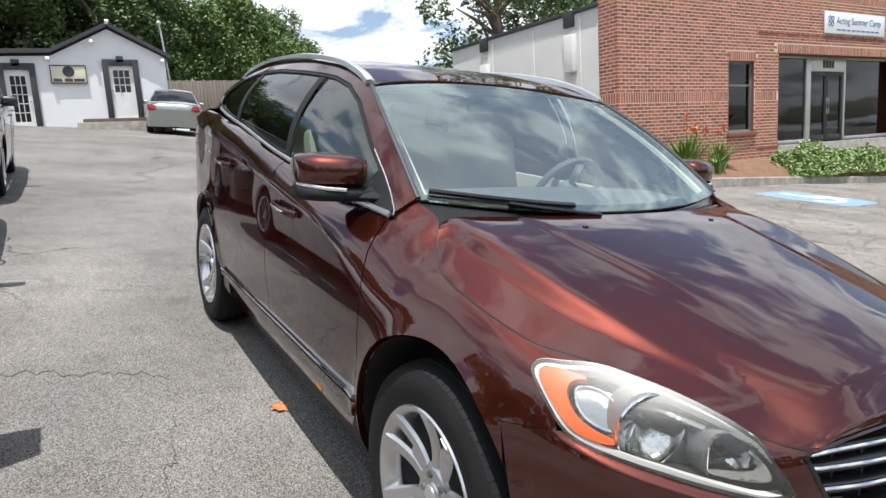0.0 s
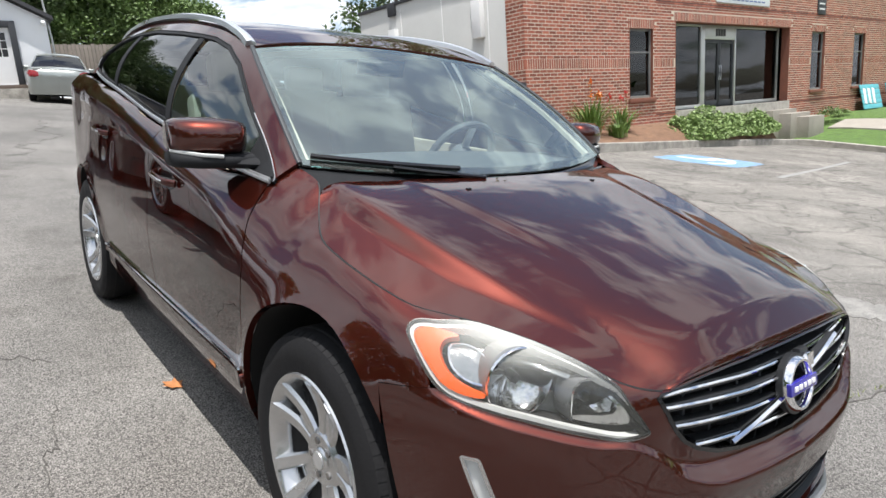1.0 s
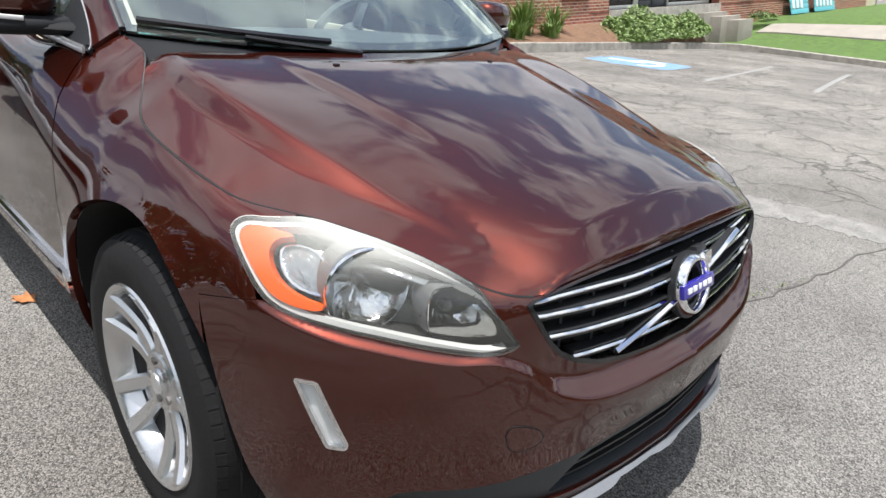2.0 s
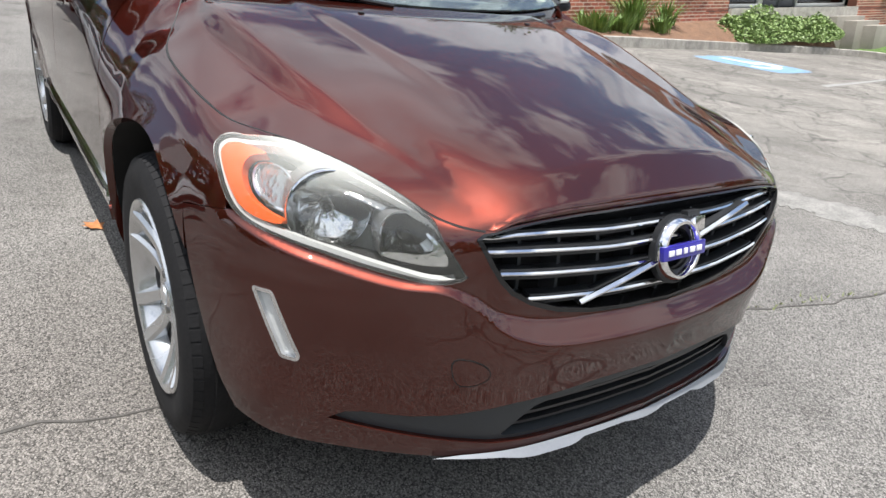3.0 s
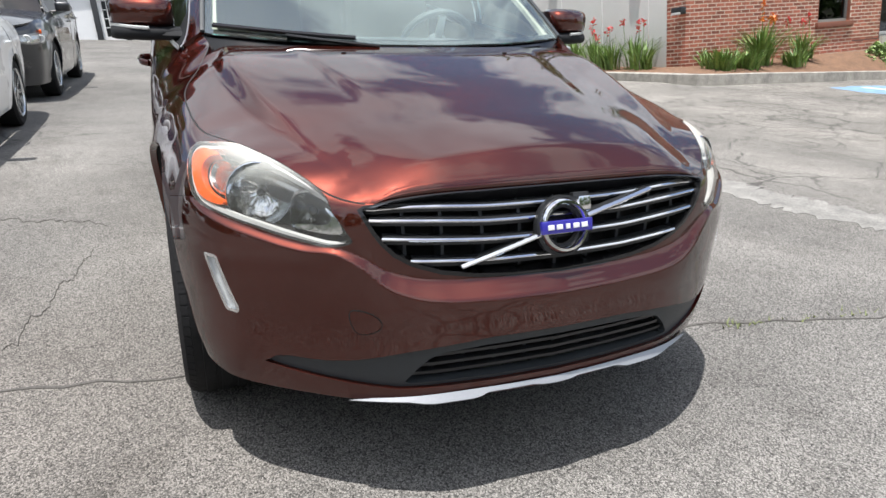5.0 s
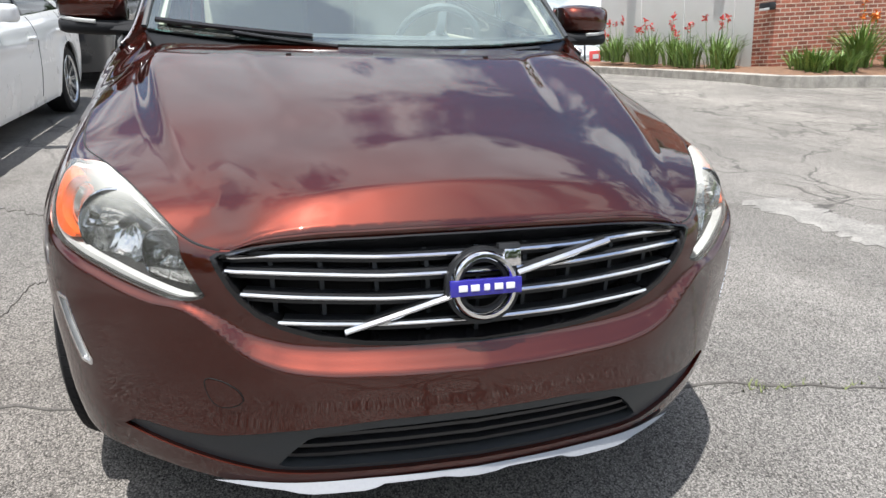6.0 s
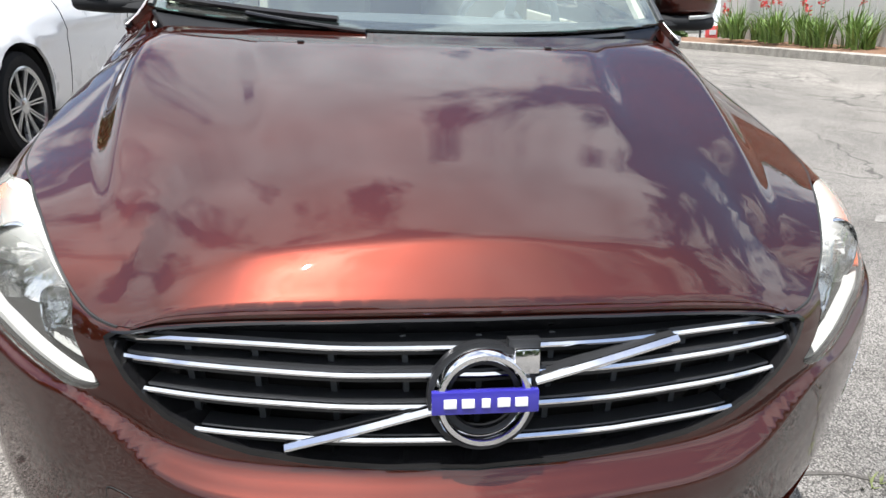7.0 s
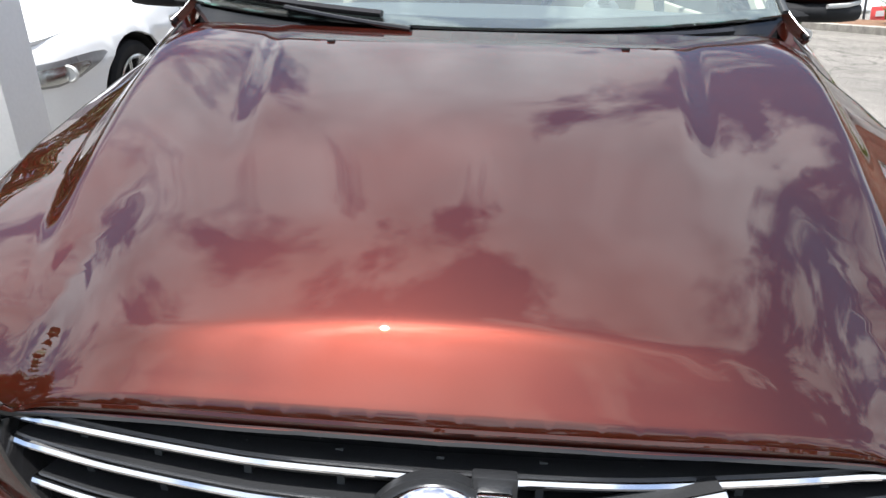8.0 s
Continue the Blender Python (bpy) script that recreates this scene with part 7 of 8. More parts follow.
cs = thing("cottage_sign", Matrix.Translation((-0.75, YC - 0.05, 5.0)), "cream house sign with a dark round emblem and number bars", "sign")
bm = bmesh.new()
box(bm, (1.16, 0.06, 0.66), (0, 0, 0), bevel=0.01)
board = part("board", bm, M["sign_cream"], cs)
bm = bmesh.new()
for x0, x1, z0, z1 in ((-0.58, 0.58, 0.29, 0.33), (-0.58, 0.58, -0.33, -0.29), (-0.58, -0.55, -0.29, 0.29), (0.55, 0.58, -0.29, 0.29)):
    box(bm, (x1 - x0, 0.03, z1 - z0), ((x0 + x1) / 2, -0.035, (z0 + z1) / 2))
part("sign_border", bm, M["ink"], cs)
bm = bmesh.new()
lathe(bm, [(-0.03, 0.19), (-0.045, 0.19), (-0.046, 0.0006)], 28, "y", at=(0, 0, 0.10))
part("emblem", bm, M["charcoal"], cs)
for k in range(3):
    bm = bmesh.new()
    box(bm, (0.26 if k < 2 else 0.34, 0.02, 0.10), (-0.36 + 0.34 * k, -0.038, -0.20), bevel=0.003)
    part("number_bar", bm, M["ink"], board)

# board fence with separate boards
fen = thing("board_fence", Matrix.Identity(4), "tall grey weathered board fence", "fence")
for k in range(70):
    x = 2.75 + 0.152 * k
    bm = bmesh.new()
    h_ = 1.95 + 0.05 * rng.random()
    box(bm, (0.14, 0.02, h_), (0, 0, h_ / 2), bevel=0.004)
    part("fence_board", bm, M["fence"], fen, m=Matrix.Translation((x, YC + 4.6 + 0.02 * rng.random(), 3.4)))
for z in (3.8, 4.9):
    bm = bmesh.new()
    box(bm, (10.7, 0.05, 0.09), (8.0, YC + 4.66, z), bevel=0.006)
    part("fence_rail", bm, M["fence"], fen)


# security cameras and the service mast on the cottage
for x, z in ((0.68, 6.86), (2.45, 5.50), (-1.35, 5.52), (0.10, 6.15)):
    cm = thing("security_camera", Matrix.Translation((x, YC - 0.30 if z > 6.5 else YC - 0.12, z)), "small white security camera on the cottage", "camera", group="cameras on the cottage")
    bm = bmesh.new()
    box(bm, (0.13, 0.22, 0.11), (0, -0.05, 0), pose(0, 0, 0, -15), bevel=0.03)
    part("camera_body", bm, M["white_paint"], cm)
    bm = bmesh.new()
    box(bm, (0.05, 0.16, 0.05), (0, 0.10, -0.02), bevel=0.01)
    part("bracket", bm, M["white_paint"], cm)
mast = thing("service_mast", Matrix.Translation((2.72, YC + 0.3, 3.1)), "grey steel service mast beside the cottage", "pole")
part("pipe", sweep(bmesh.new(), [(0, 0, -0.2), (0, 0, 1.8), (-0.12, 0, 3.6), (-0.16, 0, 3.85)], oval(0.035, 0.035, 8), up=(0, 1, 0)), M["alu"], mast)
bm = bmesh.new()
lathe(bm, [(0.0, 0.05), (0.06, 0.09), (0.14, 0.07), (0.17, 0.0006)], 12, "z", at=(-0.16, 0, 3.85))
part("weatherhead", bm, M["alu"], mast)


# ---- trees ----
def tree(x, y, z, h, r, seed, leafmat, n=5200, leaf=0.30, low=0.28):
    rg = random.Random(seed)
    t = thing("tree", Matrix.Translation((x, y, z)), "tall leafy broadleaved tree with an uneven crown" if leafmat == "leaf" else "tall dark green tree with dense foliage", "tree", group="trees behind the buildings")
    bm = bmesh.new()
    top = Vector((rg.uniform(-0.5, 0.5), rg.uniform(-0.5, 0.5), h * 0.7))
    sweep(bm, [(0, 0, -0.5), (0.05, 0.02, h * 0.2), tuple(top * 0.6), tuple(top)], oval(0.03 * h, 0.03 * h, 8), up=(0, 1, 0), scale=[1.2, 0.9, 0.6, 0.2])
    limbs = []
    for k in range(9):
        a, q = rg.random() * 6.28, rg.uniform(0.25, 0.85)
        p0 = top * q
        p1 = p0 + Vector((math.cos(a) * r * rg.uniform(0.45, 0.8), math.sin(a) * r * rg.uniform(0.45, 0.8), h * rg.uniform(0.08, 0.22)))
        sweep(bm, [p0, p0.lerp(p1, 0.5) + Vector((0, 0, 0.1)), p1], oval(0.012 * h, 0.012 * h, 6), scale=[1, 0.7, 0.25])
        limbs.append((p0, p1))
    part("trunk", bm, M["bark"], t)
    clumps = []
    for k in range(34):
        a, el = rg.random() * 6.28, rg.random()
        zz = h * (low + (1 - low) * el)
        rr = r * math.sqrt(max(0.05, 1 - ((el - 0.42) / 0.62) ** 2)) * rg.uniform(0.55, 1.05)
        clumps.append((Vector((math.cos(a) * rr, math.sin(a) * rr, zz)), r * rg.uniform(0.22, 0.42)))
    vv, ff = [], []
    for i in range(n):
        c, cr = clumps[i % len(clumps)]
        d = Vector((rg.gauss(0, 1), rg.gauss(0, 1), rg.gauss(0, 0.8)))
        d = d.normalized() * cr * rg.uniform(0.55, 1.05)
        p = c + d
        e1 = Vector((rg.gauss(0, 1), rg.gauss(0, 1), rg.gauss(0, 0.6))).normalized() * leaf * rg.uniform(0.6, 1.2)
        e2 = e1.cross(Vector((rg.gauss(0, 1), rg.gauss(0, 1), rg.gauss(0, 1)))).normalized() * leaf * 0.42
        o = len(vv)
        vv += [p - e1 * 0.5, p + e2 * 0.5 + Vector((0, 0, leaf * 0.08)), p + e1 * 0.5, p - e2 * 0.5]
        ff.append((o, o + 1, o + 2, o + 3))
    me = bpy.data.meshes.new("crown")
    me.from_pydata(vv, [], ff)
    me.materials.append(M[leafmat])
    cr_ = new("crown", me)
    cr_.parent = t
    return t


for k, (x, y, h, r) in enumerate(((-10, 40, 13, 5), (-6, 39, 14, 5), (-2.2, 40, 13.5, 4.2), (1.2, 39, 13, 3.6), (3.6, 43, 8.6, 2.8), (6.6, 45, 9.2, 3.6), (9.6, 46, 9.6, 3.8), (12.6, 47, 8.2, 3.4), (15.0, 48, 6.4, 2.8), (-15, 38, 13, 5), (-8, 44, 15, 5.5), (-3.5, 45, 15, 5.5), (0.2, 45, 13.5, 4.2))):
    tree(x, y, 3.2, h, r, 20 + k, "leaf_dark" if k < 4 or k > 8 else "leaf", n=30000, leaf=0.28)
for k, (x, y, h, r) in enumerate(((16.3, 23.5, 10.8, 3.6), (20.5, 24.5, 12, 4.2), (25, 25, 11, 4.5), (30, 26, 11, 4.5))):
    tree(x, y, 1.5, h, r, 60 + k, "leaf_dark", n=8000)
for k, (x, y, h, r) in enumerate(((-30, -18, 13, 6), (-32, -8, 12, 6), (-31, 1, 14, 6), (-32, 10, 12, 6), (-30, 19, 14, 6), (-29, 28, 13, 6), (-24, -30, 13, 6), (-14, -38, 12, 6), (-4, -42, 14, 6), (7, -41, 12, 6), (17, -40, 13, 6), (27, -36, 14, 6), (37, -29, 12, 6), (44, -18, 13, 6))):
    tree(x, y, lot_z(x, y), h, r, 90 + k, "leaf_dark", n=7000, leaf=0.85, low=0.04)


# ---- parked cars ----
def parked_car(name, label, m, L, W, H, paint, deck, belt_z, glass_y, axles, R, rim_r, spokes, tyre_mat="rubber", group="parked cars"):
    """A parked car: body sides, bonnet, glasshouse, lamps, wheels and mirrors. deck: heights of the body's upper edge from nose to tail."""
    car = thing(name, m, label, "car", group=group)
    pl = np.array([(0, 0.0), (W * 0.2, 0.015), (W * 0.36, 0.085), (W * 0.44, 0.20), (W * 0.475, 0.42), (W * 0.495, 0.85), (W * 0.5, 1.4), (W * 0.5, L - 1.4), (W * 0.49, L - 0.7), (W * 0.465, L - 0.3), (W * 0.41, L - 0.10), (W * 0.28, L - 0.02), (0, L)])
    arc = np.concatenate([[0], np.cumsum(np.linalg.norm(np.diff(pl, axis=0), axis=1))])
    at, zt = curve(arc, pl), curve([k[0] for k in deck], [k[1] for k in deck])
    low = curve([0.1, 0.2, 0.3, 0.45, 0.6, 0.75, 2.0], [0.11, 0.06, 0.035, 0.012, 0.0, 0.0, 0.0])

    def sk(uv):
        u, v = uv[:, 0], uv[:, 1]
        p = at(u)
        t = at(u + 2e-3) - at(np.maximum(u - 2e-3, 0))
        t /= np.maximum(np.linalg.norm(t, axis=1, keepdims=True), 1e-9)
        top = zt(p[:, 1])
        q = np.clip((v - (top - 0.22)) / 0.22, 0, 1.05)
        d = low(v) + 0.075 * q**2.6 - 0.010 * np.exp(-((v - (top - 0.20)) / 0.03) ** 2)
        for ya in axles:
            d = d - 0.012 * np.exp(-((np.hypot(p[:, 1] - ya, v - R) - R - 0.05) / 0.05) ** 2)
        return np.stack([p[:, 0] - t[:, 1] * d, p[:, 1] + t[:, 0] * d, v], 1)

    def uy(y):
        a, b = 0.2, arc[-2]
        for _ in range(40):
            c = (a + b) / 2
            if at(np.array([c]))[0, 1] < y:
                a = c
            else:
                b = c
        return (a + b) / 2

    us = np.linspace(0, arc[-1], 120)
    top_line = [(u, float(zt(at(np.array([u]))[0:1, 1])[0])) for u in us]
    bottom = [(arc[-1], 0.28), (uy(axles[1] + R + 0.07), 0.24)]
    for ya in reversed(axles):
        bottom += [(uy(ya + (R + 0.05) * math.cos(a)), R + (R + 0.05) * math.sin(a)) for a in np.linspace(-0.2, math.pi + 0.2, 20)]
        bottom += [(uy(ya - R - 0.07), 0.22)] if ya == axles[1] else []
        if ya == axles[1]:
            bottom += [(uy(axles[0] + R + 0.07), 0.22)]
    bottom += [(uy(max(0.25, axles[0] - R - 0.07)), 0.22), (0, 0.20)]
    y0, y1, y2, y3 = glass_y
    for s in (-1, 1):
        side_p = panel("body_side", top_line + bottom, sk, paint, car, side=s, step=0.06, thick=0.02, centre=(0, L / 2, 0.5))
        for yy_ in (y0 + 0.12, (y0 + y3) / 2 - 0.05, y3 - 0.55):
            zz = np.linspace(0.30, float(zt(np.array([yy_]))[0]) - 0.01, 14)
            p = sk(np.stack([np.full(14, uy(yy_)), zz], 1)) * (s, 1, 1)
            # black tube painting the shade of the door gap
            part("door_gap", sweep(bmesh.new(), p, oval(0.0035, 0.0035, 5), up=(0, 1, 0)), M["seal"], side_p)
        for yy_ in ((y0 + y3) / 2 - 0.22, y3 - 0.72):
            zz = float(zt(np.array([yy_]))[0]) - 0.17
            p = sk(np.array([[uy(yy_ + k), zz] for k in np.linspace(-0.1, 0.1, 7)])) * (s, 1, 1)
            p = p + np.array([(s * 0.03 * (1 - k * k), 0, 0) for k in np.linspace(-1, 1, 7)])
            part("door_handle", sweep(bmesh.new(), p, oval(0.010, 0.012, 8)), paint, side_p)
        # headlamp, tail lamp
        f = top_line[0][1]
        lz = f - 0.16
        hd = panel("headlamp", rounded([(W * 0.30, lz + 0.05), (W * 0.36, lz - 0.05), (W * 0.50, lz - 0.04), (W * 0.68, lz + 0.09), (W * 0.66, lz + 0.12), (W * 0.50, lz + 0.10)], 1), sk, M["bezel"], car, side=s, step=0.03, thick=0.02, offset=0.004, centre=(0, L / 2, 0.5), label="dark headlamp with bright rings")
        panel("lamp_reflector", rounded([(W * 0.335, lz + 0.035), (W * 0.375, lz - 0.035), (W * 0.50, lz - 0.022), (W * 0.62, lz + 0.075), (W * 0.50, lz + 0.068)], 1), sk, M["dim_reflector"], hd, side=s, step=0.03, thick=0.01, offset=0.008, centre=(0, L / 2, 0.5))
        for uu in (W * 0.40, W * 0.51):
            c = sk(np.array([[uu, lz + 0.022]]))[0] * (s, 1, 1)
            bm = bmesh.new()
            lathe(bm, [(-0.012, 0.030), (-0.020, 0.040), (-0.010, 0.050), (0.0, 0.048)], 18, "y")
            part("lamp_ring", bm, M["frost"], hd, m=Matrix.Translation(c))
        tz = float(zt(np.array([L - 0.1]))[0])
        panel("tail_lamp", rounded([(arc[-3] - 0.24, tz - 0.05), (arc[-2] - 0.06, tz - 0.05), (arc[-2] - 0.02, tz - 0.27), (arc[-3] - 0.20, tz - 0.25)], 1), sk, M["red_lens"], car, side=s, step=0.03, thick=0.02, offset=0.005, centre=(0, L / 2, 0.5), label="red tail lamp")
    # lower front and rear openings
    panel("front_intake", rounded([(0, 0.30), (W * 0.36, 0.30), (W * 0.40, 0.42), (W * 0.3, 0.44), (0, 0.42)], 1), sk, M["black"], car, step=0.05, thick=0.02, offset=0.003, centre=(0, L / 2, 0.5))
    panel("front_intake", rounded([(0, 0.30), (W * 0.36, 0.30), (W * 0.40, 0.42), (W * 0.3, 0.44), (0, 0.42)], 1), sk, M["black"], car, side=-1, step=0.05, thick=0.02, offset=0.003, centre=(0, L / 2, 0.5))
    f = top_line[0][1]
    for s in (-1, 1):
        panel("front_grille", rounded([(0.03, f - 0.24), (W * 0.20, f - 0.24), (W * 0.23, f - 0.10), (0.03, f - 0.08)], 1), sk, M["black"], car, side=s, step=0.04, thick=0.02, offset=0.004, centre=(0, L / 2, 0.5))
    edge_x = lambda y: np.interp(y, at(us)[:, 1], at(us)[:, 0] - 0.075)

    def cap(q):
        x, y = q[:, 0], q[:, 1]
        return np.stack([x, y, zt(y) + 0.055 * (1 - (np.abs(x) / np.maximum(edge_x(y), 0.05)) ** 2.5) * step01(-0.05, 0.5, y) * step01(L + 0.05, L - 0.4, y)], 1)

    def deck_outline(ya, yb):
        yy_ = np.linspace(ya, yb, 40)
        e = np.stack([edge_x(yy_), yy_], 1)
        return np.concatenate([e, e[::-1] * (-1, 1)])

    panel("bonnet", deck_outline(0.085, y0 + 0.10), cap, paint, car, step=0.06, thick=0.02, centre=(0, L / 2, 0))
    if L - y3 > 0.15:
        panel("boot_lid", deck_outline(y3 - 0.10, L - 0.085), cap, paint, car, step=0.06, thick=0.02, centre=(0, L / 2, 0))
    # glasshouse
    xb, xr = W / 2 - 0.095, W * 0.33
    zr = curve([y0, (y0 * 0.45 + y1 * 0.55), y1, (y1 + y2) / 2, y2, (y2 + y3) / 2, y3], [belt_z(y0) + 0.01, belt_z(y0) + (H - 0.05 - belt_z(y0)) * 0.60, H - 0.075, H - 0.03, H - 0.085, belt_z(y3) + (H - 0.1 - belt_z(y3)) * 0.52, belt_z(y3) + 0.01])

    def gs(q):
        y, z = q[:, 0], q[:, 1]
        b = np.array([belt_z(t) for t in y])
        w = np.clip((z - b) / np.maximum(H - 0.05 - b, 0.05), -0.2, 1.1)
        return np.stack([xb + (xr - xb) * w + 0.06 * w * (1 - w), y, z], 1)

    yy_ = np.linspace(y0 + 0.02, y3 - 0.02, 60)
    frame_o = np.concatenate([np.stack([yy_, [belt_z(t) - 0.02 for t in yy_]], 1), np.stack([yy_[::-1], zr(yy_[::-1])], 1)])
    yi = np.linspace(y0 + 0.28, y3 - 0.22, 50)
    dl = np.concatenate([np.stack([yi, [belt_z(t) + 0.01 for t in yi]], 1), np.stack([yi[::-1], np.maximum(zr(yi[::-1]) - 0.075, [belt_z(t) + 0.02 for t in yi[::-1]])], 1)])
    for s in (-1, 1):
        fr_ = panel("window_frame", frame_o, gs, paint, car, side=s, holes=[dl], step=0.05, thick=0.02, centre=(0, L / 2, 0.8))
        panel("side_glass", dl, gs, M["privacy_glass"], fr_, side=s, step=0.08, thick=0.004, offset=-0.006, centre=(0, L / 2, 0.8)).visible_shadow = False
        ym = (y0 + y3) / 2
        pb = [gs(np.array([[ym + 0.06 * k, belt_z(ym) + 0.02 + k * (float(zr(np.array([ym]))[0]) - belt_z(ym) - 0.09)]]))[0] * (s, 1, 1) for k in np.linspace(0, 1, 6)]
        part("door_pillar", sweep(bmesh.new(), pb, oval(0.04, 0.008, 8), up=(1, 0, 0)), M["gloss_black"], fr_)
        mr_ = new("door_mirror")
        mr_.parent = car
        bm = bmesh.new()
        box(bm, (0.20, 0.12, 0.13), (s * (W / 2 + 0.06), y0 + 0.50, belt_z(y0) + 0.09), bevel=0.045, seg=3)
        part("mirror_cap", bm, paint, mr_, angle=60)
        part("mirror_arm", sweep(bmesh.new(), [(s * (xb - 0.01), y0 + 0.50, belt_z(y0) + 0.02), (s * (W / 2 + 0.03), y0 + 0.50, belt_z(y0) + 0.035)], oval(0.03, 0.015, 8)), M["black"], mr_)
    def screen(ya, yb, za, zb):
        def f(q):
            a, b = q[:, 0], q[:, 1]
            x = a * (xb - 0.01 + (xr - xb) * b)
            sg = 1 if yb > ya else -1
            return np.stack([x, ya + (yb - ya) * b - sg * 0.10 * (1 - a**2), za + (zb - za) * b + 0.03 * np.sin(math.pi * b)], 1)
        return f
    sq = [(-0.96, 0.02), (0.96, 0.02), (0.94, 0.97), (-0.94, 0.97)]
    panel("windscreen", sq, screen(y0 + 0.02, y1, belt_z(y0), H - 0.07), M["privacy_glass"], car, step=0.08, thick=0.004, centre=(0, (y1 + y2) / 2, 0.8)).visible_shadow = False
    panel("rear_screen", sq, screen(y3 - 0.02, y2, belt_z(y3), H - 0.08), M["privacy_glass"], car, step=0.08, thick=0.004, centre=(0, (y1 + y2) / 2, 0.8)).visible_shadow = False
    def rf(q):
        x, y = q[:, 0], q[:, 1]
        return np.stack([x, y, zr(np.clip(y, y1, y2)) + 0.055 * (1 - (x / xr) ** 2)], 1)
    panel("roof", [(-xr, y1 - 0.03), (0, y1 - 0.10), (xr, y1 - 0.03), (xr, y2 + 0.03), (0, y2 + 0.10), (-xr, y2 + 0.03)], rf, paint, car, step=0.08, thick=0.03, centre=(0, L / 2, 0.3))
    bm = bmesh.new()
    box(bm, (W - 0.30, L - 0.9, 0.10), (0, L / 2, 0.26), bevel=0.02)
    box(bm, (W - 0.36, y3 - y0 - 0.2, 0.42), (0, (y0 + y3) / 2, 0.62), bevel=0.03)
    part("cabin_floor", bm, M["liner"], car)
    for x in (-0.36, 0.36):
        bm = bmesh.new()
        box(bm, (0.48, 0.14, 0.62), (x, y1 + 0.55, belt_z(y1) + 0.02), pose(0, 0, 0, -14), bevel=0.05)
        part("seat_back", bm, M["dash"], car)
    # wheels
    first = None
    for ya in axles:
        for s in (-1, 1):
            mm = Matrix.Translation((s * (W / 2 - 0.125), ya, R)) @ (Matrix.Identity(4) if s < 0 else Matrix.Rotation(math.pi, 4, "Z"))
            if first:
                copy_thing(first, mm)
                continue
            first = new("wheel")
            first.parent = car
            first.matrix_basis = mm
            bm = bmesh.new()
            lathe(bm, [(-0.095, rim_r), (-0.108, rim_r + 0.04), (-0.106, R - 0.03), (-0.085, R - 0.006), (0, R), (0.085, R - 0.006), (0.106, R - 0.03), (0.10, rim_r)], 48, "x", closed=True)
            part("tyre", bm, M["rubber"], first)
            bm = bmesh.new()
            lathe(bm, [(-0.096, rim_r - 0.022), (-0.110, rim_r - 0.006), (-0.106, rim_r + 0.006), (-0.095, rim_r - 0.004), (0.08, rim_r - 0.01), (0.08, rim_r - 0.03)], 48, "x", closed=True)
            rm = part("rim", bm, M["alloy"], first)
            for k in range(spokes):
                for d in (-1, 1):
                    a = 2 * math.pi * k / spokes
                    pts = []
                    for r in np.linspace(0.04, rim_r - 0.01, 6):
                        off = d * (0.006 + 0.10 * (r / rim_r) * math.pi * rim_r / spokes)
                        pts.append((-0.075 - 0.025 * (r / rim_r) ** 2, r * math.cos(a) - off * math.sin(a), r * math.sin(a) + off * math.cos(a)))
                    part("spoke", sweep(bmesh.new(), pts, [(-0.0045, -0.012), (0.0045, -0.012), (0.0045, 0.005), (-0.0045, 0.005)], up=(-1, 0, 0)), M["alloy"], rm)
            bm = bmesh.new()
            lathe(bm, [(-0.05, 0.06), (-0.085, 0.05), (-0.095, 0.03), (-0.096, 0.0006)], 20, "x")
            part("hub", bm, M["alloy"], rm)
            bm = bmesh.new()
            lathe(bm, [(0.0, 0.0006), (0.0, rim_r - 0.012)], 28, "x")
            part("wheel_inner", bm, M["liner"], first)
        for s in (-1, 1):
            bm = bmesh.new()
            prev = None
            for a in np.linspace(-15, 195, 18):
                v = [bm.verts.new((s * xx, ya + (R + 0.048) * math.cos(radians(a)), R + (R + 0.048) * math.sin(radians(a)))) for xx in (W / 2 - 0.03, W / 2 - 0.34)]
                if prev:
                    bm.faces.new((prev[0], prev[1], v[1], v[0]))
                prev = v
            part("wheel_arch_liner", bm, M["liner"], car)
    return car


parked_car("white_saloon", "clean white saloon car with many-spoked alloy wheels", on_lot(-3.18, 2.87), 4.94, 1.87, 1.47, M["white_car"],
           [(0, 0.70), (0.3, 0.76), (0.8, 0.83), (1.4, 0.93), (1.8, 0.96), (3.0, 0.99), (4.3, 1.02), (4.9, 1.0), (5.0, 0.98)], lambda y: 0.94 + 0.02 * (y - 1.35), (1.45, 2.25, 3.45, 4.35), (0.89, 3.865), 0.335, 0.238, 10)
parked_car("black_crossover", "black compact crossover with amber side markers", on_lot(-3.13, 8.47), 4.62, 1.86, 1.68, M["black_car"],
           [(0, 0.92), (0.3, 0.99), (0.8, 1.03), (1.3, 1.08), (1.8, 1.10), (3.0, 1.13), (4.0, 1.16), (4.6, 1.14)], lambda y: 1.08 + 0.02 * (y - 1.25), (1.3, 2.0, 3.95, 4.5), (0.93, 3.63), 0.365, 0.235, 5)
parked_car("silver_saloon", "pale silver saloon car parked facing the cottage", on_lot(2.85, 29.1, 171), 5.0, 1.90, 1.57, M["silver_car"],
           [(0, 0.75), (0.3, 0.82), (0.8, 0.88), (1.4, 0.96), (1.8, 0.99), (3.0, 1.04), (4.2, 1.10), (4.8, 1.09), (5.1, 1.04)], lambda y: 0.97 + 0.02 * (y - 1.4), (1.5, 2.3, 3.5, 4.3), (0.95, 3.78), 0.325, 0.22, 7)


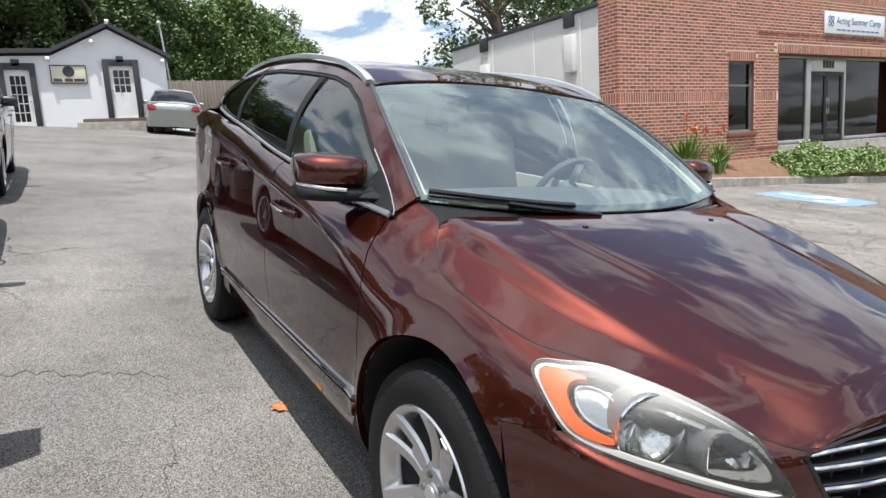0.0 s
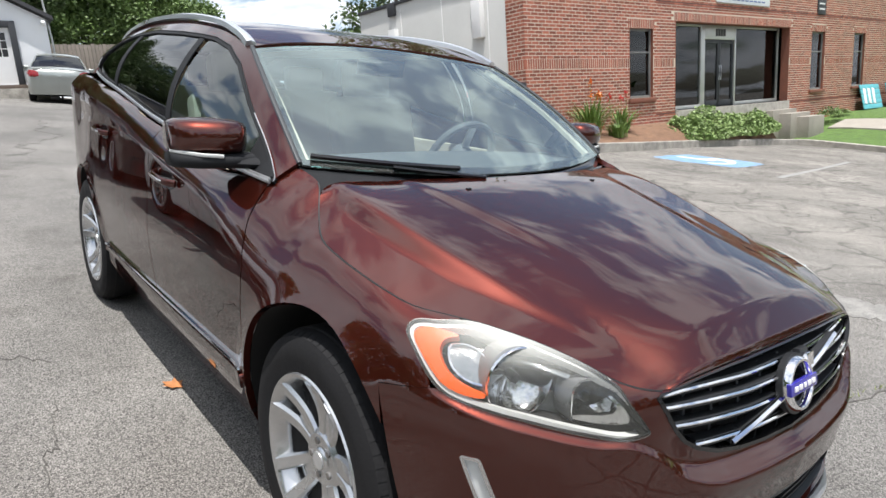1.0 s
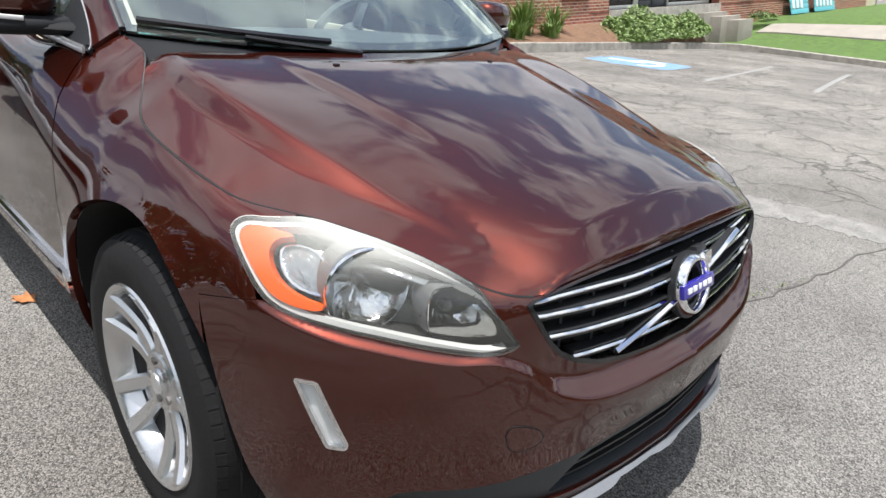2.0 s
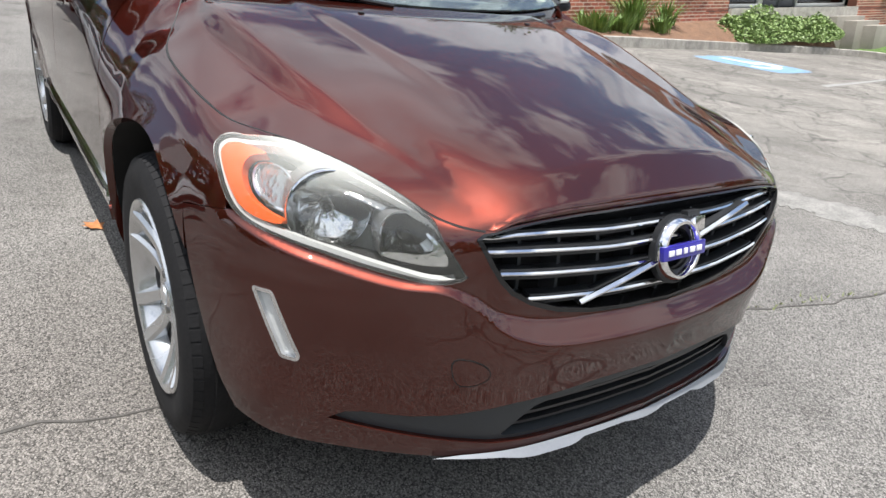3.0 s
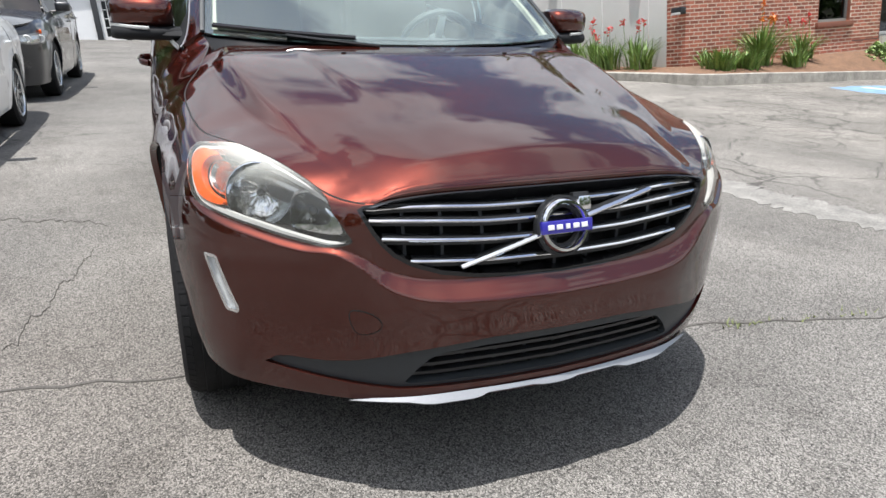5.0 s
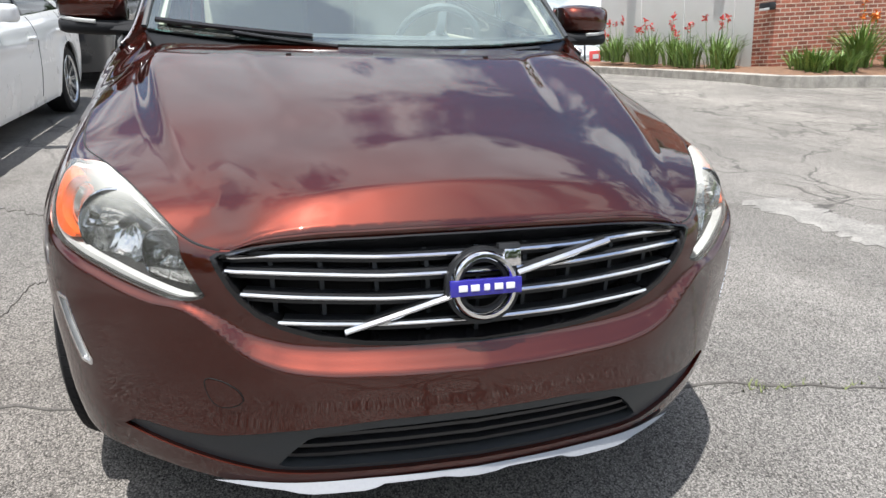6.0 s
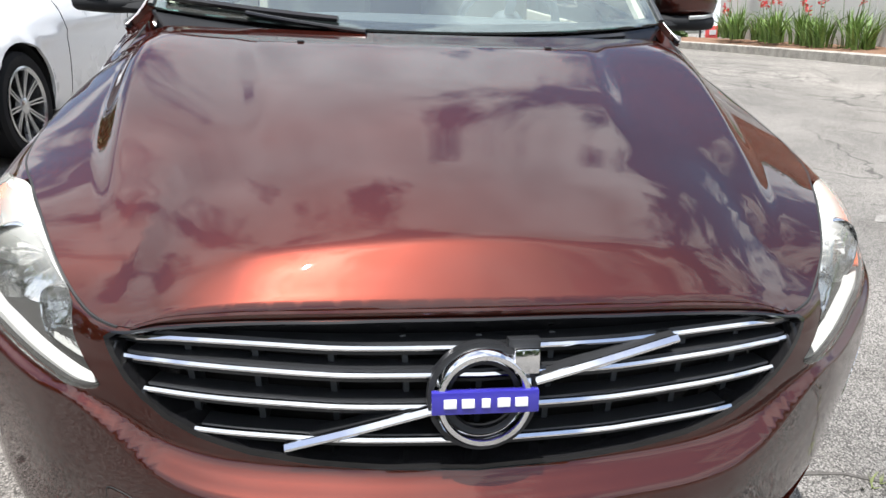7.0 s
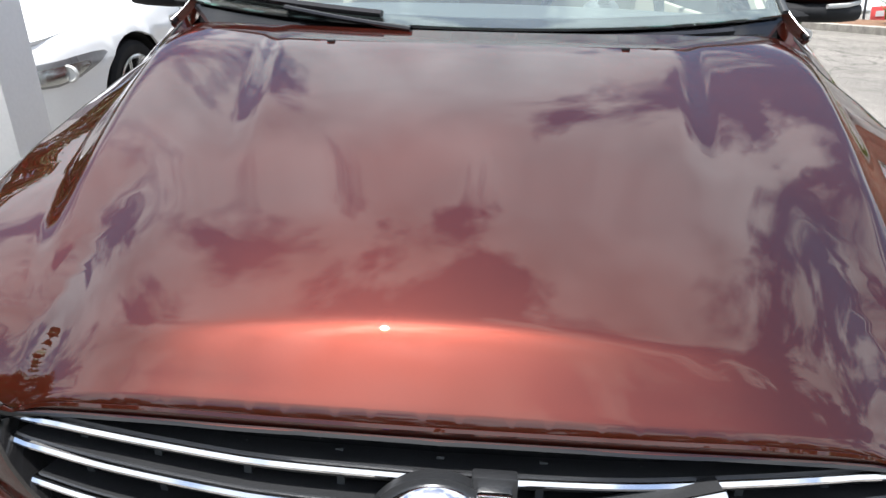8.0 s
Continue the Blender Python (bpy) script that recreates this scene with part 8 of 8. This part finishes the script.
cro = [o for o in scene.objects if o.name == "black_crossover"][0]
for s in (-1, 1):
    bm = bmesh.new()
    box(bm, (0.03, 0.30, 0.045), (s * 0.845, 0.40, 0.865), pose(0, 0, 0, 0, 0, s * 9), bevel=0.01)
    part("side_marker", bm, M["orange"], cro, "amber side marker")


# ---- planting ----
def lily(x, y, z, n, h, seed, flower=None, label="clump of strap-leaved lilies", spread=0.25):
    rg = random.Random(seed)
    t = thing("lily_clump", Matrix.Translation((x, y, z)), label, "plant", group="plants in the bed")
    vv, ff = [], []
    for _ in range(n):
        a, b0 = rg.random() * 6.28, rg.random() * spread * 0.5
        base = Vector((math.cos(a) * b0, math.sin(a) * b0, -0.02))
        out = Vector((math.cos(a + rg.gauss(0, 0.6)), math.sin(a + rg.gauss(0, 0.6)), 0))
        ln, bend, w = h * rg.uniform(0.6, 1.05), rg.uniform(0.15, 0.75), rg.uniform(0.010, 0.020) * (1 + h * 0.4)
        sd = Vector((-out.y, out.x, 0)) * w
        o = len(vv)
        for q in np.linspace(0, 1, 6):
            p = base + out * (ln * bend * q**1.8) + Vector((0, 0, ln * (q - 0.38 * bend * q**2.6)))
            k = (1 - q**2.5) + 0.03
            vv += [p - sd * k, p + Vector((0, 0, -0.004)) , p + sd * k]
        for j in range(5):
            i = o + j * 3
            ff += [(i, i + 1, i + 4, i + 3), (i + 1, i + 2, i + 5, i + 4)]
    me = bpy.data.meshes.new("leaves")
    me.from_pydata([tuple(v) for v in vv], [], ff)
    me.materials.append(M["blade"])
    lv = new("leaves", me)
    lv.parent = t
    if flower:
        mt, count = flower
        for _ in range(count):
            a, b0 = rg.random() * 6.28, rg.random() * spread * 0.7
            p0 = Vector((math.cos(a) * b0, math.sin(a) * b0, 0))
            top = p0 + Vector((rg.gauss(0, 0.06), rg.gauss(0, 0.06), h * rg.uniform(0.95, 1.35)))
            st = part("flower_stem", sweep(bmesh.new(), [p0, p0.lerp(top, 0.5) + Vector((0.01, 0, 0)), top], oval(0.006, 0.006, 5), up=(0, 1, 0)), M["blade"], t)
            bm = bmesh.new()
            for _ in range(10):
                d = Vector((rg.gauss(0, 1), rg.gauss(0, 1), rg.gauss(0.3, 0.9))).normalized()
                c = top + d * 0.05 + Vector((0, 0, rg.uniform(-0.12, 0.04)))
                e = d.cross(Vector((0.3, 0.5, 1))).normalized() * 0.03
                bm.faces.new([bm.verts.new(q) for q in (c - d * 0.045, c + e, c + d * 0.055, c - e)])
            part("blossom", bm, M[mt], st)
    return t


def shrub(x, y, z, rx, ry, h, n, seed, mt, leaf, label, slope=0.0):
    rg = random.Random(seed)
    t = thing("shrub", Matrix.Translation((x, y, z)), label, "shrub", group="plants in the bed")
    vv, ff = [], []
    for _ in range(n):
        a, r = rg.random() * 6.28, math.sqrt(rg.random())
        px, py = rx * r * math.cos(a), ry * r * math.sin(a)
        hh = h * (0.55 + 0.5 * noise.noise((px * 2.2 + seed, py * 2.2, 0)) + 0.25 * noise.noise((px * 6, py * 6, seed))) * max(0.12, 1 - r**3)
        p = Vector((px, py, max(0.01, hh * (0.02 + 1.03 * rg.random() ** 0.7)) + slope * min(py, 0.3)))
        e1 = Vector((rg.gauss(0, 1), rg.gauss(0, 1), rg.gauss(0, 0.4))).normalized() * leaf * rg.uniform(0.6, 1.2)
        e2 = e1.cross(Vector((rg.gauss(0, 0.5), rg.gauss(0, 0.5), 1))).normalized() * leaf * 0.6
        o = len(vv)
        vv += [p - e1 * 0.5, p + e2 * 0.5, p + e1 * 0.5 - Vector((0, 0, leaf * 0.15)), p - e2 * 0.5]
        ff.append((o, o + 1, o + 2, o + 3))
    me = bpy.data.meshes.new("foliage")
    me.from_pydata([tuple(v) for v in vv], [], ff)
    me.materials.append(M[mt])
    fo = new("foliage", me)
    fo.parent = t
    bm = bmesh.new()
    for _ in range(7):
        a, r = rg.random() * 6.28, rg.random()
        sweep(bm, [(0, 0, -0.05), (rx * r * 0.5 * math.cos(a), ry * r * 0.5 * math.sin(a), h * 0.25), (rx * r * math.cos(a), ry * r * math.sin(a), h * 0.45)], oval(0.012, 0.012, 5), scale=[1, 0.8, 0.4])
    part("stems", bm, M["bark"], t)
    return t


for k, (x, y, z, n, h, fl, lab, sp) in enumerate((
        (12.0, 10.25, 0.56, 190, 1.1, ("orange_petal", 5), "clump of orange day lilies", 0.5), (13.4, 10.35, 0.58, 100, 0.85, ("red_petal", 3), "clump of red-flowered lilies", 0.35),
        (10.45, 9.95, 0.55, 220, 0.62, None, "clump of yellow-green ornamental grass", 0.7), (11.2, 9.9, 0.52, 190, 0.55, None, "clump of yellow-green ornamental grass", 0.6),
        (12.7, 9.95, 0.50, 150, 0.5, None, "clump of yellow-green ornamental grass", 0.5), (13.9, 10.5, 0.60, 25, 0.5, None, "small leafy green seedling in the mulch", 0.15), (10.75, 10.7, 0.62, 30, 0.6, None, "small leafy green seedling in the mulch", 0.2))):
    lily(x, y, z, n, h, 100 + k, fl, lab, sp)
for k in range(11):
    lily(9.85 + 0.15 * math.sin(k * 2.1), 11.7 + 0.56 * k, 0.70 + 0.035 * k, 60, 0.85 + 0.15 * math.sin(k * 1.7), 200 + k, ("red_petal", 2), "tall clump of red-flowered canna", 0.45)
shrub(17.7, 10.42, 0.38, 2.1, 0.66, 0.72, 7000, 5, "pale_leaf", 0.11, "spreading pale green variegated shrub", 0.5)
shrub(20.6, 10.45, 0.28, 2.1, 0.60, 0.62, 7000, 9, "pale_leaf", 0.11, "spreading pale green variegated shrub", 0.5)
shrub(26.9, 10.3, 0.32, 0.7, 0.4, 0.45, 500, 12, "leaf", 0.10, "small round green shrub")
shrub(28.4, 10.5, 0.30, 0.5, 0.35, 0.40, 350, 13, "leaf", 0.10, "small round green shrub")

for x, y in ((9.6, 27.6), (12.2, 28.2)):
    shrub(x, y, plane_z(x, y) - 0.1, 2.0, 1.2, 3.6, 6000, 31, "leaf_dark", 0.24, "tall dark green hedge shrub at the end of the drive")
# white post in front of the saloon
post = thing("white_post", on_lot(-2.105, 2.30), "square white painted post", "post")
bm = bmesh.new()
box(bm, (0.24, 0.24, 1.12), (0, 0, 0.56), bevel=0.008)
part("shaft", bm, M["white_paint"], post)
bm = bmesh.new()
box(bm, (0.30, 0.30, 0.14), (0, 0, 0.07), bevel=0.01)
part("foot", bm, M["white_paint"], post)
# notice on a dark pole by the side drive
ns = thing("notice_sign", Matrix.Translation((10.75, 20.2, 0.9)), "blue and white notice on a dark pole", "sign")
part("pole", sweep(bmesh.new(), [(0, 0, -0.6), (0, 0, 1.0), (0, 0, 1.75)], oval(0.035, 0.035, 8), up=(0, 1, 0)), M["charcoal"], ns)
bm = bmesh.new()
box(bm, (0.40, 0.02, 0.55), (0.0, -0.04, 1.42), pose(0, 0, 0, 0, 8, 0), bevel=0.004)
bd = part("notice_board", bm, M["sign_white"], ns)
bm = bmesh.new()
box(bm, (0.36, 0.012, 0.22), (0.01, -0.055, 1.52), pose(0, 0, 0, 0, 8, 0))
part("blue_panel", bm, M["park_blue"], bd)
rs = thing("low_red_sign", Matrix.Translation((11.6, 21.0, 0.75)), "small red and white ground sign", "sign")
bm = bmesh.new()
box(bm, (0.5, 0.03, 0.45), (0, 0, 0.4), bevel=0.01)
bd = part("board", bm, M["red_petal"], rs)
bm = bmesh.new()
box(bm, (0.24, 0.01, 0.16), (0, -0.02, 0.42))
part("white_bar", bm, M["white_mark"], bd)
for x in (-0.2, 0.2):
    bm = bmesh.new()
    box(bm, (0.03, 0.03, 0.5), (x, 0.03, 0.15))
    part("leg", bm, M["charcoal"], rs)
